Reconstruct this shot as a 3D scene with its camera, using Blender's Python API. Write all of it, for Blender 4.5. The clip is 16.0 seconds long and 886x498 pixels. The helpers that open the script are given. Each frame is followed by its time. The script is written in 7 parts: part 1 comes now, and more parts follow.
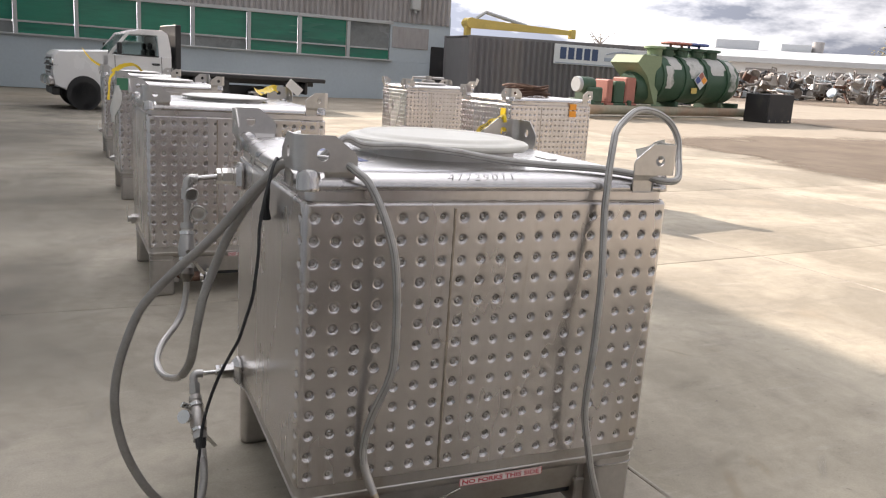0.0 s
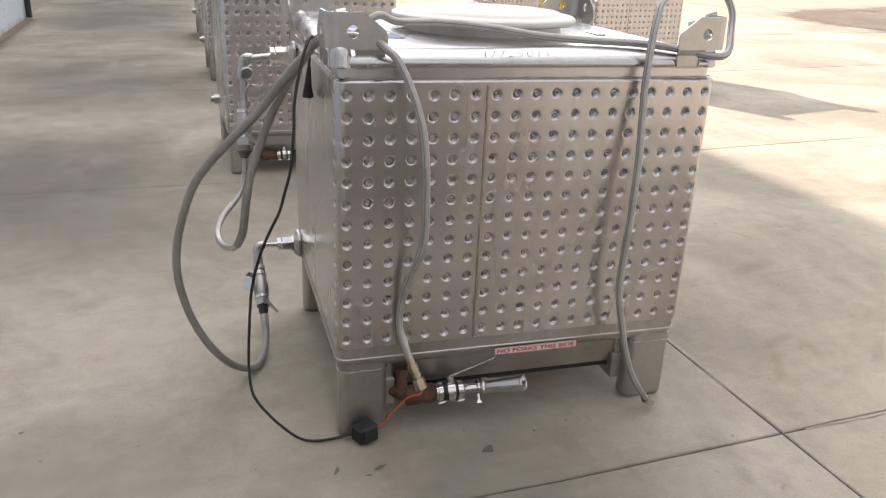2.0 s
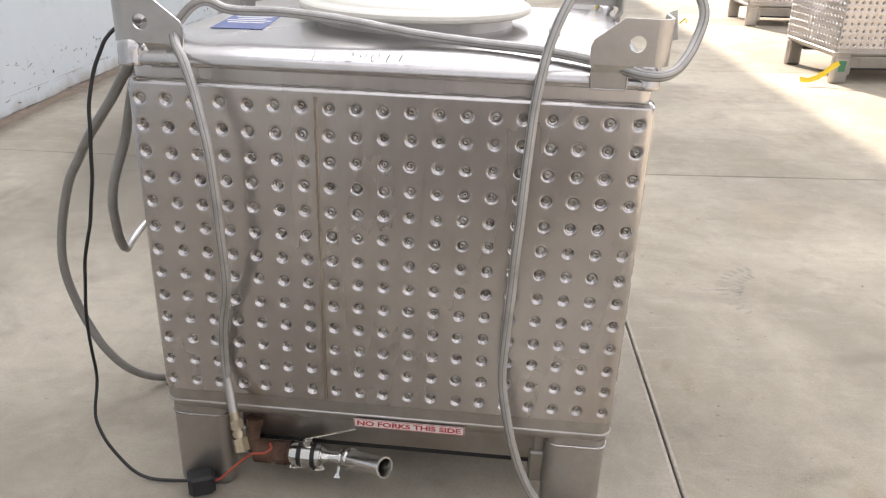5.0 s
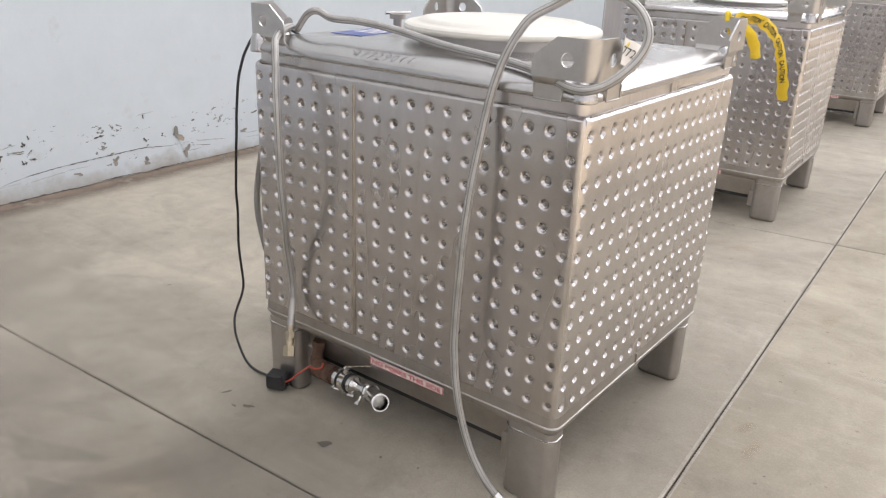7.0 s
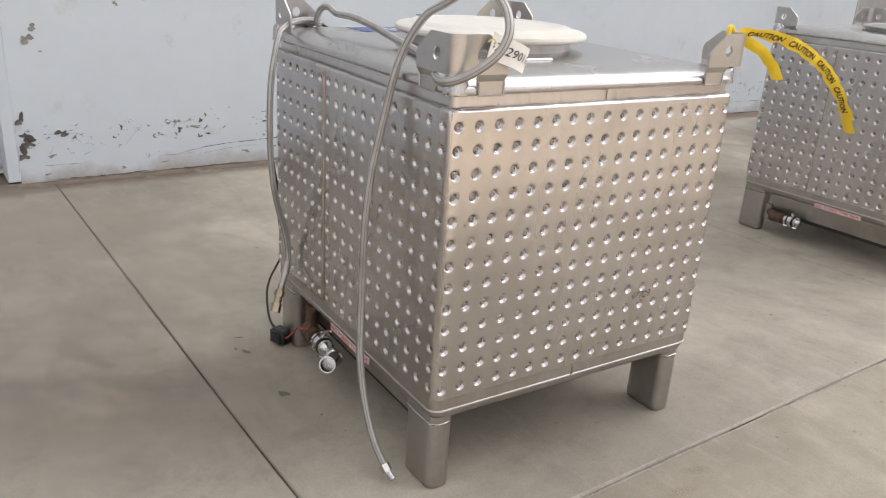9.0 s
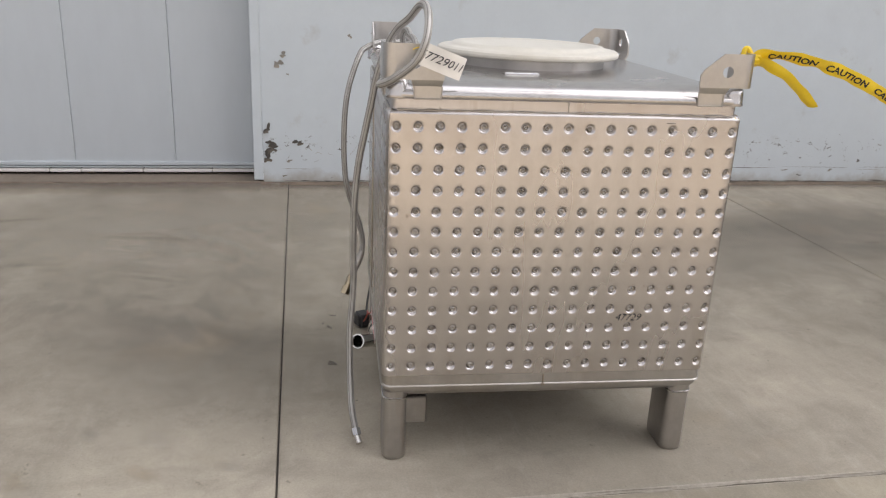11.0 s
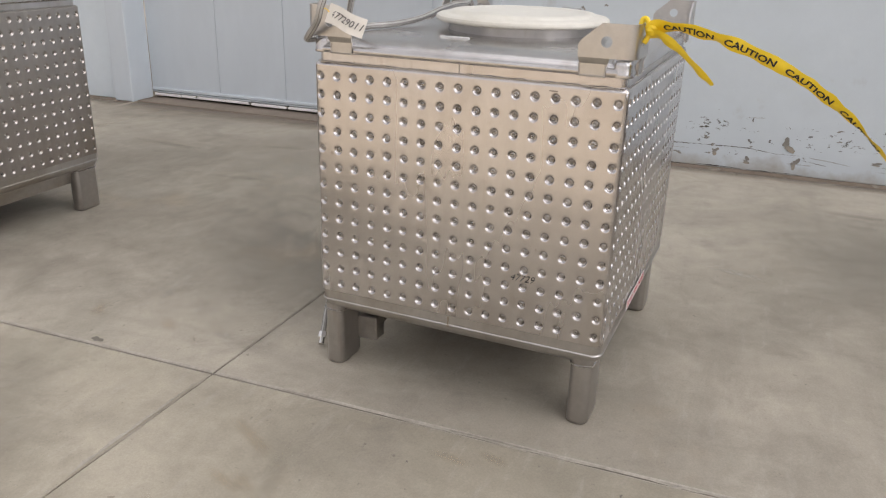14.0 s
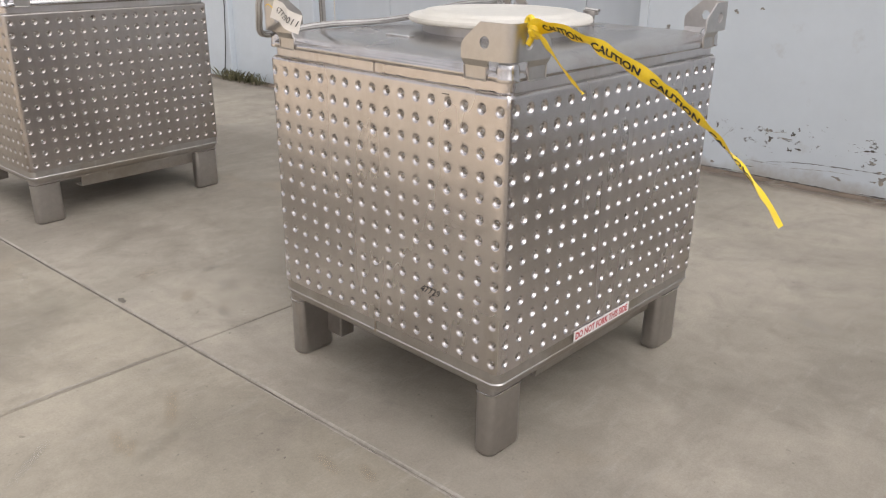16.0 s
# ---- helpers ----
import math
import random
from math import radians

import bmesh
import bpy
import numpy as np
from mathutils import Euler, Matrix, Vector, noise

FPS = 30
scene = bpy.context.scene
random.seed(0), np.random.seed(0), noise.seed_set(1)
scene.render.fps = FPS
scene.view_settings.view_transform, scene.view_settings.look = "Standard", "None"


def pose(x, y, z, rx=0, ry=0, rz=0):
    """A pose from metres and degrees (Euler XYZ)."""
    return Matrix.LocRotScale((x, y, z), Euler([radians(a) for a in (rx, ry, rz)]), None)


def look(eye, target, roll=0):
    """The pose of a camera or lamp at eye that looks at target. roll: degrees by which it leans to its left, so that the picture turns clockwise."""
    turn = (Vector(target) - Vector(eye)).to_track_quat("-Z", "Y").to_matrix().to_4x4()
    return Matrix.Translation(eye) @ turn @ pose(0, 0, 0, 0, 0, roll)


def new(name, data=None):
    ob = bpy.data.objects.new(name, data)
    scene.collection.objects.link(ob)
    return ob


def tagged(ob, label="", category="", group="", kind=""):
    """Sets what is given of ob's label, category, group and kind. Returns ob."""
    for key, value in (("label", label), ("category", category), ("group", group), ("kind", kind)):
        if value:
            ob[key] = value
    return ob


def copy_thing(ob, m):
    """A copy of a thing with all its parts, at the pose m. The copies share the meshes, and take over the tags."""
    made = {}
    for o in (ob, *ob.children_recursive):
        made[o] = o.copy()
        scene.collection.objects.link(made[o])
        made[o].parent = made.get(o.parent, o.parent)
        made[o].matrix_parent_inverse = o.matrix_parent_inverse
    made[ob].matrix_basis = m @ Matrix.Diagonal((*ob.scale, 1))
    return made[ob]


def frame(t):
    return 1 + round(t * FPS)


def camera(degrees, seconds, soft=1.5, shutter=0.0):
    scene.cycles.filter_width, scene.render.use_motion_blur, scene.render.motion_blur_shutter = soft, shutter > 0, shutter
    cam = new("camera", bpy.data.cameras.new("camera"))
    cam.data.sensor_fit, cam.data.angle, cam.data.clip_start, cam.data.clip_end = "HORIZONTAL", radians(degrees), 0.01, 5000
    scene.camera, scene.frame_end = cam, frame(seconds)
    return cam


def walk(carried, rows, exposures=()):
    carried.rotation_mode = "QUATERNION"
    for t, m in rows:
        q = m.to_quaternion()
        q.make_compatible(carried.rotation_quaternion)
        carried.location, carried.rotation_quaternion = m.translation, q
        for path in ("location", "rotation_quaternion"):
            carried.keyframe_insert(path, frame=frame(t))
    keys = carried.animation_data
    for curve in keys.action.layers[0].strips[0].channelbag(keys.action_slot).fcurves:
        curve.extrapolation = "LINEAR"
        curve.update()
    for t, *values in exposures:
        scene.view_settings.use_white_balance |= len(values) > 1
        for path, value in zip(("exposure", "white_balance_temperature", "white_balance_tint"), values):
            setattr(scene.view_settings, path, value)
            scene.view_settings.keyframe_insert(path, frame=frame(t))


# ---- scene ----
cam = camera(58.5, 16.0, soft=1.2)
EXPOSURES = [(0.0, 0.76, 7000, 15), (1.0, 0.89, 7000, 15), (2.5, 1.22, 7050, 15), (4.7, 1.39, 7050, 15), (7.0, 1.39, 7080, 15), (9.0, 1.18, 7120, 15), (12.0, 0.91, 7150, 15), (14.0, 0.91, 7150, 15), (16.0, 0.99, 7150, 16)]
PATH = [
    (0, (-1.098, -2.59, 1.524), (-0.307, -0.804, 1.096), 3.8),
    (0.5, (-1.157, -2.703, 1.508), (-0.391, -0.924, 1.009), 3.3),
    (1, (-1.138, -2.75, 1.527), (-0.426, -0.974, 0.945), 2.8),
    (1.5, (-1.088, -2.754, 1.532), (-0.392, -0.997, 0.876), 2.3),
    (2, (-0.94, -2.716, 1.535), (-0.394, -0.933, 0.811), 2.5),
    (2.5, (-0.803, -2.544, 1.547), (-0.301, -0.761, 0.794), 2.5),
    (3, (-0.535, -2.459, 1.55), (-0.171, -0.651, 0.778), 1.3),
    (3.5, (-0.387, -2.343, 1.55), (-0.137, -0.549, 0.702), 0.7),
    (4, (-0.154, -2.348, 1.559), (-0.022, -0.523, 0.753), 0.9),
    (4.5, (0.084, -2.337, 1.569), (0.076, -0.516, 0.742), 1.6),
    (4.7, (0.164, -2.301, 1.569), (0.103, -0.476, 0.754), 1.8),
    (6.8, (1.33, -2.227, 1.544), (0.322, -0.664, 0.809), 2.1),
    (7, (1.452, -2.232, 1.548), (0.341, -0.734, 0.826), 2.4),
    (7.5, (1.628, -2.092, 1.523), (0.336, -0.75, 0.796), 3.3),
    (8, (1.847, -1.97, 1.522), (0.508, -0.669, 0.803), 4.2),
    (8.5, (2.129, -1.827, 1.533), (0.669, -0.663, 0.818), 3.7),
    (9, (2.242, -1.61, 1.538), (0.678, -0.581, 0.834), 3.6),
    (9.2, (2.3, -1.543, 1.545), (0.701, -0.566, 0.847), 3.5),
    (11.3, (2.863, -0.534, 1.514), (0.986, -0.399, 0.837), 2.2),
    (11.5, (2.848, -0.449, 1.54), (0.98, -0.394, 0.83), 1.9),
    (12, (2.906, -0.2, 1.551), (1.039, -0.303, 0.841), 1.8),
    (12.5, (3.066, 0.112, 1.558), (1.215, -0.15, 0.847), 1.7),
    (13, (3.029, 0.344, 1.547), (1.203, -0.054, 0.835), 1.6),
    (13.5, (2.987, 0.625, 1.541), (1.203, 0.061, 0.836), 0.9),
    (14, (2.924, 0.957, 1.56), (1.211, 0.223, 0.833), 1.6),
    (14.5, (2.724, 1.144, 1.549), (1.082, 0.268, 0.816), 1.3),
    (15, (2.579, 1.415, 1.541), (1.012, 0.41, 0.807), 1.0),
    (15.5, (2.443, 1.688, 1.563), (0.973, 0.549, 0.826), 1.2),
    (16, (2.226, 1.831, 1.552), (0.87, 0.555, 0.822), 0.6),
]
walk(cam, [(t, look(eye, target, roll)) for t, eye, target, roll in PATH],
     exposures=EXPOSURES)

# ---- world and sun ----
SUN_FROM = Vector((-0.447, 0.894, 1 / 1.79)).normalized()


def make_world():
    world = bpy.data.worlds.new("sky")
    scene.world = world
    world.use_nodes = True
    nt = world.node_tree
    nt.nodes.clear()
    out = nt.nodes.new("ShaderNodeOutputWorld")
    bg = nt.nodes.new("ShaderNodeBackground")
    sky = nt.nodes.new("ShaderNodeTexSky")
    sky.sky_type, sky.sun_disc = "NISHITA", False
    sky.sun_elevation = math.asin(SUN_FROM.z)
    sky.sun_rotation = math.atan2(SUN_FROM.x, SUN_FROM.y)
    tc = nt.nodes.new("ShaderNodeTexCoord")
    mp = nt.nodes.new("ShaderNodeMapping")
    mp.inputs["Scale"].default_value = (1.6, 1.6, 5.0)
    nz = nt.nodes.new("ShaderNodeTexNoise")
    nz.inputs["Scale"].default_value, nz.inputs["Detail"].default_value = 1.6, 7.0
    nz.inputs["Roughness"].default_value = 0.62
    cover = nt.nodes.new("ShaderNodeValToRGB")
    cover.color_ramp.elements[0].position, cover.color_ramp.elements[1].position = 0.30, 0.44
    shade = nt.nodes.new("ShaderNodeValToRGB")
    shade.color_ramp.elements[0].position, shade.color_ramp.elements[1].position = 0.44, 0.58
    shade.color_ramp.elements[0].color = (11.1, 11.6, 12.3, 1)
    shade.color_ramp.elements[1].color = (2.55, 2.9, 3.65, 1)
    mix = nt.nodes.new("ShaderNodeMix")
    mix.data_type = "RGBA"
    nt.links.new(tc.outputs["Generated"], mp.inputs["Vector"])
    nt.links.new(mp.outputs["Vector"], nz.inputs["Vector"])
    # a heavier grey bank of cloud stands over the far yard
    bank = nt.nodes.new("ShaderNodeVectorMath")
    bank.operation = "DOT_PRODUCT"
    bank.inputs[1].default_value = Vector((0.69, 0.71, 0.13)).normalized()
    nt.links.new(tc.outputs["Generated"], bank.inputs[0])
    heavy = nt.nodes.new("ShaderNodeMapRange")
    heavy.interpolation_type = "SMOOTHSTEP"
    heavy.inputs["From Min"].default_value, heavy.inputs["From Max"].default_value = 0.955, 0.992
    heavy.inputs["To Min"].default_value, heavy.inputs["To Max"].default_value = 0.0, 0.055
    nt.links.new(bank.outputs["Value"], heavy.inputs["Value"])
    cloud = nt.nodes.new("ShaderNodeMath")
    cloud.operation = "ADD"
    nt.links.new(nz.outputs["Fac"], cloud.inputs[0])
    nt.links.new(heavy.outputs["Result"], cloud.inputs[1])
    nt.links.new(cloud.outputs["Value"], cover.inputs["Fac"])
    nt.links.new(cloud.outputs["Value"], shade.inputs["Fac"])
    nt.links.new(cover.outputs["Color"], mix.inputs["Factor"])
    nt.links.new(sky.outputs["Color"], mix.inputs["A"])
    nt.links.new(shade.outputs["Color"], mix.inputs["B"])
    toward = nt.nodes.new("ShaderNodeVectorMath")
    toward.operation = "DOT_PRODUCT"
    toward.inputs[1].default_value = SUN_FROM
    nt.links.new(tc.outputs["Generated"], toward.inputs[0])
    glow = nt.nodes.new("ShaderNodeMapRange")
    glow.interpolation_type = "SMOOTHSTEP"
    glow.inputs["From Min"].default_value, glow.inputs["From Max"].default_value = 0.1, 1.0
    glow.inputs["To Min"].default_value, glow.inputs["To Max"].default_value = 0.72, 2.35
    nt.links.new(toward.outputs["Value"], glow.inputs["Value"])
    lit = nt.nodes.new("ShaderNodeVectorMath")
    lit.operation = "SCALE"
    nt.links.new(mix.outputs["Result"], lit.inputs[0])
    nt.links.new(glow.outputs["Result"], lit.inputs["Scale"])
    nt.links.new(lit.outputs["Vector"], bg.inputs["Color"])
    bg.inputs["Strength"].default_value = 0.087
    nt.links.new(bg.outputs["Background"], out.inputs["Surface"])


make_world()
sun = new("sun", bpy.data.lights.new("sun", "SUN"))
sun.data.energy, sun.data.angle, sun.data.color = 5.0, radians(0.7), (1.0, 0.915, 0.83)
sun.matrix_world = look(SUN_FROM * 60, (0, 0, 0))


# ---- materials ----
def material(name, color, rough=0.6, metal=0.0, vary=0.12, scale=6.0, bump=0.15, bump_scale=40.0, stretch=(1, 1, 1), second=None, patch=0.5, spec=0.5, fine=None, mask_scale=1.3):
    """Procedural surface: two scales of colour change, gloss change and fine relief."""
    mat = bpy.data.materials.new(name)
    mat.use_nodes = True
    nt = mat.node_tree
    bsdf = nt.nodes["Principled BSDF"]
    bsdf.inputs["Metallic"].default_value = metal
    bsdf.inputs["Specular IOR Level"].default_value = spec
    tc = nt.nodes.new("ShaderNodeTexCoord")
    mp = nt.nodes.new("ShaderNodeMapping")
    mp.inputs["Scale"].default_value = stretch
    nt.links.new(tc.outputs["Object"], mp.inputs["Vector"])

    def noise_node(s, detail=5.0, rough_=0.55):
        n = nt.nodes.new("ShaderNodeTexNoise")
        n.inputs["Scale"].default_value, n.inputs["Detail"].default_value = s, detail
        n.inputs["Roughness"].default_value = rough_
        nt.links.new(mp.outputs["Vector"], n.inputs["Vector"])
        return n

    big, small = noise_node(scale * 0.25), noise_node(scale * 4, 6.0, 0.7)
    add = nt.nodes.new("ShaderNodeMath")
    add.operation = "ADD"
    nt.links.new(big.outputs["Fac"], add.inputs[0])
    nt.links.new(small.outputs["Fac"], add.inputs[1])
    ramp = nt.nodes.new("ShaderNodeMapRange")
    ramp.inputs["From Min"].default_value, ramp.inputs["From Max"].default_value = 0.6, 1.4
    ramp.inputs["To Min"].default_value, ramp.inputs["To Max"].default_value = 1 - vary, 1 + vary
    nt.links.new(add.outputs["Value"], ramp.inputs["Value"])
    base = nt.nodes.new("ShaderNodeMix")
    base.data_type = "RGBA"
    base.inputs["A"].default_value = (*color, 1)
    base.inputs["B"].default_value = (*(second or color), 1)
    patchy = noise_node(scale * mask_scale * 0.2, 6.0, 0.6)
    edge = nt.nodes.new("ShaderNodeMapRange")
    edge.inputs["From Min"].default_value, edge.inputs["From Max"].default_value = patch, patch + 0.14
    nt.links.new(patchy.outputs["Fac"], edge.inputs["Value"])
    if second:
        nt.links.new(edge.outputs["Result"], base.inputs["Factor"])
    else:
        base.inputs["Factor"].default_value = 0.0
    scaled = nt.nodes.new("ShaderNodeVectorMath")
    scaled.operation = "SCALE"
    nt.links.new(base.outputs["Result"], scaled.inputs[0])
    nt.links.new(ramp.outputs["Result"], scaled.inputs["Scale"])
    nt.links.new(scaled.outputs["Vector"], bsdf.inputs["Base Color"])
    gloss = nt.nodes.new("ShaderNodeMapRange")
    gloss.inputs["From Min"].default_value, gloss.inputs["From Max"].default_value = 0.3, 0.7
    gloss.inputs["To Min"].default_value, gloss.inputs["To Max"].default_value = max(0.03, rough - 0.08), min(1, rough + 0.08)
    nt.links.new(big.outputs["Fac"], gloss.inputs["Value"])
    nt.links.new(gloss.outputs["Result"], bsdf.inputs["Roughness"])
    if bump:
        grain = noise_node(bump_scale, 4.0, 0.6)
        bp = nt.nodes.new("ShaderNodeBump")
        bp.inputs["Strength"].default_value, bp.inputs["Distance"].default_value = bump, fine or 0.004
        nt.links.new(grain.outputs["Fac"], bp.inputs["Height"])
        nt.links.new(bp.outputs["Normal"], bsdf.inputs["Normal"])
    return mat


STEEL = material("brushed_stainless_steel", (0.60, 0.573, 0.567), 0.29, 1.0, 0.12, 5.0, 0.10, 260, (1, 1, 0.3), (0.53, 0.492, 0.462), 0.56, fine=0.0006, mask_scale=3.0)


def weathered(mat, brown=(0.345, 0.292, 0.25), blotch=0.42, fleck=0.5, streak=0.25):
    """Adds water stains, rust-brown flecks and pale run marks to a metal, different on every piece."""
    nt = mat.node_tree
    bsdf = nt.nodes["Principled BSDF"]
    col = bsdf.inputs["Base Color"].links[0].from_socket
    tc, info = nt.nodes.new("ShaderNodeTexCoord"), nt.nodes.new("ShaderNodeObjectInfo")
    far = nt.nodes.new("ShaderNodeMath")
    far.operation = "MULTIPLY"
    far.inputs[1].default_value = 23.0
    nt.links.new(info.outputs["Random"], far.inputs[0])
    moved = nt.nodes.new("ShaderNodeVectorMath")
    nt.links.new(tc.outputs["Object"], moved.inputs[0])
    nt.links.new(far.outputs["Value"], moved.inputs[1])
    for scale, detail, stretch, lo, hi, top, tint in ((2.6, 8.0, (1, 1, 1), 0.54, 0.74, blotch, brown), (26.0, 4.0, (1, 1, 0.7), 0.70, 0.76, fleck, (0.15, 0.115, 0.088)), (3.0, 5.0, (5, 5, 0.4), 0.58, 0.78, streak, (0.62, 0.60, 0.585)), (16.0, 3.0, (1, 1, 0.13), 0.62, 0.80, 0.40, (0.33, 0.262, 0.20)), (11.0, 6.0, (1, 1, 1), 0.60, 0.80, blotch * 0.7, (0.30, 0.26, 0.225))):
        mp = nt.nodes.new("ShaderNodeMapping")
        mp.inputs["Scale"].default_value = stretch
        nt.links.new(moved.outputs["Vector"], mp.inputs["Vector"])
        nz = nt.nodes.new("ShaderNodeTexNoise")
        nz.inputs["Scale"].default_value, nz.inputs["Detail"].default_value, nz.inputs["Roughness"].default_value = scale, detail, 0.66
        nt.links.new(mp.outputs["Vector"], nz.inputs["Vector"])
        cut = nt.nodes.new("ShaderNodeMapRange")
        for key, v in zip(("From Min", "From Max", "To Min", "To Max"), (lo, hi, 0.0, top)):
            cut.inputs[key].default_value = v
        nt.links.new(nz.outputs["Fac"], cut.inputs["Value"])
        mix = nt.nodes.new("ShaderNodeMix")
        mix.data_type = "RGBA"
        mix.inputs["B"].default_value = (*tint, 1)
        nt.links.new(cut.outputs["Result"], mix.inputs["Factor"])
        nt.links.new(col, mix.inputs["A"])
        col = mix.outputs["Result"]
    nt.links.new(col, bsdf.inputs["Base Color"])
    return mat


weathered(STEEL)
STEEL_OLD = weathered(material("dirty_stainless_steel", (0.46, 0.425, 0.40), 0.37, 1.0, 0.14, 5.0, 0.14, 220, (1, 1, 0.3), (0.38, 0.34, 0.305), 0.52, fine=0.0006, mask_scale=3.0), blotch=0.55)
STEEL_SMOOTH = material("rolled_stainless_steel", (0.55, 0.535, 0.53), 0.27, 1.0, 0.10, 5.0, 0.06, 200, (1, 1, 1), (0.46, 0.43, 0.40), 0.52, fine=0.0006)
weathered(STEEL_SMOOTH, (0.34, 0.29, 0.25), 0.6, 0.4, 0.2)
STEEL_DULL = material("weathered_stainless_steel", (0.46, 0.442, 0.425), 0.40, 1.0, 0.14, 6.0, 0.12, 120, (1, 1, 1), (0.36, 0.33, 0.29), 0.52, fine=0.0008)
weathered(STEEL_DULL, blotch=0.4, fleck=0.4, streak=0.3)
STEEL_EAR = material("mill_finish_steel_plate", (0.53, 0.51, 0.49), 0.38, 1.0, 0.12, 9.0, 0.08, 200, (1, 1, 1), (0.45, 0.42, 0.385), 0.55, fine=0.0006)
STEEL_POLISH = material("polished_stainless_steel", (0.66, 0.65, 0.63), 0.14, 1.0, 0.05, 6.0, 0.03, 100, fine=0.0005)
STEEL_DARK = material("stained_dark_steel", (0.25, 0.235, 0.22), 0.42, 1.0, 0.2, 20.0, 0.3, 160, second=(0.16, 0.145, 0.13), fine=0.0008)
WELD = material("heat_tinted_weld", (0.43, 0.385, 0.33), 0.42, 1.0, 0.25, 18.0, 0.5, 160, (1, 1, 0.3), (0.31, 0.255, 0.195), 0.50, fine=0.001)
SPOT_WELD = material("dull_spot_weld", (0.35, 0.332, 0.308), 0.30, 1.0, 0.25, 30.0, 0.2, 300, second=(0.205, 0.187, 0.163), fine=0.0006)
RUST = material("rusty_brown_iron", (0.092, 0.048, 0.033), 0.75, 0.3, 0.35, 25.0, 0.6, 200, second=(0.15, 0.09, 0.06), fine=0.001)
BRASS = material("tarnished_brass", (0.44, 0.37, 0.26), 0.34, 1.0, 0.2, 30.0, 0.3, 200, second=(0.30, 0.25, 0.19), fine=0.0006)
HOSE = material("braided_steel_hose", (0.45, 0.438, 0.42), 0.42, 0.5, 0.16, 60.0, 0.6, 700, (1, 1, 1), (0.37, 0.357, 0.34), 0.5, fine=0.001)
HOSE_PLAIN = material("dusty_grey_hose", (0.30, 0.287, 0.27), 0.5, 0.4, 0.16, 40.0, 0.5, 500, (1, 1, 1), (0.245, 0.232, 0.217), 0.5, fine=0.001)
# groove lines, a darker grey than the braid
HOSE_GROOVE = material("darker_hose_groove", (0.235, 0.225, 0.21), 0.5, 0.4, 0.2, 60.0, 0.5, 700, fine=0.001)
BLACK_RUBBER = material("black_rubber", (0.018, 0.018, 0.019), 0.55, 0.0, 0.2, 20.0, 0.1, 120, fine=0.0006)
BLACK_PAINT = material("black_painted_steel", (0.02, 0.02, 0.022), 0.5, 0.0, 0.3, 6.0, 0.2, 60, second=(0.035, 0.033, 0.03))
RED_WIRE = material("red_orange_wire", (0.42, 0.07, 0.04), 0.45, 0.0, 0.1, 20.0, 0)
CREAM = material("cream_plastic", (0.65, 0.625, 0.56), 0.45, 0.0, 0.08, 8.0, 0.05, 80, second=(0.585, 0.555, 0.48), fine=0.0006)
TAPE = material("yellow_barrier_tape", (0.85, 0.60, 0.03), 0.35, 0.0, 0.08, 14.0, 0.2, 60, fine=0.001)
INK = material("black_ink", (0.02, 0.02, 0.025), 0.6, 0.0, 0.1, 20.0, 0)
INK_FADED = material("worn_marker_ink", (0.16, 0.16, 0.17), 0.6, 0.0, 0.3, 60.0, 0)
RED_INK = material("red_label_print", (0.48, 0.025, 0.045), 0.5, 0.0, 0.15, 40.0, 0)
FRESH_LABEL = material("fresh_white_label", (0.80, 0.78, 0.76), 0.4, 0.0, 0.05, 30.0, 0)
WHITE_LABEL = material("white_label", (0.70, 0.67, 0.63), 0.45, 0.0, 0.08, 30.0, 0, second=(0.60, 0.52, 0.48), patch=0.56)
FILM = material("pale_plastic_film", (0.55, 0.55, 0.53), 0.3, 0.0, 0.1, 14.0, 0.4, 30, fine=0.004)
GREEN_LABEL = material("green_paper_label", (0.05, 0.20, 0.11), 0.5, 0.0, 0.15, 20.0, 0)
PAPER = material("paper_tag", (0.78, 0.75, 0.70), 0.7, 0.0, 0.05, 14.0, 0.1, 60, fine=0.001)
BLUE_LABEL = material("blue_label_print", (0.055, 0.085, 0.26), 0.4, 0.0, 0.1, 30.0, 0)
ORANGE_LABEL = material("orange_label", (0.85, 0.33, 0.03), 0.5, 0.0, 0.1, 20.0, 0)
GROUND = material("dusty_yard_ground", (0.33, 0.29, 0.235), 0.95, 0.0, 0.16, 0.5, 0.5, 20, (1, 1, 1), (0.215, 0.175, 0.135), 0.53, spec=0.15, fine=0.01)
EDGE = material("pale_worn_slab_edge", (0.375, 0.34, 0.29), 0.9, 0.0, 0.3, 14.0, 0.5, 60, (1, 1, 1), (0.29, 0.26, 0.22), 0.46, spec=0.2, fine=0.003)
JOINT = material("dark_joint_filler", (0.06, 0.052, 0.045), 0.95, 0.0, 0.3, 12.0, 0.4, 60)
STAIN = material("dark_floor_stain", (0.145, 0.125, 0.105), 0.8, 0.0, 0.3, 20.0, 0.2, 80)
DIRT = material("brown_floor_dirt", (0.215, 0.175, 0.14), 0.95, 0.0, 0.3, 12.0, 0.6, 60)
CORRUGATED = material("weathered_corrugated_steel", (0.36, 0.345, 0.34), 0.6, 0.2, 0.18, 2.0, 0.2, 30, (1, 1, 0.3), (0.29, 0.27, 0.26), 0.5)
CONTAINER = material("grey_painted_container", (0.165, 0.16, 0.165), 0.55, 0.1, 0.14, 2.0, 0.2, 30, (1, 1, 0.3), (0.20, 0.185, 0.175), 0.52)
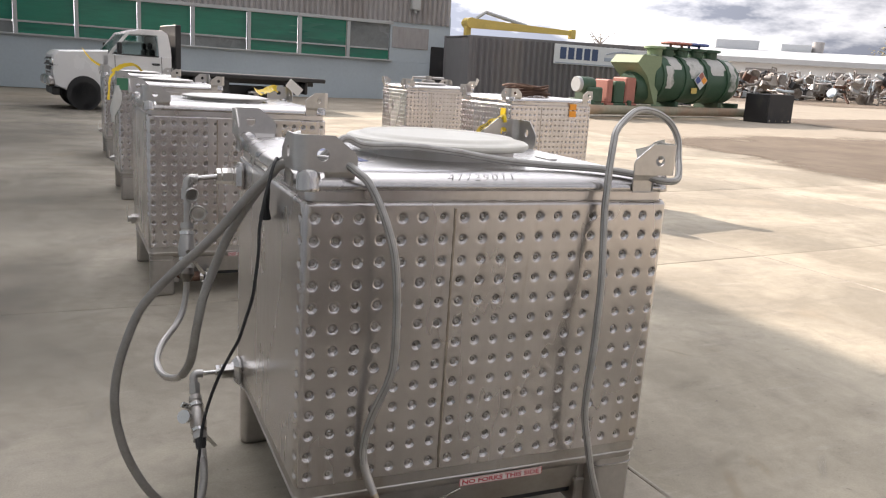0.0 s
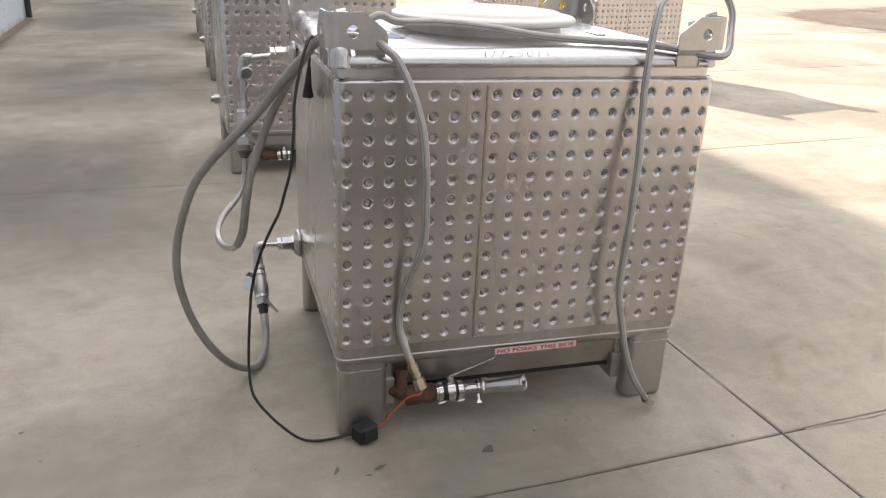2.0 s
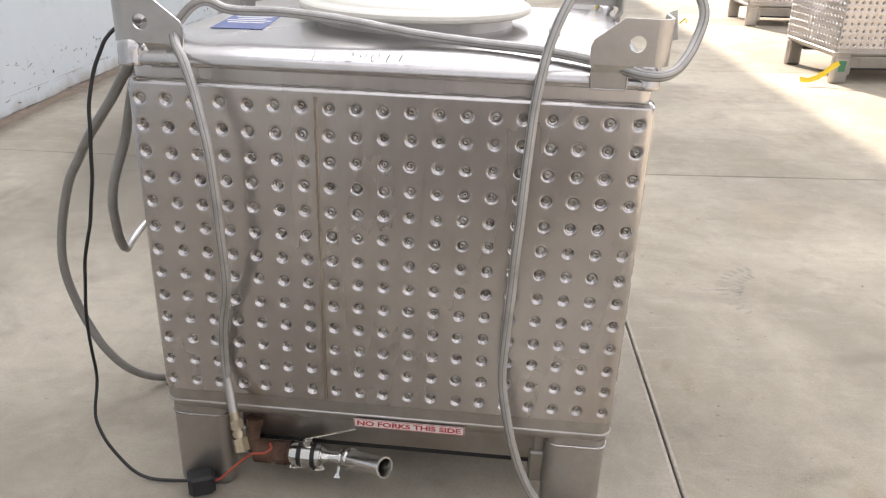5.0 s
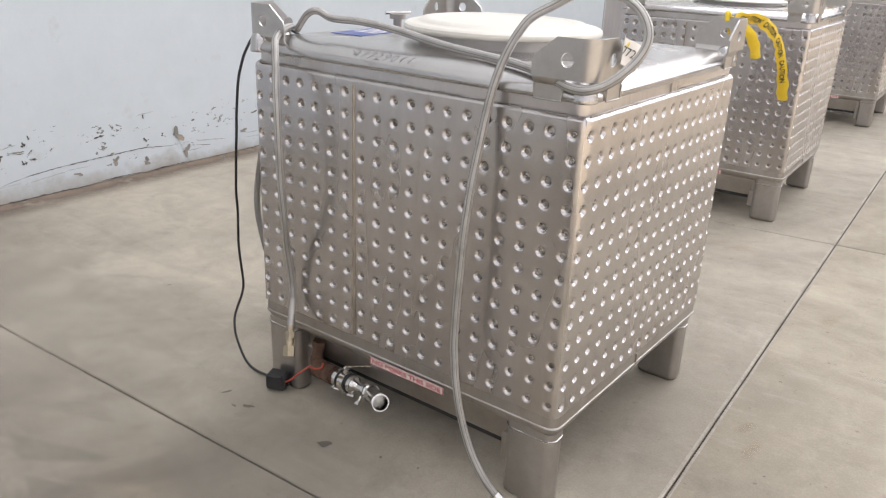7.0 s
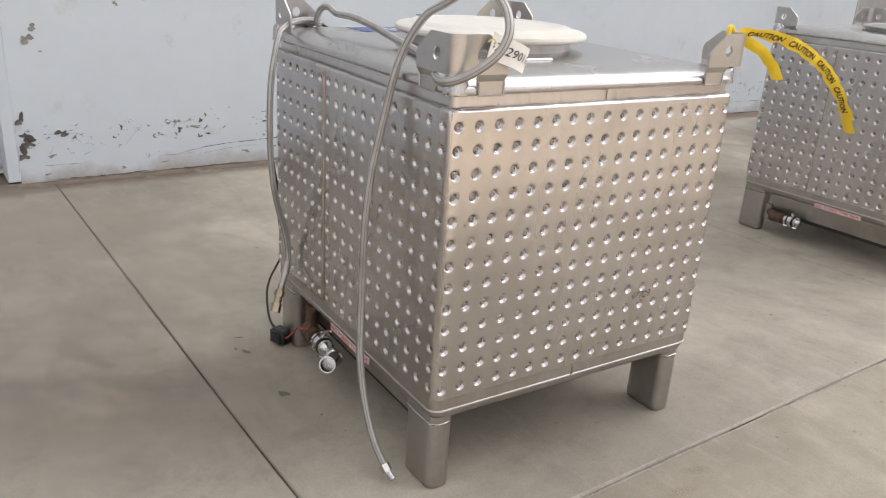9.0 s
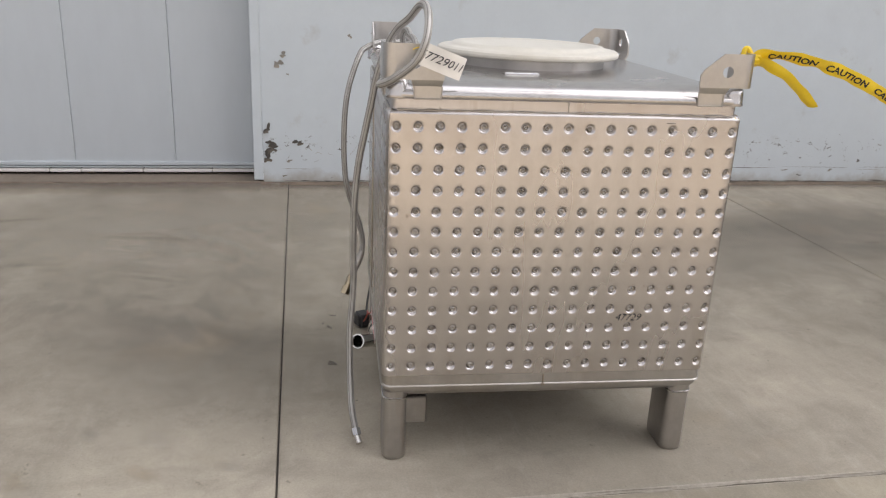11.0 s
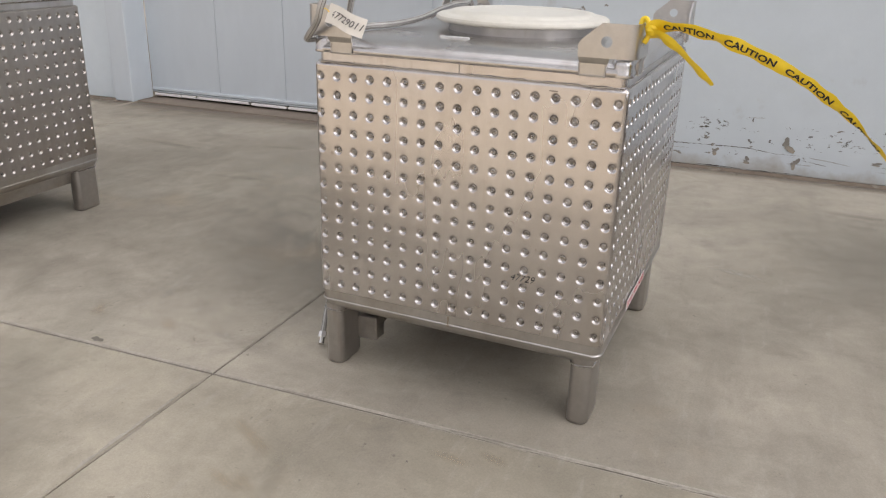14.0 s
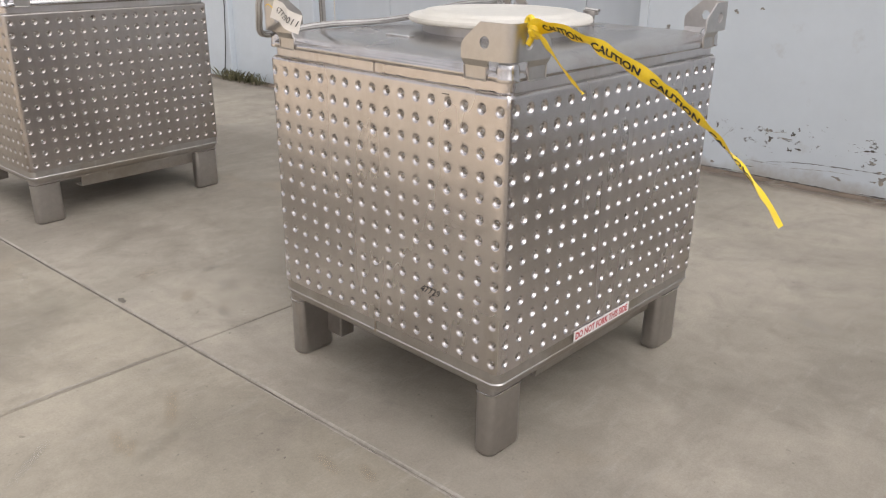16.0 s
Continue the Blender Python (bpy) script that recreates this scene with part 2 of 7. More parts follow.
BLUE_WALL = material("pale_blue_painted_wall", (0.46, 0.525, 0.565), 0.75, 0.0, 0.08, 2.0, 0.2, 40)
GREEN_PANE = material("green_tinted_glass", (0.012, 0.19, 0.12), 0.22, 0.0, 0.25, 1.2, 0.0, 40, (0.25, 1, 2.2), (0.018, 0.115, 0.085), 0.5)
GREY_PANE = material("dusty_grey_glass", (0.20, 0.215, 0.215), 0.3, 0.0, 0.2, 2.0, 0.0, second=(0.13, 0.15, 0.15))
FRAME_PAINT = material("grey_window_paint", (0.44, 0.455, 0.455), 0.6, 0.0, 0.1, 4.0, 0.1, 40)
TRUCK_WHITE = material("white_car_paint", (0.74, 0.74, 0.74), 0.25, 0.0, 0.03, 4.0, 0.0)
CLEAR_GLASS = material("clear_car_glass", (0.75, 0.82, 0.80), 0.03, 0.0, 0.0, 4.0, 0.0)
CLEAR_GLASS.node_tree.nodes["Principled BSDF"].inputs["Transmission Weight"].default_value = 1.0
CLEAR_GLASS.node_tree.nodes["Principled BSDF"].inputs["IOR"].default_value = 1.08
TYRE = material("tyre_rubber", (0.02, 0.02, 0.02), 0.8, 0.0, 0.2, 10.0, 0.2, 60)
TANK_GREEN = material("green_tank_paint", (0.035, 0.085, 0.05), 0.5, 0.0, 0.2, 2.5, 0.2, 30, second=(0.10, 0.125, 0.085), patch=0.56)
RUSTY_PIPE = material("rust_streaked_green_pipe", (0.31, 0.29, 0.215), 0.7, 0.0, 0.25, 2.0, 0.2, 30, second=(0.33, 0.235, 0.165), patch=0.5)
PALE_GREEN = material("faded_green_paint", (0.21, 0.27, 0.16), 0.6, 0.0, 0.15, 3.0, 0.1, 30)
WORN_WHITE = material("worn_white_paint", (0.50, 0.50, 0.48), 0.6, 0.0, 0.25, 5.0, 0.1, 30, second=(0.10, 0.14, 0.10), patch=0.52)
BRICK_RED = material("faded_red_paint", (0.40, 0.16, 0.125), 0.6, 0.0, 0.15, 4.0, 0.1, 30)
CRANE_YELLOW = material("faded_yellow_paint", (0.60, 0.45, 0.13), 0.6, 0.0, 0.15, 4.0, 0.1, 30)
SIGN_WHITE = material("weathered_white_sign", (0.66, 0.68, 0.70), 0.5, 0.0, 0.06, 3.0, 0.0)
SIGN_BLUE = material("dark_blue_sign_paint", (0.045, 0.075, 0.16), 0.5, 0.0, 0.1, 6.0, 0.0)
SIGN_GREY = material("grey_blue_sign_paint", (0.33, 0.38, 0.45), 0.5, 0.0, 0.1, 6.0, 0.0)
SCRAP = material("scrap_machinery_metal", (0.28, 0.255, 0.23), 0.5, 0.5, 0.5, 3.0, 0.3, 20, second=(0.10, 0.085, 0.075), patch=0.47)
FAR_WALL = material("far_white_cladding", (0.84, 0.85, 0.86), 0.7, 0.0, 0.06, 1.0, 0.0)
FAR_ROOF = material("far_grey_roof", (0.48, 0.50, 0.52), 0.7, 0.0, 0.08, 1.0, 0.0)
LEAVES = material("dry_autumn_foliage", (0.20, 0.17, 0.10), 0.8, 0.0, 0.3, 8.0, 0.0)
BARK = material("grey_bark", (0.16, 0.13, 0.11), 0.9, 0.0, 0.2, 8.0, 0.2, 30)
WEED = material("dry_green_weeds", (0.10, 0.092, 0.045), 0.8, 0.0, 0.3, 20.0, 0.0)


def concrete_material(name, dark, light):
    """Old broomed concrete: broad stains, mid mottling, trowel streaks, grit and pale scuffs."""
    mat = bpy.data.materials.new(name)
    mat.use_nodes = True
    nt = mat.node_tree
    bsdf = nt.nodes["Principled BSDF"]
    bsdf.inputs["Specular IOR Level"].default_value = 0.28
    tc = nt.nodes.new("ShaderNodeTexCoord")

    def noise_at(scale, detail, rough, stretch=(1, 1, 1), turn=0.0, warp=0.0):
        mp = nt.nodes.new("ShaderNodeMapping")
        mp.inputs["Scale"].default_value, mp.inputs["Rotation"].default_value = stretch, (0, 0, turn)
        nt.links.new(tc.outputs["Object"], mp.inputs["Vector"])
        n = nt.nodes.new("ShaderNodeTexNoise")
        n.inputs["Scale"].default_value, n.inputs["Detail"].default_value, n.inputs["Roughness"].default_value = scale, detail, rough
        n.inputs["Distortion"].default_value = warp
        nt.links.new(mp.outputs["Vector"], n.inputs["Vector"])
        return n.outputs["Fac"]

    def remap(value, a, b, c, d):
        r = nt.nodes.new("ShaderNodeMapRange")
        for k, v in zip(("From Min", "From Max", "To Min", "To Max"), (a, b, c, d)):
            r.inputs[k].default_value = v
        nt.links.new(value, r.inputs["Value"])
        return r.outputs["Result"]

    def mixed(fac, a, b):
        m = nt.nodes.new("ShaderNodeMix")
        m.data_type = "RGBA"
        nt.links.new(fac, m.inputs["Factor"])
        for key, v in (("A", a), ("B", b)):
            if isinstance(v, tuple):
                m.inputs[key].default_value = (*v, 1)
            else:
                nt.links.new(v, m.inputs[key])
        return m.outputs["Result"]

    broad = remap(noise_at(0.55, 6, 0.6, warp=0.6), 0.40, 0.60, 0, 1)
    col = mixed(broad, dark, light)
    mid = remap(noise_at(2.7, 8, 0.68, warp=0.8), 0.52, 0.72, 0, 0.45)
    col = mixed(mid, col, (0.205, 0.180, 0.151))
    streak = remap(noise_at(3.2, 5, 0.7, (1, 5.5, 1), 0.5), 0.56, 0.75, 0, 0.36)
    col = mixed(streak, col, (0.42, 0.385, 0.332))
    tyre = remap(noise_at(1.3, 6, 0.66, (0.35, 3.2, 1), -0.35, 0.4), 0.55, 0.72, 0, 0.30)
    col = mixed(tyre, col, (0.200, 0.177, 0.150))
    smear = remap(noise_at(1.0, 5, 0.62, (2.4, 0.5, 1), 0.2, 0.9), 0.56, 0.74, 0, 0.32)
    col = mixed(smear, col, (0.20, 0.178, 0.150))
    # an old dirt film, thickest between two of the tanks and breaking up outwards
    near = nt.nodes.new("ShaderNodeVectorMath")
    near.operation = "DISTANCE"
    near.inputs[1].default_value = (-1.0, -2.9, 0.0)
    nt.links.new(tc.outputs["Object"], near.inputs[0])
    film = nt.nodes.new("ShaderNodeMath")
    film.operation = "MULTIPLY"
    nt.links.new(remap(near.outputs["Value"], 0.8, 3.0, 1.0, 0.0), film.inputs[0])
    nt.links.new(remap(noise_at(1.7, 6, 0.65, (1, 1.6, 1), 0.3, 0.7), 0.34, 0.58, 0.08, 0.50), film.inputs[1])
    col = mixed(film.outputs["Value"], col, (0.190, 0.168, 0.137))
    cloud = remap(noise_at(7.5, 6, 0.7, (1, 1, 1), 0.9, 0.5), 0.35, 0.65, 0.93, 1.07)
    warm = remap(noise_at(1.1, 4, 0.6, (1, 1, 1), 1.7), 0.60, 0.78, 0, 0.5)
    col = mixed(warm, col, (0.36, 0.285, 0.20))
    grit = remap(noise_at(130, 4, 0.75), 0.3, 0.7, 0.90, 1.10)
    dots = remap(noise_at(26, 3, 0.6), 0.68, 0.74, 1.0, 0.72)
    for factor in (grit, dots, cloud):
        s = nt.nodes.new("ShaderNodeVectorMath")
        s.operation = "SCALE"
        nt.links.new(col, s.inputs[0])
        nt.links.new(factor, s.inputs["Scale"])
        col = s.outputs["Vector"]
    nt.links.new(col, bsdf.inputs["Base Color"])
    nt.links.new(remap(noise_at(1.6, 5, 0.6), 0.3, 0.7, 0.72, 0.95), bsdf.inputs["Roughness"])
    bp = nt.nodes.new("ShaderNodeBump")
    bp.inputs["Strength"].default_value, bp.inputs["Distance"].default_value = 0.22, 0.0015
    nt.links.new(noise_at(170, 5, 0.7), bp.inputs["Height"])
    nt.links.new(bp.outputs["Normal"], bsdf.inputs["Normal"])
    return mat


CONCRETE = concrete_material("worn_yard_concrete", (0.273, 0.243, 0.199), (0.398, 0.357, 0.293))
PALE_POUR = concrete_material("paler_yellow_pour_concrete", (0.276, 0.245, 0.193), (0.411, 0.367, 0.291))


def painted_wall_material():
    """Pale paint over render, scuffed and chipped in a band above the floor."""
    mat = material("scuffed_pale_blue_paint", (0.60, 0.655, 0.69), 0.62, 0.0, 0.045, 1.4, 0.25, 30, second=(0.55, 0.60, 0.63), patch=0.5, fine=0.003)
    nt = mat.node_tree
    bsdf = nt.nodes["Principled BSDF"]
    old = bsdf.inputs["Base Color"].links[0].from_socket
    tc = nt.nodes.new("ShaderNodeTexCoord")
    sep = nt.nodes.new("ShaderNodeSeparateXYZ")
    nt.links.new(tc.outputs["Object"], sep.inputs["Vector"])
    mp = nt.nodes.new("ShaderNodeMapping")
    mp.inputs["Scale"].default_value = (1, 6.5, 11.0)
    mp.inputs["Rotation"].default_value = (0.5, 0, 0)
    nt.links.new(tc.outputs["Object"], mp.inputs["Vector"])
    chips = nt.nodes.new("ShaderNodeTexNoise")
    chips.inputs["Scale"].default_value, chips.inputs["Detail"].default_value, chips.inputs["Roughness"].default_value = 2.6, 8.0, 0.70
    nt.links.new(mp.outputs["Vector"], chips.inputs["Vector"])
    band = nt.nodes.new("ShaderNodeValToRGB")
    e = band.color_ramp.elements
    e[0].position, e[0].color = 0.08, (0.55, 0.55, 0.55, 1)
    e[1].position, e[1].color = 0.75, (0.0, 0.0, 0.0, 1)
    for p, v in ((0.22, 0.9), (0.34, 1.0), (0.48, 0.25)):
        n = e.new(p)
        n.color = (v, v, v, 1)
    nt.links.new(sep.outputs["Z"], band.inputs["Fac"])
    cut = nt.nodes.new("ShaderNodeMath")
    cut.operation = "MULTIPLY_ADD"
    cut.inputs[1].default_value = 0.17
    nt.links.new(band.outputs["Color"], cut.inputs[0])
    nt.links.new(chips.outputs["Fac"], cut.inputs[2])
    sharp = nt.nodes.new("ShaderNodeMapRange")
    sharp.inputs["From Min"].default_value, sharp.inputs["From Max"].default_value = 0.768, 0.786
    nt.links.new(cut.outputs["Value"], sharp.inputs["Value"])
    mix = nt.nodes.new("ShaderNodeMix")
    mix.data_type = "RGBA"
    mix.inputs["B"].default_value = (0.15, 0.15, 0.145, 1)
    nt.links.new(sharp.outputs["Result"], mix.inputs["Factor"])
    # damp brown bloom in the paint just above the floor, broken up along the wall
    bloom = nt.nodes.new("ShaderNodeTexNoise")
    bloom.inputs["Scale"].default_value, bloom.inputs["Detail"].default_value, bloom.inputs["Roughness"].default_value = 3.4, 7.0, 0.62
    nt.links.new(tc.outputs["Object"], bloom.inputs["Vector"])
    low = nt.nodes.new("ShaderNodeMapRange")
    for key, v in zip(("From Min", "From Max", "To Min", "To Max"), (0.0, 0.16, 0.26, -0.10)):
        low.inputs[key].default_value = v
    nt.links.new(sep.outputs["Z"], low.inputs["Value"])
    total = nt.nodes.new("ShaderNodeMath")
    nt.links.new(low.outputs["Result"], total.inputs[0])
    nt.links.new(bloom.outputs["Fac"], total.inputs[1])
    damp = nt.nodes.new("ShaderNodeMapRange")
    for key, v in zip(("From Min", "From Max", "To Min", "To Max"), (0.52, 0.80, 0.0, 0.75)):
        damp.inputs[key].default_value = v
    nt.links.new(total.outputs["Value"], damp.inputs["Value"])
    brown = nt.nodes.new("ShaderNodeMix")
    brown.data_type = "RGBA"
    brown.inputs["B"].default_value = (0.36, 0.325, 0.275, 1)
    nt.links.new(damp.outputs["Result"], brown.inputs["Factor"])
    nt.links.new(old, brown.inputs["A"])
    nt.links.new(brown.outputs["Result"], mix.inputs["A"])
    nt.links.new(mix.outputs["Result"], bsdf.inputs["Base Color"])
    return mat


WALL_PAINT = painted_wall_material()
PLAIN_PAINT = material("plain_pale_blue_wall_paint", (0.60, 0.655, 0.69), 0.62, 0.0, 0.06, 1.4, 0.25, 30, second=(0.54, 0.59, 0.615), patch=0.5, fine=0.003)
FAINT_PRINT = material("faint_grey_tyre_mark", (0.285, 0.257, 0.214), 0.9, 0.0, 0.2, 20.0, 0.2, 80)
FLAKED = material("bare_render_under_paint", (0.26, 0.245, 0.22), 0.9, 0.0, 0.25, 20.0, 0.4, 80, second=(0.36, 0.31, 0.25))
GRIME = material("dark_mouldy_grime", (0.10, 0.092, 0.082), 0.9, 0.0, 0.35, 20.0, 0.3, 80, second=(0.20, 0.17, 0.14))
DOOR_PAINT = material("pale_grey_blue_door_paint", (0.53, 0.575, 0.61), 0.5, 0.0, 0.05, 1.6, 0.15, 12, (1, 1, 0.3), (0.49, 0.535, 0.57), 0.5, fine=0.002)


def stain_shade_material(name, color, strength=0.7, soft=0.7, noise_scale=7.0, strip=False, least=0.35):
    """A thin film of dirt, tone or painted shade that fades out at its ragged edges; it lies over a square from -1 to
    1.
    """
    mat = material(name, color, 0.9, 0.0, 0.2, 6.0, 0, spec=0.2)
    nt = mat.node_tree
    bsdf, out = nt.nodes["Principled BSDF"], nt.nodes["Material Output"]
    tc, geo = nt.nodes.new("ShaderNodeTexCoord"), nt.nodes.new("ShaderNodeNewGeometry")
    sep = nt.nodes.new("ShaderNodeSeparateXYZ")
    nt.links.new(tc.outputs["Object"], sep.inputs["Vector"])

    def calc(op, a, b=None, c=None):
        m = nt.nodes.new("ShaderNodeMath")
        m.operation = op
        for k, v in enumerate((a, b, c)):
            if isinstance(v, float):
                m.inputs[k].default_value = v
            elif v is not None:
                nt.links.new(v, m.inputs[k])
        return m.outputs["Value"]

    def spread(value, a, b, c, d):
        r = nt.nodes.new("ShaderNodeMapRange")
        r.interpolation_type = "SMOOTHSTEP"
        for key, v in zip(("From Min", "From Max", "To Min", "To Max"), (a, b, c, d)):
            r.inputs[key].default_value = v
        nt.links.new(value, r.inputs["Value"])
        return r.outputs["Result"]

    if strip:
        reach = calc("MULTIPLY_ADD", sep.outputs["X"], 0.5, 0.5)
    else:
        reach = calc("POWER", calc("ADD", calc("POWER", calc("ABSOLUTE", sep.outputs["X"]), 3.0), calc("POWER", calc("ABSOLUTE", sep.outputs["Y"]), 3.0)), 1 / 3)
    nz = nt.nodes.new("ShaderNodeTexNoise")
    nz.inputs["Scale"].default_value, nz.inputs["Detail"].default_value, nz.inputs["Roughness"].default_value = noise_scale, 7.0, 0.65
    nt.links.new(geo.outputs["Position"], nz.inputs["Vector"])
    ragged_reach = calc("MULTIPLY_ADD", calc("SUBTRACT", nz.outputs["Fac"], 0.5), 1.1, reach)
    mask = calc("MULTIPLY", calc("MULTIPLY", spread(ragged_reach, 1 - soft, 1.0, 1.0, 0.0), spread(reach, 0.86 if soft < 0.9 else 0.45, 1.0, 1.0, 0.0)), calc("MULTIPLY", spread(nz.outputs["Fac"], 0.25, 0.62, least, 1.0), float(strength)))
    clear = nt.nodes.new("ShaderNodeBsdfTransparent")
    mix = nt.nodes.new("ShaderNodeMixShader")
    nt.links.new(mask, mix.inputs["Fac"])
    nt.links.new(clear.outputs["BSDF"], mix.inputs[1])
    nt.links.new(bsdf.outputs["BSDF"], mix.inputs[2])
    nt.links.new(mix.outputs["Shader"], out.inputs["Surface"])
    return mat


FILM_DARK = stain_shade_material("dark_traffic_film", (0.175, 0.158, 0.134), 0.34, 1.0, 1.6, least=0.7)
FILM_LANE_SHADE = stain_shade_material("lane_shade_film", (0.150, 0.137, 0.120), 0.34, 0.8, 0.8, least=0.8)
FILM_THIN = stain_shade_material("thin_grey_film", (0.150, 0.137, 0.120), 0.27, 1.0, 2.0, least=0.6)
FILM_BARE = stain_shade_material("bare_brown_dirt", (0.185, 0.150, 0.117), 0.96, 0.22, 0.5, least=0.7)
FILM_SMUDGE = stain_shade_material("dark_smudge", (0.17, 0.150, 0.125), 0.2, 0.95, 5.0)
FILM_RUST = stain_shade_material("rust_bloom", (0.38, 0.255, 0.14), 0.2, 0.95, 14.0)
FILM_PALER = stain_shade_material("paler_concrete_film", (0.43, 0.39, 0.33), 0.45, 1.0, 1.2, least=0.7)
FILM_PALE = stain_shade_material("pale_cement_scuff", (0.50, 0.465, 0.41), 0.24, 0.95, 16.0)
FILM_DIRT = stain_shade_material("brown_wind_blown_dirt", (0.225, 0.175, 0.138), 0.92, 0.85, 5.0, strip=True)


# ---- mesh helpers ----
class Shape:
    """Vertices and faces gathered from simple forms."""

    def __init__(self):
        self.v, self.f = [], []

    def add(self, verts, faces, m=None):
        n = len(self.v)
        self.v += [tuple(m @ Vector(p)) if m else tuple(p) for p in verts]
        self.f += [tuple(i + n for i in f) for f in faces]
        return self

    def box(self, c, s, bevel=0.0, m=None):
        """A box by centre and full sizes, with chamfered edges."""
        hx, hy, hz = (d / 2 for d in s)
        b = min(bevel, hx * 0.9, hy * 0.9, hz * 0.9)
        if b <= 0:
            vs = [(x * hx, y * hy, z * hz) for x in (-1, 1) for y in (-1, 1) for z in (-1, 1)]
            fs = [(0, 1, 3, 2), (4, 6, 7, 5), (0, 4, 5, 1), (2, 3, 7, 6), (0, 2, 6, 4), (1, 5, 7, 3)]
        else:
            vs, fs, ix = [], [], {}
            for x in (-1, 1):
                for y in (-1, 1):
                    for z in (-1, 1):
                        for a in range(3):
                            d = [b, b, b]
                            d[a] = 0
                            ix[x, y, z, a] = len(vs)
                            vs.append((x * (hx - d[0]), y * (hy - d[1]), z * (hz - d[2])))
                        fs.append(tuple(ix[x, y, z, a] for a in range(3)) if x * y * z > 0 else tuple(ix[x, y, z, a] for a in (0, 2, 1)))
            for a in range(3):
                p, q = (a + 1) % 3, (a + 2) % 3
                for w in (-1, 1):
                    k = []
                    for s1, s2 in ((-1, -1), (1, -1), (1, 1), (-1, 1)):
                        key = [0, 0, 0]
                        key[a], key[p], key[q] = w, s1, s2
                        k.append(ix[key[0], key[1], key[2], a])
                    fs.append(tuple(k) if w > 0 else tuple(reversed(k)))
                for s1 in (-1, 1):
                    for s2 in (-1, 1):
                        lo, hi = [0, 0, 0], [0, 0, 0]
                        lo[a], lo[p], lo[q] = -1, s1, s2
                        hi[a], hi[p], hi[q] = 1, s1, s2
                        lo, hi = tuple(lo), tuple(hi)
                        f = (ix[lo + (p,)], ix[hi + (p,)], ix[hi + (q,)], ix[lo + (q,)])
                        fs.append(f if s1 * s2 < 0 else tuple(reversed(f)))
        t = Matrix.Translation(c)
        return self.add(vs, fs, (m @ t) if m else t)

    def loft(self, loops, cap0=True, cap1=True, close=True):
        """Skin over loops of equal point count."""
        n = len(loops[0])
        vs = [p for lp in loops for p in lp]
        fs = []
        for k in range(len(loops) - 1):
            for i in range(n if close else n - 1):
                j = (i + 1) % n
                fs.append((k * n + i, k * n + j, (k + 1) * n + j, (k + 1) * n + i))
        if cap0:
            fs.append(tuple(reversed(range(n))))
        if cap1:
            fs.append(tuple(range((len(loops) - 1) * n, len(loops) * n)))
        return self.add(vs, fs)

    def tube(self, pts, r, n=10, smooth=0, cap=True, rib=0.0, twist=0.0):
        """A round bar along points; r may be a list; smooth: steps of a spline between points."""
        pts = [Vector(p) for p in pts]
        rs = list(r) if isinstance(r, (list, tuple)) else [r] * len(pts)
        if smooth:
            q, qr = [], []
            for i in range(len(pts) - 1):
                p0, p1, p2, p3 = pts[max(i - 1, 0)], pts[i], pts[i + 1], pts[min(i + 2, len(pts) - 1)]
                for k in range(smooth):
                    t = k / smooth
                    q.append(0.5 * (2 * p1 + (p2 - p0) * t + (2 * p0 - 5 * p1 + 4 * p2 - p3) * t * t + (3 * p1 - p0 - 3 * p2 + p3) * t ** 3))
                    qr.append(rs[i] * (1 - t) + rs[i + 1] * t)
            pts, rs = q + [pts[-1]], qr + [rs[-1]]
        tan = [(pts[min(i + 1, len(pts) - 1)] - pts[max(i - 1, 0)]).normalized() for i in range(len(pts))]
        ref = Vector((0, 0, 1)) if abs(tan[0].z) < 0.9 else Vector((1, 0, 0))
        nrm = (ref - tan[0] * ref.dot(tan[0])).normalized()
        loops = []
        for i, p in enumerate(pts):
            nrm = (nrm - tan[i] * nrm.dot(tan[i])).normalized()
            bi = tan[i].cross(nrm)
            loops.append([p + rs[i] * (1 - rib if k % 4 == 0 else 1) * (math.cos(a) * nrm + math.sin(a) * bi) for k, a in ((k, 2 * math.pi * k / n + twist * i) for k in range(n))])
        return self.loft(loops, cap, cap)

    def lathe(self, profile, m=None, n=40):
        """A turned form about z from (radius, height) pairs."""
        vs, fs = [], []
        for r, z in profile:
            vs += [(r * math.cos(2 * math.pi * k / n), r * math.sin(2 * math.pi * k / n), z) for k in range(n)]
        for i in range(len(profile) - 1):
            for k in range(n):
                j = (k + 1) % n
                fs.append((i * n + k, i * n + j, (i + 1) * n + j, (i + 1) * n + k))
        if profile[0][0] > 1e-6:
            fs.append(tuple(reversed(range(n))))
        if profile[-1][0] > 1e-6:
            fs.append(tuple(range((len(profile) - 1) * n, len(profile) * n)))
        return self.add(vs, fs, m)

    def mesh(self, name, mat, sharp=35.0, weld=False):
        me = bpy.data.meshes.new(name)
        me.from_pydata(self.v, [], self.f)
        if weld:
            bm = bmesh.new()
            bm.from_mesh(me)
            bmesh.ops.remove_doubles(bm, verts=bm.verts, dist=1e-5)
            bmesh.ops.recalc_face_normals(bm, faces=bm.faces)
            bm.to_mesh(me)
            bm.free()
        me.materials.append(mat)
        me.polygons.foreach_set("use_smooth", [True] * len(me.polygons))
        me.set_sharp_from_angle(angle=radians(sharp))
        me.update()
        return me


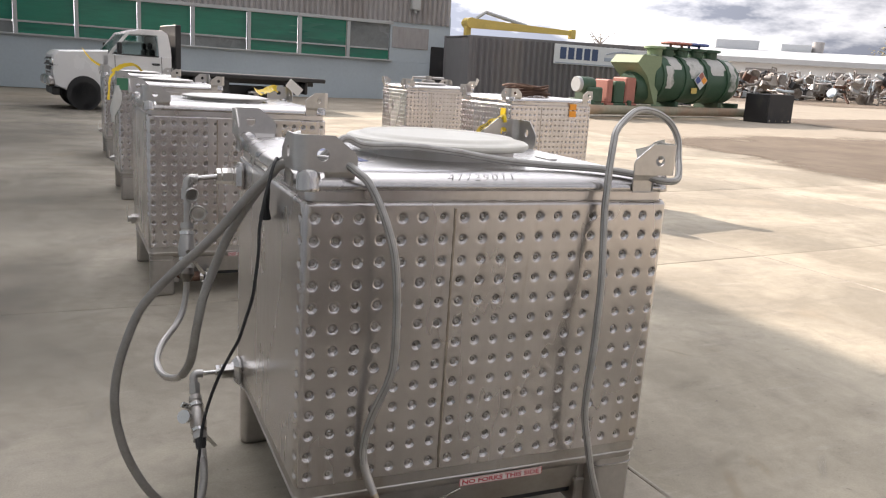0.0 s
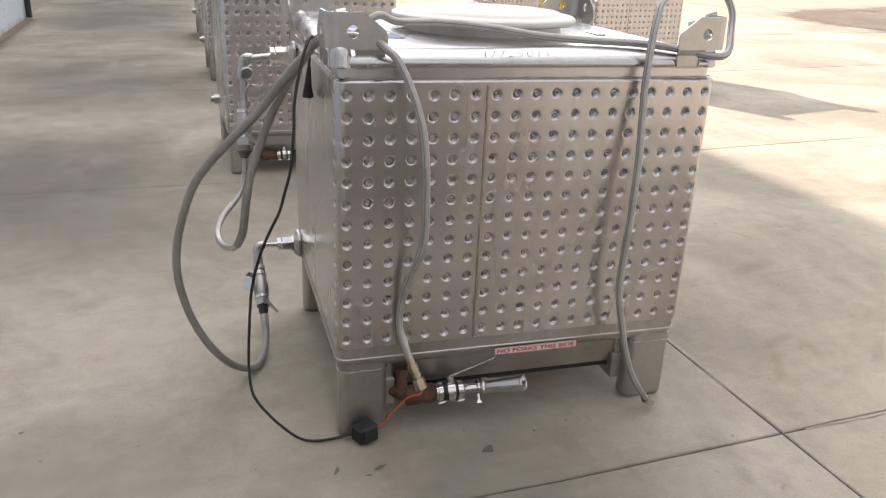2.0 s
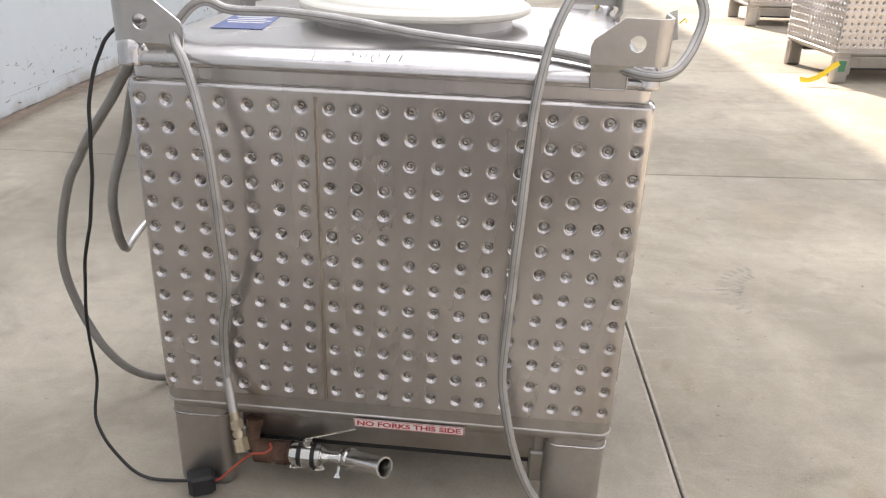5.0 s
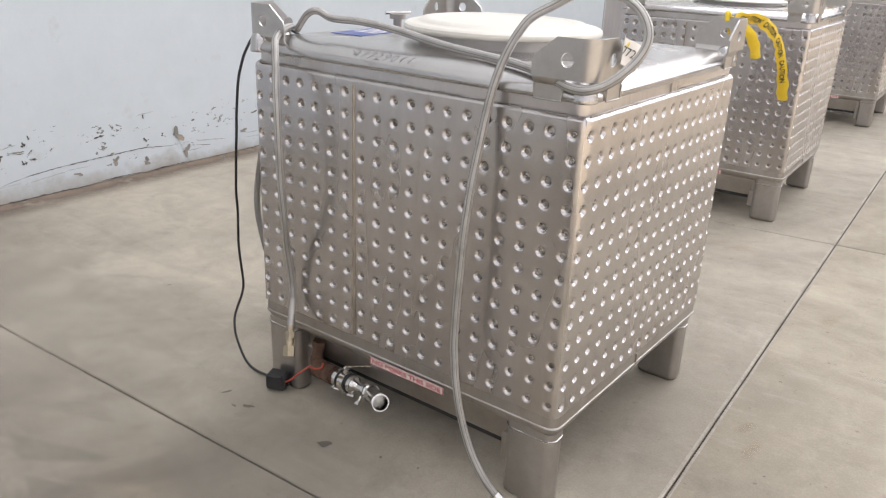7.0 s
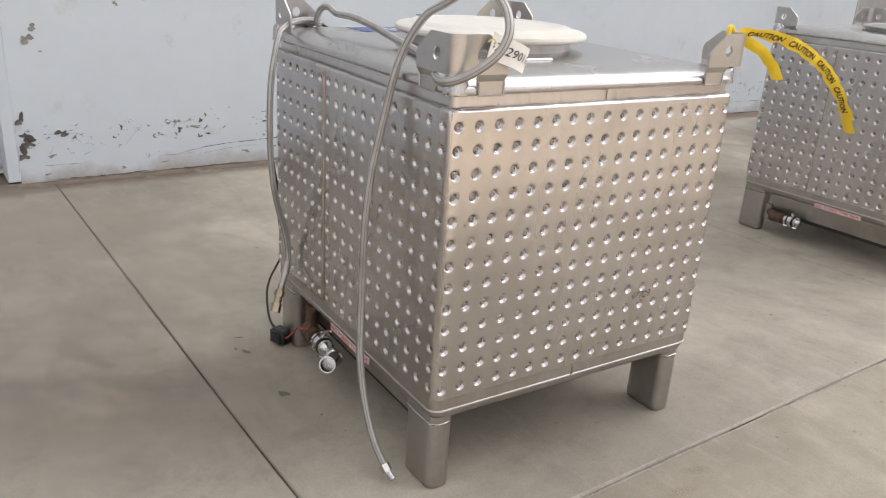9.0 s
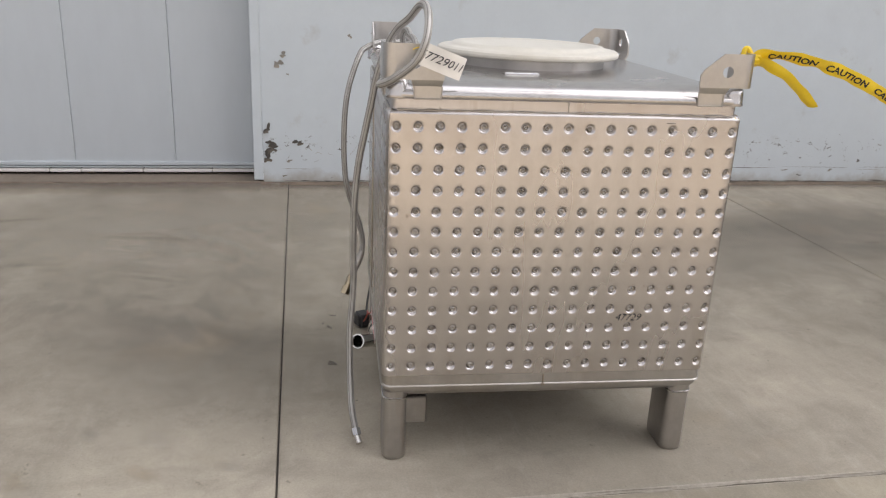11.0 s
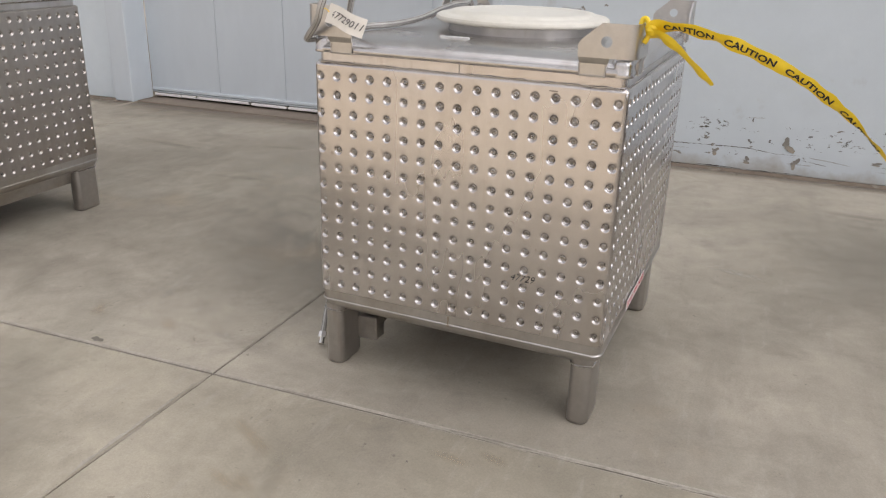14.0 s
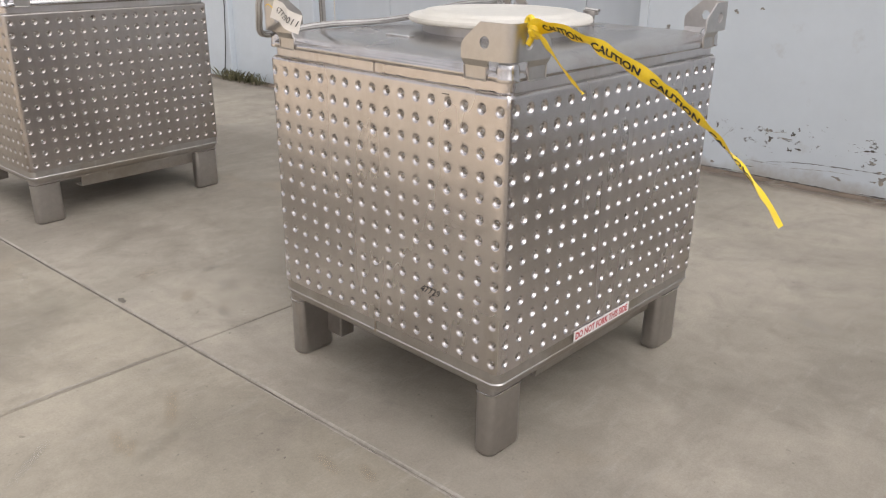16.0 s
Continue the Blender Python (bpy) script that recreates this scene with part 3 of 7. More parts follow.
def part(name, shape, mat, parent=None, label="", sharp=35.0, m=None):
    """Links a shape as one mesh object under a thing or a part."""
    ob = new(name, shape if isinstance(shape, bpy.types.Mesh) else shape.mesh(name, mat, sharp))
    ob.parent = parent
    if m:
        ob.matrix_local = m
    return tagged(ob, label) if label else ob


def thing(name, label, category, m=None, group="", kind=""):
    ob = new(name)
    ob.empty_display_size = 0.1
    if m:
        ob.matrix_world = m
    return tagged(ob, label, category, group, kind)


def solo(name, shape, mat, label, category, m=None, group="", kind="", sharp=35.0):
    ob = part(name, shape, mat, None, "", sharp)
    if m:
        ob.matrix_world = m
    return tagged(ob, label, category, group, kind)


def rounded(hx, hy, r, z, n=6, cx=0.0, cy=0.0):
    """A rectangle loop with round corners at height z."""
    r = min(r, hx, hy)
    out = []
    for sx, sy, a0 in ((1, 1, 0), (-1, 1, 90), (-1, -1, 180), (1, -1, 270)):
        for k in range(n + 1):
            a = radians(a0 + 90 * k / n)
            out.append((cx + sx * (hx - r) + r * math.cos(a), cy + sy * (hy - r) + r * math.sin(a), z))
    return out


def text_shape(body, size, shear=0.0, spacing=1.0, bold=0.0):
    """Flat letters in the xy plane, centred, from the built-in font."""
    cu = bpy.data.curves.new("letters", "FONT")
    cu.body, cu.size, cu.shear, cu.space_character = body, size, shear, spacing
    cu.align_x, cu.align_y = "CENTER", "CENTER"
    cu.resolution_u = 3
    cu.offset = bold * size
    ob = bpy.data.objects.new("letters", cu)
    scene.collection.objects.link(ob)
    me = bpy.data.meshes.new_from_object(ob.evaluated_get(bpy.context.evaluated_depsgraph_get()))
    sh = Shape()
    sh.add([tuple(v.co) for v in me.vertices], [tuple(p.vertices) for p in me.polygons])
    bpy.data.objects.remove(ob)
    bpy.data.curves.remove(cu)
    bpy.data.meshes.remove(me)
    return sh


def blot(r, seed, n=22, rough=0.45, stretch=1.0):
    """An irregular thin patch."""
    rnd = random.Random(seed)
    ph = [rnd.uniform(0, 6.28) for _ in range(4)]
    pts = []
    for k in range(n):
        a = 2 * math.pi * k / n
        w = 1 + rough * (0.5 * math.sin(2 * a + ph[0]) + 0.3 * math.sin(3 * a + ph[1]) + 0.25 * math.sin(5 * a + ph[2]) + 0.15 * rnd.uniform(-1, 1))
        pts.append((r * w * math.cos(a) * stretch, r * w * math.sin(a), 0.0))
    return Shape().add(pts, [tuple(range(n))])


# ---- yard frame: u runs from the building into the yard, v along its wall ----
YARD = radians(2.7)
YM = Matrix.Rotation(YARD, 4, "Z")
JOINT_U, JOINT_V = 0.831, -0.893
BREAK, RISE = 0.0, 0.023


def ground_z(x, y):
    u = math.cos(YARD) * x + math.sin(YARD) * y
    return RISE * max(0.0, min(u, 95.0) - BREAK)


def build_ground():
    sh = Shape()
    us = [-700, -3.6, BREAK, 13.0, 40.0, 95.0, 900.0]
    vs = [-900, -40, -10, 0, 20, 45, 100, 1200]
    pts = [(u, v, RISE * max(0.0, min(u, 95.0) - BREAK) - 0.02) for u in us for v in vs]
    n = len(vs)
    sh.add(pts, [(i * n + j, (i + 1) * n + j, (i + 1) * n + j + 1, i * n + j + 1) for i in range(len(us) - 1) for j in range(n - 1)])
    solo("ground", sh, GROUND, "dusty tan yard ground reaching the horizon", "ground", YM, kind="structure")


def build_slabs():
    floor = thing("floor", "worn tan concrete yard slabs with open joints", "floor", YM, kind="structure")
    gap = 0.0035
    cols = [(-3.3, JOINT_U), (JOINT_U, 4.55), (4.55, 8.3), (8.3, 12.05)]
    joints = [JOINT_V + 3.4 * k for k in range(-5, 8)]
    for (u0, u1) in cols:
        for v0, v1 in zip(joints, joints[1:]):
            rnd = random.Random(int(u0 * 31 + v0 * 17))
            a, b = u0 + gap, u1 - gap
            c, d = v0 + gap, v1 - gap
            lift = rnd.uniform(-0.0012, 0.0012) if u0 > -3 or abs(v0 + 0.88) > 4 else 0.0
            def top(u):
                return RISE * max(0.0, u - BREAK) + lift
            e = 0.011
            loops = []
            for inset, dz in ((0.0, -0.016), (0.0, -0.005), (0.005, -0.0012), (e, 0.0)):
                loops.append([(u, v, top(u) + dz) for u, v in ((a + inset, c + inset), (b - inset, c + inset), (b - inset, d - inset), (a + inset, d - inset))])
            shape = Shape()
            if u0 < BREAK < u1:
                # the first row of slabs is bent where the fall begins
                for lp in loops:
                    lp.insert(1, (BREAK, lp[0][1], lp[0][2]))
                    lp.insert(4, (BREAK, lp[3][1], lp[0][2]))
                shape.loft(loops, True, False)
                shape.f += [(18, 19, 22, 23), (19, 20, 21, 22)]
                ends = (8, 11, 14, 17)
            else:
                shape.loft(loops, True, True)
                ends = (5, 7, 9, 11)
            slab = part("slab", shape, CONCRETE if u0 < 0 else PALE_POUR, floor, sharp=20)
            slab.data.materials.append(EDGE)
            for k in ends:
                slab.data.polygons[k].material_index = 1
    sh = Shape()
    for (u0, u1) in cols:
        for a, b in ((u0, BREAK), (BREAK, u1)) if u0 < BREAK < u1 else ((u0, u1),):
            za, zb = RISE * max(0, a - BREAK), RISE * max(0, b - BREAK)
            sh.add([(a, joints[0], za - 0.011), (b, joints[0], zb - 0.011), (b, joints[-1], zb - 0.011), (a, joints[-1], za - 0.011)], [(0, 1, 2, 3)])
    part("joint_filler", sh, JOINT, floor)


WALL_U, WALL_H = -3.27, 8.4


def build_building():
    """The long painted building whose shade covers the slabs."""
    T = 0.3
    door0, door1, door_h = -4.775, -1.083, 4.2

    def slab(name, v0, v1, z0, z1, u1=WALL_U, u0=None, mat=None):
        u0 = u1 - T if u0 is None else u0
        sh = Shape().box(((u0 + u1) / 2, (v0 + v1) / 2, (z0 + z1) / 2), (u1 - u0, v1 - v0, z1 - z0), 0.006)
        return solo(name, sh, mat or WALL_PAINT, "pale blue painted wall, scuffed and chipped near the floor", "wall", YM, kind="structure")

    slab("wall_south", -30.0, -6.3, 0.0, WALL_H, WALL_U + 0.05, mat=PLAIN_PAINT)
    slab("wall_bay", -6.3, -5.0, 0.0, WALL_H, WALL_U - 0.02, mat=PLAIN_PAINT)
    slab("wall_centre", door1, 8.3, 0.0, WALL_H)
    slab("wall_north", 9.5, 13.2, 0.0, WALL_H)
    slab("wall_over_doorway", door0, door1, door_h, WALL_H)
    slab("wall_over_side_door", 8.3, 9.5, 2.1, WALL_H)
    # unseen taller wall, added so that the shade edge carries on past the corner
    slab("wall_setback", 13.2, 60.0, 0.0, 11.0, WALL_U - 3.0)
    slab("wall_end", 12.9, 13.2, 0.0, WALL_H, WALL_U - T, WALL_U - 3.3)
    # a crack running along the paint a hand above the floor, and grime along its foot
    rnd = random.Random(77)

    def ragged(v0, v1, z, thick, u, wander=0.012):
        n = max(6, int((v1 - v0) / 0.02))
        zc, lo, hi = z, [], []
        for k in range(n + 1):
            v = v0 + (v1 - v0) * k / n
            zc += rnd.uniform(-1, 1) * wander * 0.25
            w = thick * rnd.uniform(0.15, 1.0) * min(1.0, 4 * k / n, 4 * (n - k) / n)
            lo.append((u, v, zc - w))
            hi.append((u, v, zc + w * rnd.uniform(0.3, 1.0)))
        return Shape().add(lo + hi, [(k, k + 1, n + 2 + k, n + 1 + k) for k in range(n)])

    def along(points, thick):
        """A ragged dark line through (v, z) points of the paint."""
        fine = []
        for (v0, z0), (v1, z1) in zip(points, points[1:]):
            n = max(2, int(math.hypot(v1 - v0, z1 - z0) / 0.012))
            fine += [(v0 + (v1 - v0) * k / n, z0 + (z1 - z0) * k / n) for k in range(n)]
        fine.append(points[-1])
        n = len(fine) - 1
        lo, hi = [], []
        for k, (v, z) in enumerate(fine):
            w = thick * rnd.uniform(0.12, 1.0) * min(1.0, 0.25 + 4 * k / n, 0.25 + 4 * (n - k) / n)
            z += rnd.uniform(-0.0018, 0.0018)
            lo.append((WALL_U + 0.003, v, z - w))
            hi.append((WALL_U + 0.003, v + 0.3 * w, z + w * rnd.uniform(0.3, 1.0)))
        return Shape().add(lo + hi, [(k, k + 1, n + 2 + k, n + 1 + k) for k in range(n)])

    cracks = thing("paint_cracks", "dark ragged cracks and flaked patches in wall paint", "cracks", YM, kind="structure")
    v, zc = door1 + 0.12, 0.135
    while v < 7.9:
        length = rnd.uniform(0.25, 0.8)
        if v > 1.6 and rnd.random() < 0.85:
            part("crack", ragged(v, v + length, zc + rnd.uniform(-0.008, 0.008), rnd.uniform(0.0018, 0.0045), WALL_U + 0.003, 0.006), GRIME, cracks)
        if rnd.random() < 0.4:
            part("crack", ragged(v, v + length * 0.4, zc - rnd.uniform(0.02, 0.05), 0.0025, WALL_U + 0.003), FLAKED, cracks)
        part("grime_line", ragged(v, v + length + 0.08, 0.010, rnd.uniform(0.004, 0.011), WALL_U + 0.003, 0.006), GRIME, cracks)
        for _ in range(rnd.randint(1, 5)):
            fv, fz = v + rnd.uniform(0, length), rnd.choice((rnd.uniform(0.05, 0.13), rnd.uniform(0.14, 0.36)))
            part("flaked_patch", blot(rnd.uniform(0.003, 0.009), rnd.randint(0, 9999), stretch=rnd.uniform(1.2, 3.4), rough=1.0), rnd.choice((FLAKED, GRIME)), cracks, m=pose(WALL_U + 0.004, fv, fz, 90, rnd.uniform(-15, 15), 90))
        v += length + rnd.uniform(-0.05, 0.12)
    for thick, mat, line in ((0.0042, GRIME, [(-0.141, 0.102), (-0.05, 0.121), (0.03, 0.134), (0.11, 0.146), (0.22, 0.156), (0.41, 0.163), (0.55, 0.166), (0.65, 0.169), (0.77, 0.172), (0.90, 0.173), (1.09, 0.150), (1.26, 0.152)]),
                             (0.0022, FLAKED, [(0.05, 0.099), (0.19, 0.111), (0.34, 0.127), (0.49, 0.127)]), (0.0038, FLAKED, [(1.32, 0.146), (1.46, 0.135), (1.60, 0.117)]), (0.0035, GRIME, [(1.28, 0.122), (1.37, 0.108), (1.45, 0.096)]),
                             (0.0030, FLAKED, [(0.85, 0.393), (0.90, 0.402), (0.99, 0.406)]), (0.0030, FLAKED, [(-0.32, 0.354), (-0.36, 0.300), (-0.385, 0.262), (-0.433, 0.209)]), (0.0026, FLAKED, [(-0.40, 0.275), (-0.405, 0.240), (-0.385, 0.262)]),
                             (0.0026, GRIME, [(-0.80, 0.322), (-0.745, 0.326)]), (0.0024, FLAKED, [(-0.79, 0.308), (-0.68, 0.300)]), (0.0045, FLAKED, [(-0.91, 0.168), (-0.885, 0.205), (-0.872, 0.235)]), (0.0030, FLAKED, [(-0.77, 0.250), (-0.734, 0.270), (-0.70, 0.235)]),
                             (0.0030, FLAKED, [(-0.70, 0.222), (-0.668, 0.240), (-0.63, 0.222)]), (0.0026, FLAKED, [(-0.60, 0.25), (-0.582, 0.222), (-0.55, 0.215)]), (0.0034, FLAKED, [(-0.70, 0.160), (-0.674, 0.170), (-0.64, 0.185)]), (0.0024, FLAKED, [(-0.06, 0.330), (0.021, 0.342), (0.04, 0.341)]),
                             (0.0050, GRIME, [(0.03, 0.287), (0.085, 0.284)]), (0.0050, GRIME, [(0.105, 0.237), (0.152, 0.233)]), (0.0060, FLAKED, [(-0.22, 0.064), (-0.15, 0.067)]), (0.0075, FLAKED, [(-0.01, 0.298), (0.08, 0.296)]), (0.0065, GRIME, [(0.10, 0.244), (0.145, 0.240)])):
        part("crack", along(line, thick), mat, cracks)
    for fv, fz, r, st, mat in ((-1.043, 0.410, 0.030, 0.7, GRIME), (-1.025, 0.300, 0.022, 1.2, GRIME), (-1.010, 0.265, 0.028, 1.8, GRIME), (-1.045, 0.190, 0.026, 1.3, GRIME), (-0.815, 0.311, 0.020, 1.6, GRIME), (-0.088, 0.338, 0.014, 1.2, FLAKED), (-0.068, 0.282, 0.012, 1.4, GRIME),
                               (0.080, 0.331, 0.010, 1.0, GRIME), (0.075, 0.223, 0.009, 1.2, GRIME), (0.115, 0.372, 0.008, 1.0, GRIME), (-0.45, 0.322, 0.010, 1.0, GRIME), (0.903, 0.383, 0.010, 0.7, GRIME), (1.166, 0.220, 0.036, 1.0, FLAKED), (1.237, 0.093, 0.030, 0.8, FLAKED),
                               (0.669, 0.124, 0.018, 1.6, FLAKED), (0.903, 0.076, 0.018, 1.5, FLAKED), (0.900, 0.230, 0.007, 1.3, GRIME), (1.043, 0.238, 0.008, 1.0, GRIME), (0.079, 0.337, 0.009, 1.0, GRIME), (0.062, 0.229, 0.008, 0.8, GRIME)):
        part("flaked_patch", blot(r, int(900 * (fv + 2) + 100 * fz), stretch=st, rough=1.1), mat, cracks, m=pose(WALL_U + 0.004, fv, fz, 90, rnd.uniform(-20, 20), 90))
    for fv, fz, r, st in ((-0.953, 0.897, 0.026, 1.1), (-0.915, 0.964, 0.018, 1.2), (-0.427, 1.11, 0.013, 1.0), (-0.884, 0.823, 0.007, 1.0), (-0.255, 1.138, 0.010, 1.0), (2.41, 0.075, 0.034, 1.7), (1.77, 0.150, 0.010, 4.0)):
        part("paint_scuff", blot(r, int(1000 * fz), stretch=st, rough=0.8), FLAKED, cracks, m=pose(WALL_U + 0.004, fv, fz, 90, 0, 90))
    part("crack", Shape().box((WALL_U + 0.0055, door1 - 0.001, 2.12), (0.003, 0.005, 4.1), 0.0), GRIME, cracks)
    solo("trim", Shape().box((WALL_U - 0.10, door1 - 0.032, door_h / 2 + 0.01), (0.216, 0.072, door_h - 0.02), 0.004), PLAIN_PAINT, "pale painted corner board beside the large door", "trim", YM, kind="structure")
    pil = Shape().box((WALL_U - 0.08, (-5.0 + -4.775) / 2, WALL_H / 2), (0.30, 0.225, WALL_H), 0.010)
    solo("pilaster", pil, DOOR_PAINT, "pale painted pilaster beside the large door", "pilaster", YM, kind="structure")
    # the second box tops the added unseen wall and casts shade with it
    solo("roof", Shape().box((-9.0, 15.0, WALL_H + 0.1), (2 * (9.0 + WALL_U) + 0.1, 90.0, 0.2), 0.02).box((-12.0, 36.6, 9.7), (11.4, 46.8, 3.0), 0.02), FAR_ROOF, "flat grey building roof", "roof", YM, kind="structure")
    # large panelled door, set back in its opening
    door = thing("door_1", "wide pale grey panelled metal door, closed", "door", YM, kind="structure")
    edges = [door0, -3.961, -3.220, -2.481, -1.750, door1]
    for v0, v1 in zip(edges, edges[1:]):
        part("door_panel", Shape().box((WALL_U - 0.25, (v0 + v1) / 2, 0.10 + (door_h - 0.1) / 2), (0.05, v1 - v0 - 0.003, door_h - 0.1), 0.003), DOOR_PAINT, door)
    mid, wide = (door0 + door1) / 2, door1 - door0 - 0.02
    part("bottom_rail", Shape().box((WALL_U - 0.232, mid, 0.096), (0.05, wide, 0.026), 0.003), DOOR_PAINT, door)
    part("bottom_rail", Shape().box((WALL_U - 0.238, mid, 0.070), (0.05, wide, 0.014), 0.003), DOOR_PAINT, door)
    # the lowest strip is cracked into lengths with dark gaps
    rnd = random.Random(9)
    v = door0 + 0.02
    while v < door1 - 0.1:
        length = min(rnd.uniform(0.12, 0.55), door1 - 0.02 - v)
        part("weather_strip", Shape().box((WALL_U - 0.236, v + length / 2, 0.042 + rnd.uniform(-0.003, 0.003)), (0.045, length - rnd.choice((0.004, 0.006, 0.03, 0.05)), 0.027), 0.005), FRESH_LABEL, door, "cracked white weather strip")
        v += length
    part("threshold", Shape().box((WALL_U - 0.22, (door0 + door1) / 2, 0.002), (0.46, door1 - door0, 0.012), 0.002), DIRT, door)
    part("jamb", Shape().box((WALL_U - 0.215, door1 - 0.008, door_h / 2), (0.02, 0.016, door_h), 0.003), FRAME_PAINT, door)
    part("backing", Shape().box((WALL_U - 0.33, (door0 + door1) / 2, door_h / 2), (0.04, door1 - door0, door_h), 0), BLACK_RUBBER, door)
    side = thing("door_2", "plain grey metal personnel door, closed", "door", YM, kind="structure")
    part("door_leaf", Shape().box((WALL_U - 0.06, 8.9, 1.05), (0.05, 1.14, 2.06), 0.006), CORRUGATED, side)
    part("door_frame", Shape().box((WALL_U - 0.04, 8.315, 1.05), (0.1, 0.04, 2.1), 0.004).box((WALL_U - 0.04, 9.485, 1.05), (0.1, 0.04, 2.1), 0.004), FRAME_PAINT, side)
    part("hinge", Shape().tube([(WALL_U - 0.025, 9.45, 0.9), (WALL_U - 0.025, 9.45, 1.05)], 0.015, 8), BLACK_PAINT, side)
    solo("downpipe", Shape().tube([(WALL_U + 0.06, 13.12, 0.02), (WALL_U + 0.06, 13.12, 8.5)], 0.05, 10), BLACK_PAINT, "dark downpipe at the corner of the building", "pipe", YM, kind="structure")
    cable = Shape().tube([(WALL_U + 0.07, -6.32, 2.6), (WALL_U + 0.06, -6.31, 1.4), (WALL_U + 0.075, -6.34, 0.5), (WALL_U + 0.07, -6.42, 0.05)], 0.006, 6, 6)
    solo("cable", cable, BLACK_RUBBER, "thin dark cable running down the painted wall", "cable", YM)
    # dirt along the foot of the wall, thinning out over the slabs
    for v0, v1, u0, w in ((-1.1, 13.0, WALL_U, 0.30), (-4.75, -1.1, WALL_U - 0.20, 0.62), (-12.0, -4.8, WALL_U, 0.34)):
        strip = Shape().add([(-1, -1, 0), (1, -1, 0), (1, 1, 0), (-1, 1, 0)], [(0, 1, 2, 3)])
        solo("dirt_strip", strip, FILM_DIRT, "reddish brown dirt lying along the foot of the wall", "dirt", YM @ Matrix.Translation((u0 + w / 2, (v0 + v1) / 2, 0.003)) @ Matrix.Diagonal((w / 2, (v1 - v0) / 2, 1, 1)), kind="stuff")
    rnd = random.Random(21)
    sh = Shape()
    for _ in range(260):
        u, v = WALL_U + 0.06 + abs(rnd.gauss(0, 0.06)), -6.05 + rnd.gauss(0, 0.22)
        h, a, l = rnd.uniform(0.03, 0.13), rnd.uniform(0, 6.28), rnd.uniform(0.02, 0.09)
        dx, dy = math.cos(a), math.sin(a)
        w = 0.006
        sh.add([(u - dy * w, v + dx * w, 0), (u + dy * w, v - dx * w, 0), (u + dx * l * 0.5 + dy * w, v + dy * l * 0.5 - dx * w, h * 0.7), (u + dx * l, v + dy * l, h)], [(0, 1, 2, 3)])
    solo("weeds", sh, WEED, "dry green weeds growing at the foot of the wall", "weeds", YM, kind="stuff")


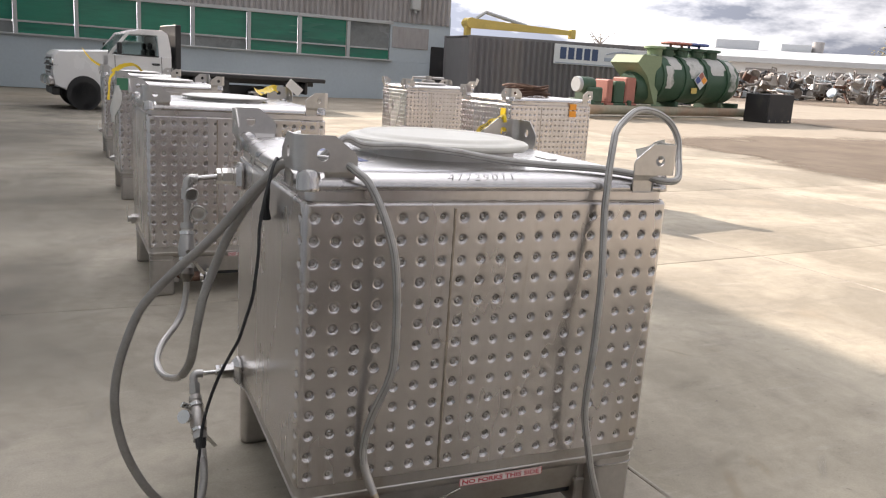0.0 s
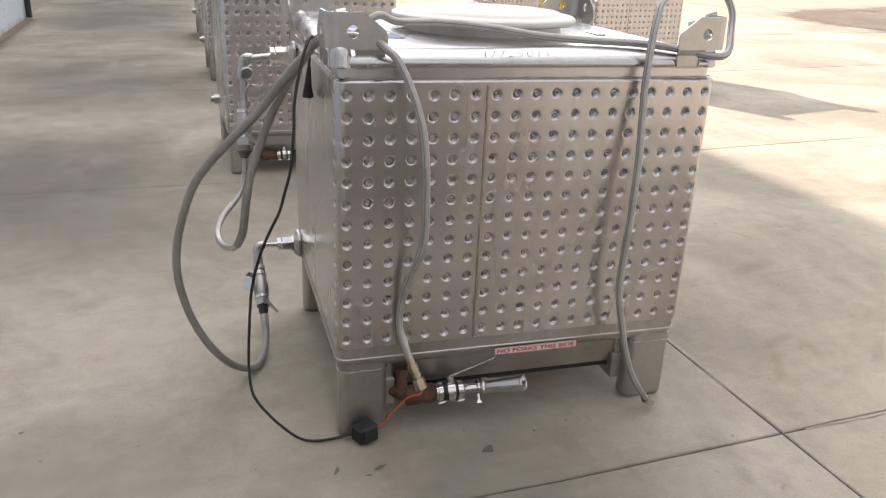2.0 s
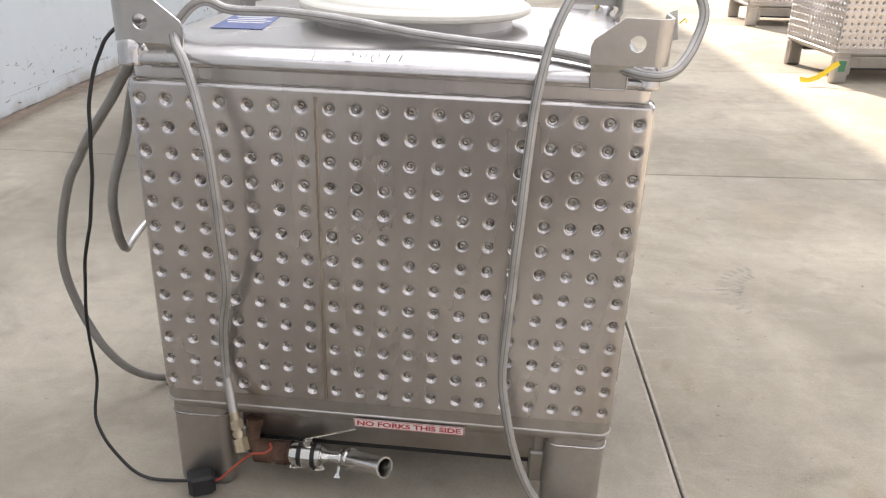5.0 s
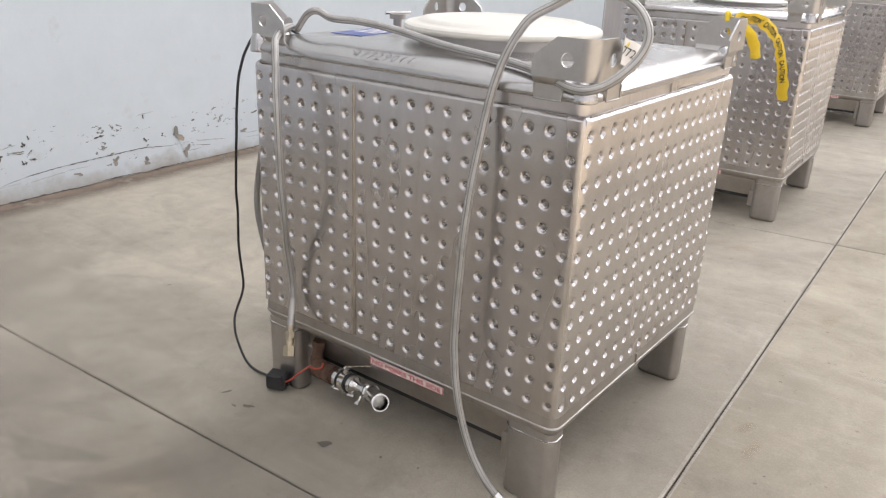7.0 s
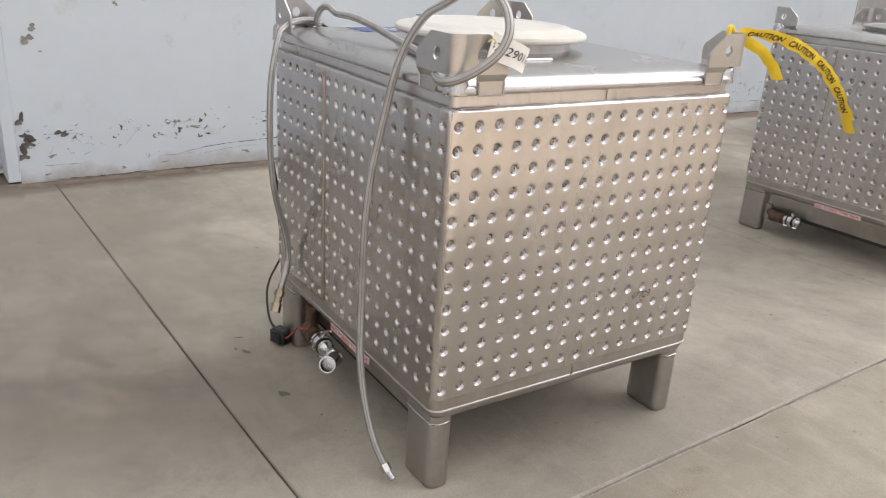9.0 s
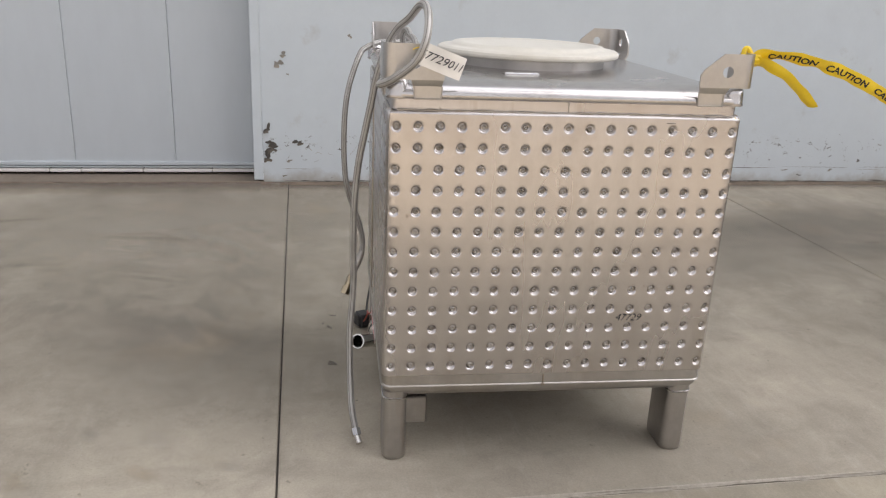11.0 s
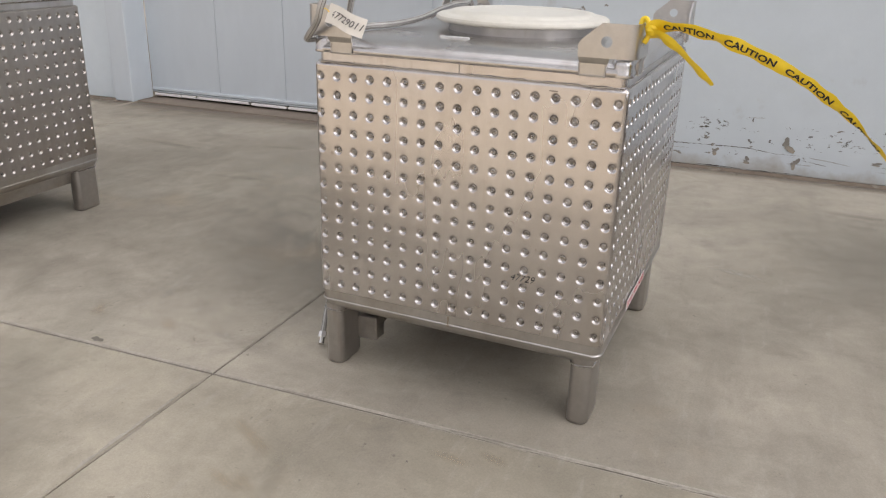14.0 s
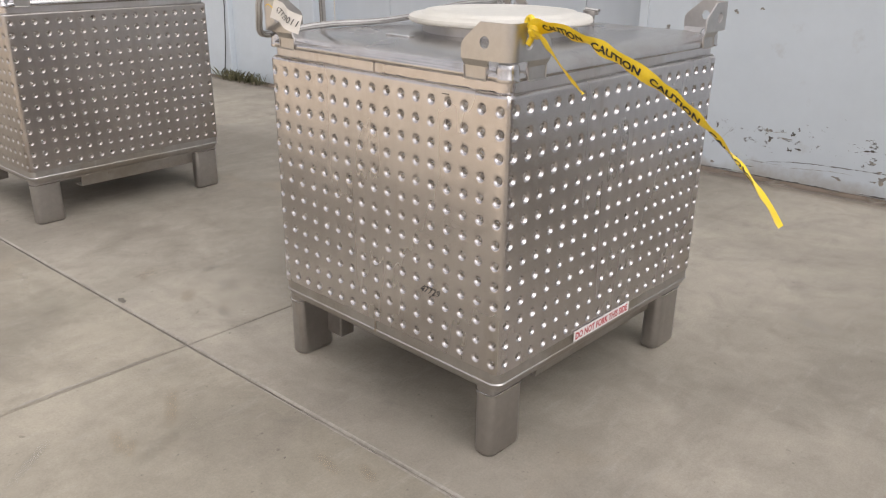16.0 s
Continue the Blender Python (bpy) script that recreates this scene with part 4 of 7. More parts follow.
def build_floor_marks():
    def mark(name, x, y, r, seed, mat, label, stretch=1.0, rot=0.0, rough=0.5):
        z = ground_z(x, y) + 0.0022
        solo(name, blot(r * 0.78, seed, rough=rough, stretch=stretch), mat, label, "stain", pose(x, y, z, 0, 0, rot), kind="structure")

    for k, (x, y, r, st, rot) in enumerate(((-0.138, -0.695, 0.018, 1.7, 10), (-0.632, -0.697, 0.010, 2.0, 60), (-0.50, -0.71, 0.011, 2.4, 15), (-0.54, -0.74, 0.007, 1.6, 0),
                                            (0.863, -1.437, 0.022, 1.5, 80), (0.05, -0.63, 0.006, 1.2, 0), (0.18, -0.60, 0.005, 1.0, 0), (0.92, 0.7, 0.006, 1.3, 0),
                                            (1.05, 0.05, 0.005, 1.2, 40))):
        mark("spot", x, y, r, k, STAIN, "small dark spot on the concrete", st, rot)
    def film(name, u, v, ru, rv, rot, mat, label):
        """A soft stain or painted shade lying on the slab, in the yard's directions."""
        lay = Matrix.Translation((u, v, 0)) @ Matrix.Rotation(radians(rot), 4, "Z") @ Matrix.Diagonal((ru, rv, 1, 1))
        n = 12
        net = [Vector((2 * a / n - 1, 2 * b / n - 1, 0)) for b in range(n + 1) for a in range(n + 1)]
        for p in net:
            p.z = RISE * max(0.0, (lay @ p).x - BREAK) + 0.0024
        sheet = Shape().add(net, [(b * (n + 1) + a, b * (n + 1) + a + 1, (b + 1) * (n + 1) + a + 1, (b + 1) * (n + 1) + a) for b in range(n) for a in range(n)])
        solo(name, sheet, mat, label, "stain", YM @ lay, kind="structure")

    film("traffic_film", 1.85, -1.85, 1.25, 1.15, 15, FILM_DARK, "dark grey traffic film on a concrete slab")
    # grey films put the building's shade into the floor colour along the totes
    for u, v, ru, rv in ((-1.75, 2.6, 0.95, 2.3), (-1.7, 6.6, 1.4, 2.8), (-1.6, 14.0, 1.9, 6.5), (-1.0, 22.0, 3.2, 6.0)):
        film("traffic_film", u, v, ru, rv, 0, FILM_LANE_SHADE, "grey film along the totes that stands in for shade")
    # a thin grey film lowers the tone of the floor here
    film("thin_film", -0.60, -1.30, 1.5, 0.95, 18, FILM_THIN, "thin grey film on a concrete slab")
    # a paler film raises the tone of the slab here
    film("bleached_patch", -2.0, -1.55, 1.2, 1.8, -20, FILM_PALER, "paler patch of concrete near the wall")
    for u, v, ru, rv in ((17.31, 6.19, 6.7, 8.8), (33.0, 18.0, 9.5, 5.5), (72.0, 48.0, 30.0, 17.0)):
        film("dirt_patch", u, v, ru, rv, 0, FILM_BARE, "bare brown dirt drifted over the yard")
    for u, v, ru, rv, rot in ((-1.9, -1.75, 0.42, 0.07, 78), (-1.45, -2.3, 0.36, 0.06, 95), (-2.3, -2.5, 0.30, 0.05, 100), (-1.2, -1.55, 0.30, 0.05, 70), (-2.0, -3.4, 0.5, 0.07, 84), (1.25, -0.35, 0.22, 0.05, 20), (1.7, 0.35, 0.28, 0.07, 15), (-2.4, 1.6, 0.4, 0.06, 85), (0.45, -2.2, 0.35, 0.12, 40)):
        film("smudge", u, v, ru, rv, rot, FILM_SMUDGE, "dark soft smudge on the concrete")
    for u, v, ru, rv, rot in ((1.13, -0.52, 0.20, 0.035, 58), (1.36, -0.46, 0.12, 0.03, 70), (0.56, -1.68, 0.09, 0.045, 20), (0.56, -1.31, 0.10, 0.05, 50), (1.00, 1.36, 0.12, 0.05, 85), (1.87, -0.99, 0.12, 0.06, 85), (1.67, -1.68, 0.10, 0.05, 75), (-1.60, 2.95, 0.30, 0.03, 85), (1.97, 0.76, 0.16, 0.03, -65), (0.93, 0.25, 0.08, 0.03, 70), (1.35, -0.40, 0.10, 0.03, 55), (0.98, 0.12, 0.10, 0.03, 80)):
        film("rust_stain", u, v, ru, rv, rot, FILM_RUST, "orange rust stain on the concrete")
    for u, v, ru, rv, rot in ((0.36, -1.29, 0.14, 0.07, 60), (0.30, -1.52, 0.08, 0.05, 20), (0.55, -1.05, 0.09, 0.04, 70), (-0.5, -1.3, 0.16, 0.08, 30), (1.3, 0.9, 0.22, 0.03, 3), (1.0, -2.0, 0.2, 0.03, 70), (1.6, -0.55, 0.2, 0.03, 40), (2.2, -0.5, 0.3, 0.05, 10), (-1.1, 0.9, 0.25, 0.06, 75)):
        film("scuff", u, v, ru, rv, rot, FILM_PALE, "pale cement scuff on the concrete")

    def yard(u, v):
        p = YM @ Vector((u, v, 0))
        return p.x, p.y

    for k, (u, v, r) in enumerate(((2.88, 0.97, 0.008), (1.68, 0.13, 0.007), (1.94, 0.97, 0.007), (1.6, -1.2, 0.006), (-0.9, -1.6, 0.007), (-1.6, -0.2, 0.008), (0.3, 1.6, 0.007))):
        mark("spot", *yard(u, v), r, 100 + k, STAIN, "small dark spot on the concrete", 1.6, 35 * k)
    prints = Shape()
    for cu, cv, rad, a0, n in ((1.58, 0.86, 0.26, 110, 13), (1.58, 0.86, 0.19, 120, 9)):
        for k in range(n):
            a = radians(a0 + 9 * k)
            c, s = math.cos(a), math.sin(a)
            prints.add([(cu + (rad + dr) * c - dw * s, cv + (rad + dr) * s + dw * c, 0.0018 + RISE * (cu + (rad + dr) * c - BREAK)) for dr, dw in ((0, -0.006), (0.045, -0.006), (0.045, 0.006), (0, 0.006))], [(0, 1, 2, 3)])
    solo("tyre_print", prints, FAINT_PRINT, "faint curved tyre print on the concrete", "stain", YM, kind="structure")
    rnd = random.Random(31)

    def spalled(u0, v0, u1, v1, thick):
        """A crumbled pale edge along a joint."""
        n = max(8, int(math.hypot(u1 - u0, v1 - v0) / 0.015))
        du, dv = (u1 - u0) / n, (v1 - v0) / n
        lg = math.hypot(du, dv)
        nu, nv = -dv / lg, du / lg
        inner, outer, w = [], [], 0.5
        for k in range(n + 1):
            w = min(1.0, max(-0.5, w + rnd.uniform(-0.3, 0.3)))
            u, v = u0 + du * k, v0 + dv * k
            inner.append((u, v, 0.0019 + RISE * max(0.0, u - BREAK)))
            u, v = u + nu * thick * max(0.02, 0.7 * w), v + nv * thick * max(0.02, 0.7 * w)
            outer.append((u, v, 0.0019 + RISE * max(0.0, u - BREAK)))
        sh = Shape().add(inner + outer, [(k, k + 1, n + 2 + k, n + 1 + k) for k in range(n)])
        solo("spalled_edge", sh, EDGE, "pale crumbled edge of a concrete slab", "joint edge", YM, kind="structure")

    c, j = JOINT_V, JOINT_U
    for u0, v0, u1, v1, thick in ((j + 0.006, 2.3, j + 0.006, 0.6, 0.010), (j + 0.006, 0.55, j + 0.006, c + 0.05, 0.012), (j - 0.006, -0.6, j - 0.006, 1.1, 0.006), (j + 0.05, c + 0.005, 2.6, c + 0.005, 0.007),
                                  (2.5, c - 0.005, j + 0.09, c - 0.005, 0.024), (-0.2, c + 0.005, j - 0.02, c + 0.005, 0.005), (j + 0.009, 2.52, 2.4, 2.52, 0.008)):
        spalled(u0, v0, u1, v1, thick)
    drain = Shape().lathe([(0.0, 0.0), (0.15, 0.0), (0.17, -0.002)], n=28)
    solo("drain_patch", drain, FAINT_PRINT, "dark rusted drain plate set in the concrete", "drain", pose(-1.35, 9.6, 0.004), kind="structure")


build_ground()
build_slabs()
build_building()
build_floor_marks()


# ---- steel tote ----
P = 0.0635
HX, HY = 0.605, 0.535
Z_ROW0 = 1.125
PANEL_Z0, PANEL_Z1 = 0.326, 1.171


def dimple_panel(cols, rows, half, name, seed, plain=()):
    """A pressed sheet in x and z facing -y: a grid of round weld dimples, with turned-back edges; plain columns stay flat."""
    n = 16
    rings = [(0.0222, 0.0), (0.0168, 0.0), (0.0150, -0.0005), (0.0121, -0.0050), (0.0099, -0.0082), (0.0086, -0.0084), (0.0068, -0.0056), (0.0046, -0.0050), (0.0027, -0.0070)]
    verts, faces, index = [], [], {}

    def vert(x, d, z):
        key = (round(x, 5), round(z, 5))
        if key not in index:
            index[key] = len(verts)
            verts.append((x, d, z))
        return index[key]

    square = []
    for k in range(n):
        a = 2 * math.pi * k / n
        c, s = math.cos(a), math.sin(a)
        w = 1 / max(abs(c), abs(s))
        square.append((c * w * P / 2, s * w * P / 2))
    rnd = random.Random(seed)
    for i in range(cols):
        for j in range(rows):
            cx, cz = (i - (cols - 1) / 2) * P, Z_ROW0 - j * P
            loop = [vert(cx + x, 0.0, cz + z) for x, z in square]
            deep = 0.0 if i in plain else rnd.uniform(0.85, 1.15)
            ox, oz = rnd.uniform(-0.0014, 0.0014), rnd.uniform(-0.0014, 0.0014)
            off, turn = rnd.uniform(0.0004, 0.0013), rnd.uniform(0, 6.28)
            for q, (r, d) in enumerate(rings):
                nxt = []
                ex, ez = (off * math.cos(turn), off * math.sin(turn)) if q > 4 else (0.0, 0.0)
                for k in range(n):
                    a = 2 * math.pi * k / n
                    nxt.append(len(verts))
                    verts.append((cx + ox + ex + r * math.cos(a), d * deep + (0.0006 * math.cos(a - turn) if q > 5 and i not in plain else 0.0), cz + oz + ez + r * math.sin(a)))
                for k in range(n):
                    m = (k + 1) % n
                    faces.append((loop[k], loop[m], nxt[m], nxt[k]))
                loop = nxt
            faces.append(tuple(loop))
    # the sheet ends just past its last dimples; from there it is carried round the corner and up to its edges
    x1, z0, z1 = cols * P / 2, Z_ROW0 - (rows - 0.5) * P, Z_ROW0 + P / 2
    xe = (cols - 1) / 2 * P + 0.0185
    rim = [(-x1 + i * P / 4, z0) for i in range(cols * 4)] + [(x1, z0 + j * P / 4) for j in range(rows * 4)]
    rim += [(-x, z0 + z1 - z) for x, z in rim]
    loop = [vert(x, 0.0, z) for x, z in rim]
    verts = [(max(-xe, min(xe, x)), d, z) for x, d, z in verts]
    for k in range(1, 8):
        hx = xe + (half - 0.026 + 0.0206 - xe) * min(k, 6) / 6
        za, zb = z0 + (PANEL_Z0 - z0) * min(1.0, k / 6), z1 + (PANEL_Z1 - z1) * min(1.0, k / 6)
        nxt = []
        for x, z in rim:
            nxt.append(len(verts))
            verts.append((max(-xe, min(xe, x)) / xe * hx, -0.012 if k == 7 else 0.0, za + (z - z0) / (z1 - z0) * (zb - za)))
        for a in range(len(rim)):
            b = (a + 1) % len(rim)
            faces.append((loop[b], loop[a], nxt[a], nxt[b]))
        loop = nxt
    waved = []
    r = 0.026
    for x, d, z in verts:
        fade = min(1.0, max(0.0, (half - abs(x)) / 0.06)) * min(1.0, max(0.0, (z - PANEL_Z0) / 0.06)) * min(1.0, max(0.0, (PANEL_Z1 - z) / 0.06))
        w = noise.noise(Vector((x * 2.6, z * 2.6, seed * 3.1))) * 0.0022 + noise.noise(Vector((x * 9, z * 9, seed * 7.7))) * 0.0007
        d += w * fade
        d -= max(0.0, z - PANEL_Z1 + 0.0092) * 1.1 + max(0.0, PANEL_Z0 + 0.004 - z) * 1.0
        bend = abs(x) - (half - r)
        if bend > 0:
            a = bend / r
            x = math.copysign(half - r + (r + d) * math.sin(a), x)
            d = (r + d) * math.cos(a) - r
        waved.append((x, -d, z))
    me = Shape().add(waved, faces).mesh(name, STEEL, 60)
    me.materials.append(SPOT_WELD)
    per = n * len(rings) + 1
    index = [1 if k < cols * rows * per and k % per >= n * 6 and k // per // rows not in plain else 0 for k in range(len(me.polygons))]
    me.polygons.foreach_set("material_index", index)
    return me


PANEL_WIDE = dimple_panel(19, 13, 0.605, "dimple_panel", 1)
PANEL_NARROW = dimple_panel(17, 13, 0.535, "dimple_panel", 2)
PANEL_PLAIN = dimple_panel(17, 13, 0.535, "side_panel", 3, range(1, 16))


def plate_with_hole(outline, hole, radius, thick, flip=False):
    """A flat plate in (s, z) with a round hole; depth along the third axis."""
    bm = bmesh.new()
    rim = [bm.verts.new((s, 0, z)) for s, z in outline]
    ring = [bm.verts.new((hole[0] + radius * math.cos(a), 0, hole[1] + radius * math.sin(a))) for a in (2 * math.pi * k / 16 for k in range(16))]
    edges = [bm.edges.new((lp[k], lp[(k + 1) % len(lp)])) for lp in (rim, ring) for k in range(len(lp))]
    bmesh.ops.triangle_fill(bm, use_beauty=True, use_dissolve=False, edges=edges)
    bad = [f for f in bm.faces if (f.calc_center_median() - Vector((hole[0], 0, hole[1]))).length < radius * 0.7]
    bmesh.ops.delete(bm, geom=bad, context="FACES_ONLY")
    got = bmesh.ops.extrude_face_region(bm, geom=list(bm.faces))
    for g in got["geom"]:
        if isinstance(g, bmesh.types.BMVert):
            g.co.y += thick
    bmesh.ops.recalc_face_normals(bm, faces=bm.faces)
    bm.verts.index_update()
    sh = Shape().add([tuple(v.co) for v in bm.verts], [tuple(v.index for v in f.verts) for f in bm.faces])
    bm.free()
    return sh


def ear_shape():
    """An angled lifting ear for the corner at +x, -y: bent plate, holed in both legs, on two cranked feet."""
    z0, z1, zc, t, r = 1.256, 1.354, 1.302, 0.006, 0.036
    xc, yc = 0.618, -0.548
    sh = Shape()
    a = plate_with_hole([(0.447, z0), (0.446, zc - 0.01), (0.452, zc + 0.005), (0.512, z1), (xc - r, z1), (xc - r, z0)], (0.543, zc), 0.0175, t)
    sh.add([(s, yc + d, z) for s, d, z in a.v], a.f)
    b = plate_with_hole([(-0.376, z0), (-0.376, zc - 0.01), (-0.386, zc + 0.005), (-0.442, z1), (yc + r, z1), (yc + r, z0)], (-0.458, zc), 0.0165, t)
    sh.add([(xc - d, s, z) for s, d, z in b.v], [tuple(reversed(f)) for f in b.f])
    loops = []
    for k in range(9):
        g = radians(-90 + 90 * k / 8)
        c, s = math.cos(g), math.sin(g)
        ox, oy = xc - r, yc + r
        loops.append([(ox + r * c, oy + r * s, z0), (ox + r * c, oy + r * s, z1), (ox + (r - t) * c, oy + (r - t) * s, z1), (ox + (r - t) * c, oy + (r - t) * s, z0)])
    sh.loft(loops)
    # cranked feet
    steps = ((0.0, z0 + 0.001), (-0.003, 1.248), (-0.0095, 1.238), (-0.010, 1.226), (-0.010, 1.2035))
    for axis in (0, 1):
        loops = []
        for k, (d, z) in enumerate(steps):
            q = k / 4
            if axis == 0:
                s0, s1, face = 0.449 + 0.006 * q, 0.540 - 0.012 * q, yc - d
                loops.append([(s0, face, z), (s1, face, z), (s1, face + t, z), (s0, face + t, z)])
            else:
                s0, s1, face = -0.378 - 0.006 * q, -0.470 + 0.012 * q, xc + d
                loops.append([(face, s0, z), (face, s1, z), (face - t, s1, z), (face - t, s0, z)])
        if axis == 1:
            loops = [list(reversed(lp)) for lp in loops]
        sh.loft(loops)
    return sh


LEG_STEP = 0.0115  # the legs on the uphill side are this much shorter


def build_tote():
    """A square stainless transport tank on four legs, centred on its footprint; outlet side to -y."""
    tote = thing("steel_tote", "stainless steel tote tank with dimpled jacket, standing on four legs", "tank")
    shell = Shape().loft([rounded(0.592, 0.522, 0.030, z) for z in (0.300, 1.205)])
    part("shell", shell, STEEL, tote)
    rim = Shape().loft([rounded(hx, hx - 0.070, r, z) for hx, r, z in ((0.560, 0.03, 0.2505), (0.580, 0.04, 0.2535), (0.592, 0.04, 0.260), (0.599, 0.04, 0.270), (0.6015, 0.04, 0.280), (0.6020, 0.04, 0.2865),
                                                                        (0.6070, 0.04, 0.2880), (0.6078, 0.04, 0.2905), (0.6066, 0.04, 0.2935), (0.6045, 0.038, 0.2950), (0.6035, 0.036, 0.334))], True, False)
    part("base_rim", rim, STEEL_DULL, tote, sharp=40)
    fold = [(0.500 + 0.106 * math.cos(a) ** 0.9, 1.2135 + 0.0395 * math.sin(a)) for a in (radians(7.5 * k) for k in range(12))]
    roof = Shape().loft([rounded(hx, hx - 0.070, 0.042, z) for hx, z in [(0.596, 1.2005), (0.603, 1.2025), (0.606, 1.2075)] + fold + [(0.495, 1.2534), (0.30, 1.2548)]], True, True)
    part("roof", roof, STEEL_SMOOTH, tote, "smooth rolled steel roof", sharp=60)
    for me, m in ((PANEL_WIDE, pose(0, -HY, 0)), (PANEL_WIDE, pose(0, HY, 0, 0, 0, 180)), (PANEL_NARROW, pose(HX, 0, 0, 0, 0, 90)), (PANEL_NARROW, pose(-HX, 0, 0, 0, 0, -90))):
        part("dimple_panel", me, None, tote, "dimpled stainless jacket panel", m=m)
    leg = Shape().loft([rounded(0.062, 0.024, 0.02, 0.001), rounded(0.072, 0.032, 0.026, 0.003), rounded(0.078, 0.037, 0.027, 0.010), rounded(0.079, 0.038, 0.027, 0.022), rounded(0.079, 0.038, 0.027, 0.236), rounded(0.0815, 0.0405, 0.028, 0.2375), rounded(0.0815, 0.0405, 0.028, 0.2405), rounded(0.079, 0.038, 0.027, 0.242), rounded(0.081, 0.040, 0.027, 0.268)], True, True)
    leg_me = leg.mesh("leg", STEEL_DULL, 40)
    short = leg.mesh("leg", STEEL_DULL, 40)
    for v in short.vertices:
        if v.co.z < 0.1:
            v.co.z += LEG_STEP
    for sx in (-1, 1):
        for sy in (-1, 1):
            part("leg", leg_me if sx < 0 else short, None, tote, m=pose(sx * 0.517, sy * 0.480 - 0.008, 0))
    rnd = random.Random(44)
    ring = rounded(0.0805, 0.0395, 0.0275, 0.244)
    collar = Shape().tube([Vector(p) + Vector((0, 0, rnd.uniform(-0.0012, 0.0012))) for p in ring + ring[:1]], [rnd.uniform(0.0016, 0.0034) for _ in range(len(ring) + 1)], 6).mesh("weld_bead", STEEL_SMOOTH, 50)
    for sx in (-1, 1):
        for sy in (-1, 1):
            part("weld_bead", collar, None, tote, m=pose(sx * 0.517, sy * 0.480 - 0.008, 0))
    ear_me = ear_shape().mesh("lifting_ear", STEEL_EAR, 30)
    bead_me = Shape().tube([(0.452, -0.5395, 1.238), (0.4545, -0.5395, 1.205), (0.460, -0.541, 1.2025), (0.522, -0.541, 1.2025), (0.529, -0.5395, 1.206), (0.530, -0.5395, 1.236)], 0.0022, 6, 4).mesh("weld_bead", STEEL_DULL, 40)
    bead2_me = Shape().tube([(0.6095, -0.380, 1.238), (0.6095, -0.383, 1.205), (0.611, -0.388, 1.2025), (0.611, -0.452, 1.2025), (0.6095, -0.458, 1.206), (0.6095, -0.459, 1.236)], 0.0022, 6, 4).mesh("weld_bead", STEEL_DULL, 40)
    cap_me = Shape().lathe([(0.034, 1.2015), (0.0355, 1.205), (0.0335, 1.212), (0.0325, 1.236), (0.0310, 1.246), (0.026, 1.256), (0.016, 1.263), (0.0, 1.265)], pose(0.573, -0.503, 0), 28).mesh("corner_cap", STEEL_SMOOTH, 40)
    for sx, sy in ((1, 1), (-1, 1), (1, -1), (-1, -1)):
        flip = Matrix.Diagonal((sx, sy, 1, 1))
        shift = Matrix.Translation((-0.008, 0.018, -0.005) if sx < 0 < sy else (-0.014, 0, 0) if sx < 0 else (0, 0, 0))
        ear = part("lifting_ear", ear_me, None, tote, "bent steel lifting ear with round holes", m=shift @ flip)
        part("weld_bead", bead_me, None, ear)
        part("weld_bead", bead2_me, None, ear)
        part("corner_cap", cap_me, None, ear, m=Matrix.Translation((0.004, -0.026, 0.003) if sx < 0 < sy else (-0.013, 0, 0) if sx < 0 else (0, 0, 0)))
    for s, low in ((-1, 0.032), (1, 0.0)):
        beam = Shape().loft([[(x, s * 0.470, 0.262), (x, s * 0.462, 0.262), (x, s * 0.446, 0.178 - low), (x, s * 0.370, 0.172 - low), (x, s * 0.370, 0.166 - low), (x, s * 0.454, 0.170 - low)] for x in (-0.46, 0.46 if s < 0 else 0.30)])
        bm_ob = part("base_beam", beam, STEEL_DULL, tote)
        if s < 0:
            # added black strip stands in for the dark recess behind the beam's lip
            part("rubber_strip", Shape().box((0.02, -0.437, 0.1255), (0.86, 0.018, 0.021), 0.003), BLACK_RUBBER, bm_ob, "added black strip for the dark underside of the beam")
    for s in (-1, 1):
        part("fork_stop", Shape().box((s * 0.435, -0.425, 0.127), (0.07, 0.110, 0.100), 0.005).box((s * 0.425, -0.455, 0.215), (0.03, 0.03, 0.085), 0.003), STEEL_DULL, tote)
    part("tank_floor", Shape().loft([rounded(0.55, 0.48, 0.03, 0.27), rounded(0.55, 0.48, 0.03, 0.235), rounded(0.06, 0.05, 0.03, 0.205)]), STEEL_DULL, tote)
    # seams
    part("seam", Shape().box((0.594, -0.004, 1.187), (0.004, 0.003, 0.034), 0.001), STEEL_DULL, tote)
    part("seam", Shape().box((0.6045, -0.010, 0.306), (0.008, 0.005, 0.040), 0.001).box((0.6075, -0.010, 0.2905), (0.004, 0.012, 0.008), 0.001), WELD, tote)
    seam = Shape().tube([(-0.156 + 0.0008 * math.sin(k * 1.9), -HY - 0.0005, 0.335 + 0.0204 * k) for k in range(41)], [0.0042 + 0.0008 * math.sin(k * 2.7) for k in range(41)], 6)
    part("weld_seam", seam, WELD, tote, "brown heat-tinted vertical weld seam")
    # stitched weld along the top edge of each panel
    rnd = random.Random(12)
    for half, face, turn in ((HX, HY, 0), (HX, HY, 180), (HY, HX, 90), (HY, HX, -90)):
        n = 64
        xs = [(half - 0.03) * (2 * k / n - 1) for k in range(n + 1)]
        bead = Shape().tube([(x, -face + 0.0075 + rnd.uniform(-0.0006, 0.0006), PANEL_Z1 - 0.001 + rnd.uniform(-0.0012, 0.0012)) for x in xs], [rnd.choice((0.0012, 0.0018, 0.0026, 0.0032)) for _ in xs], 6)
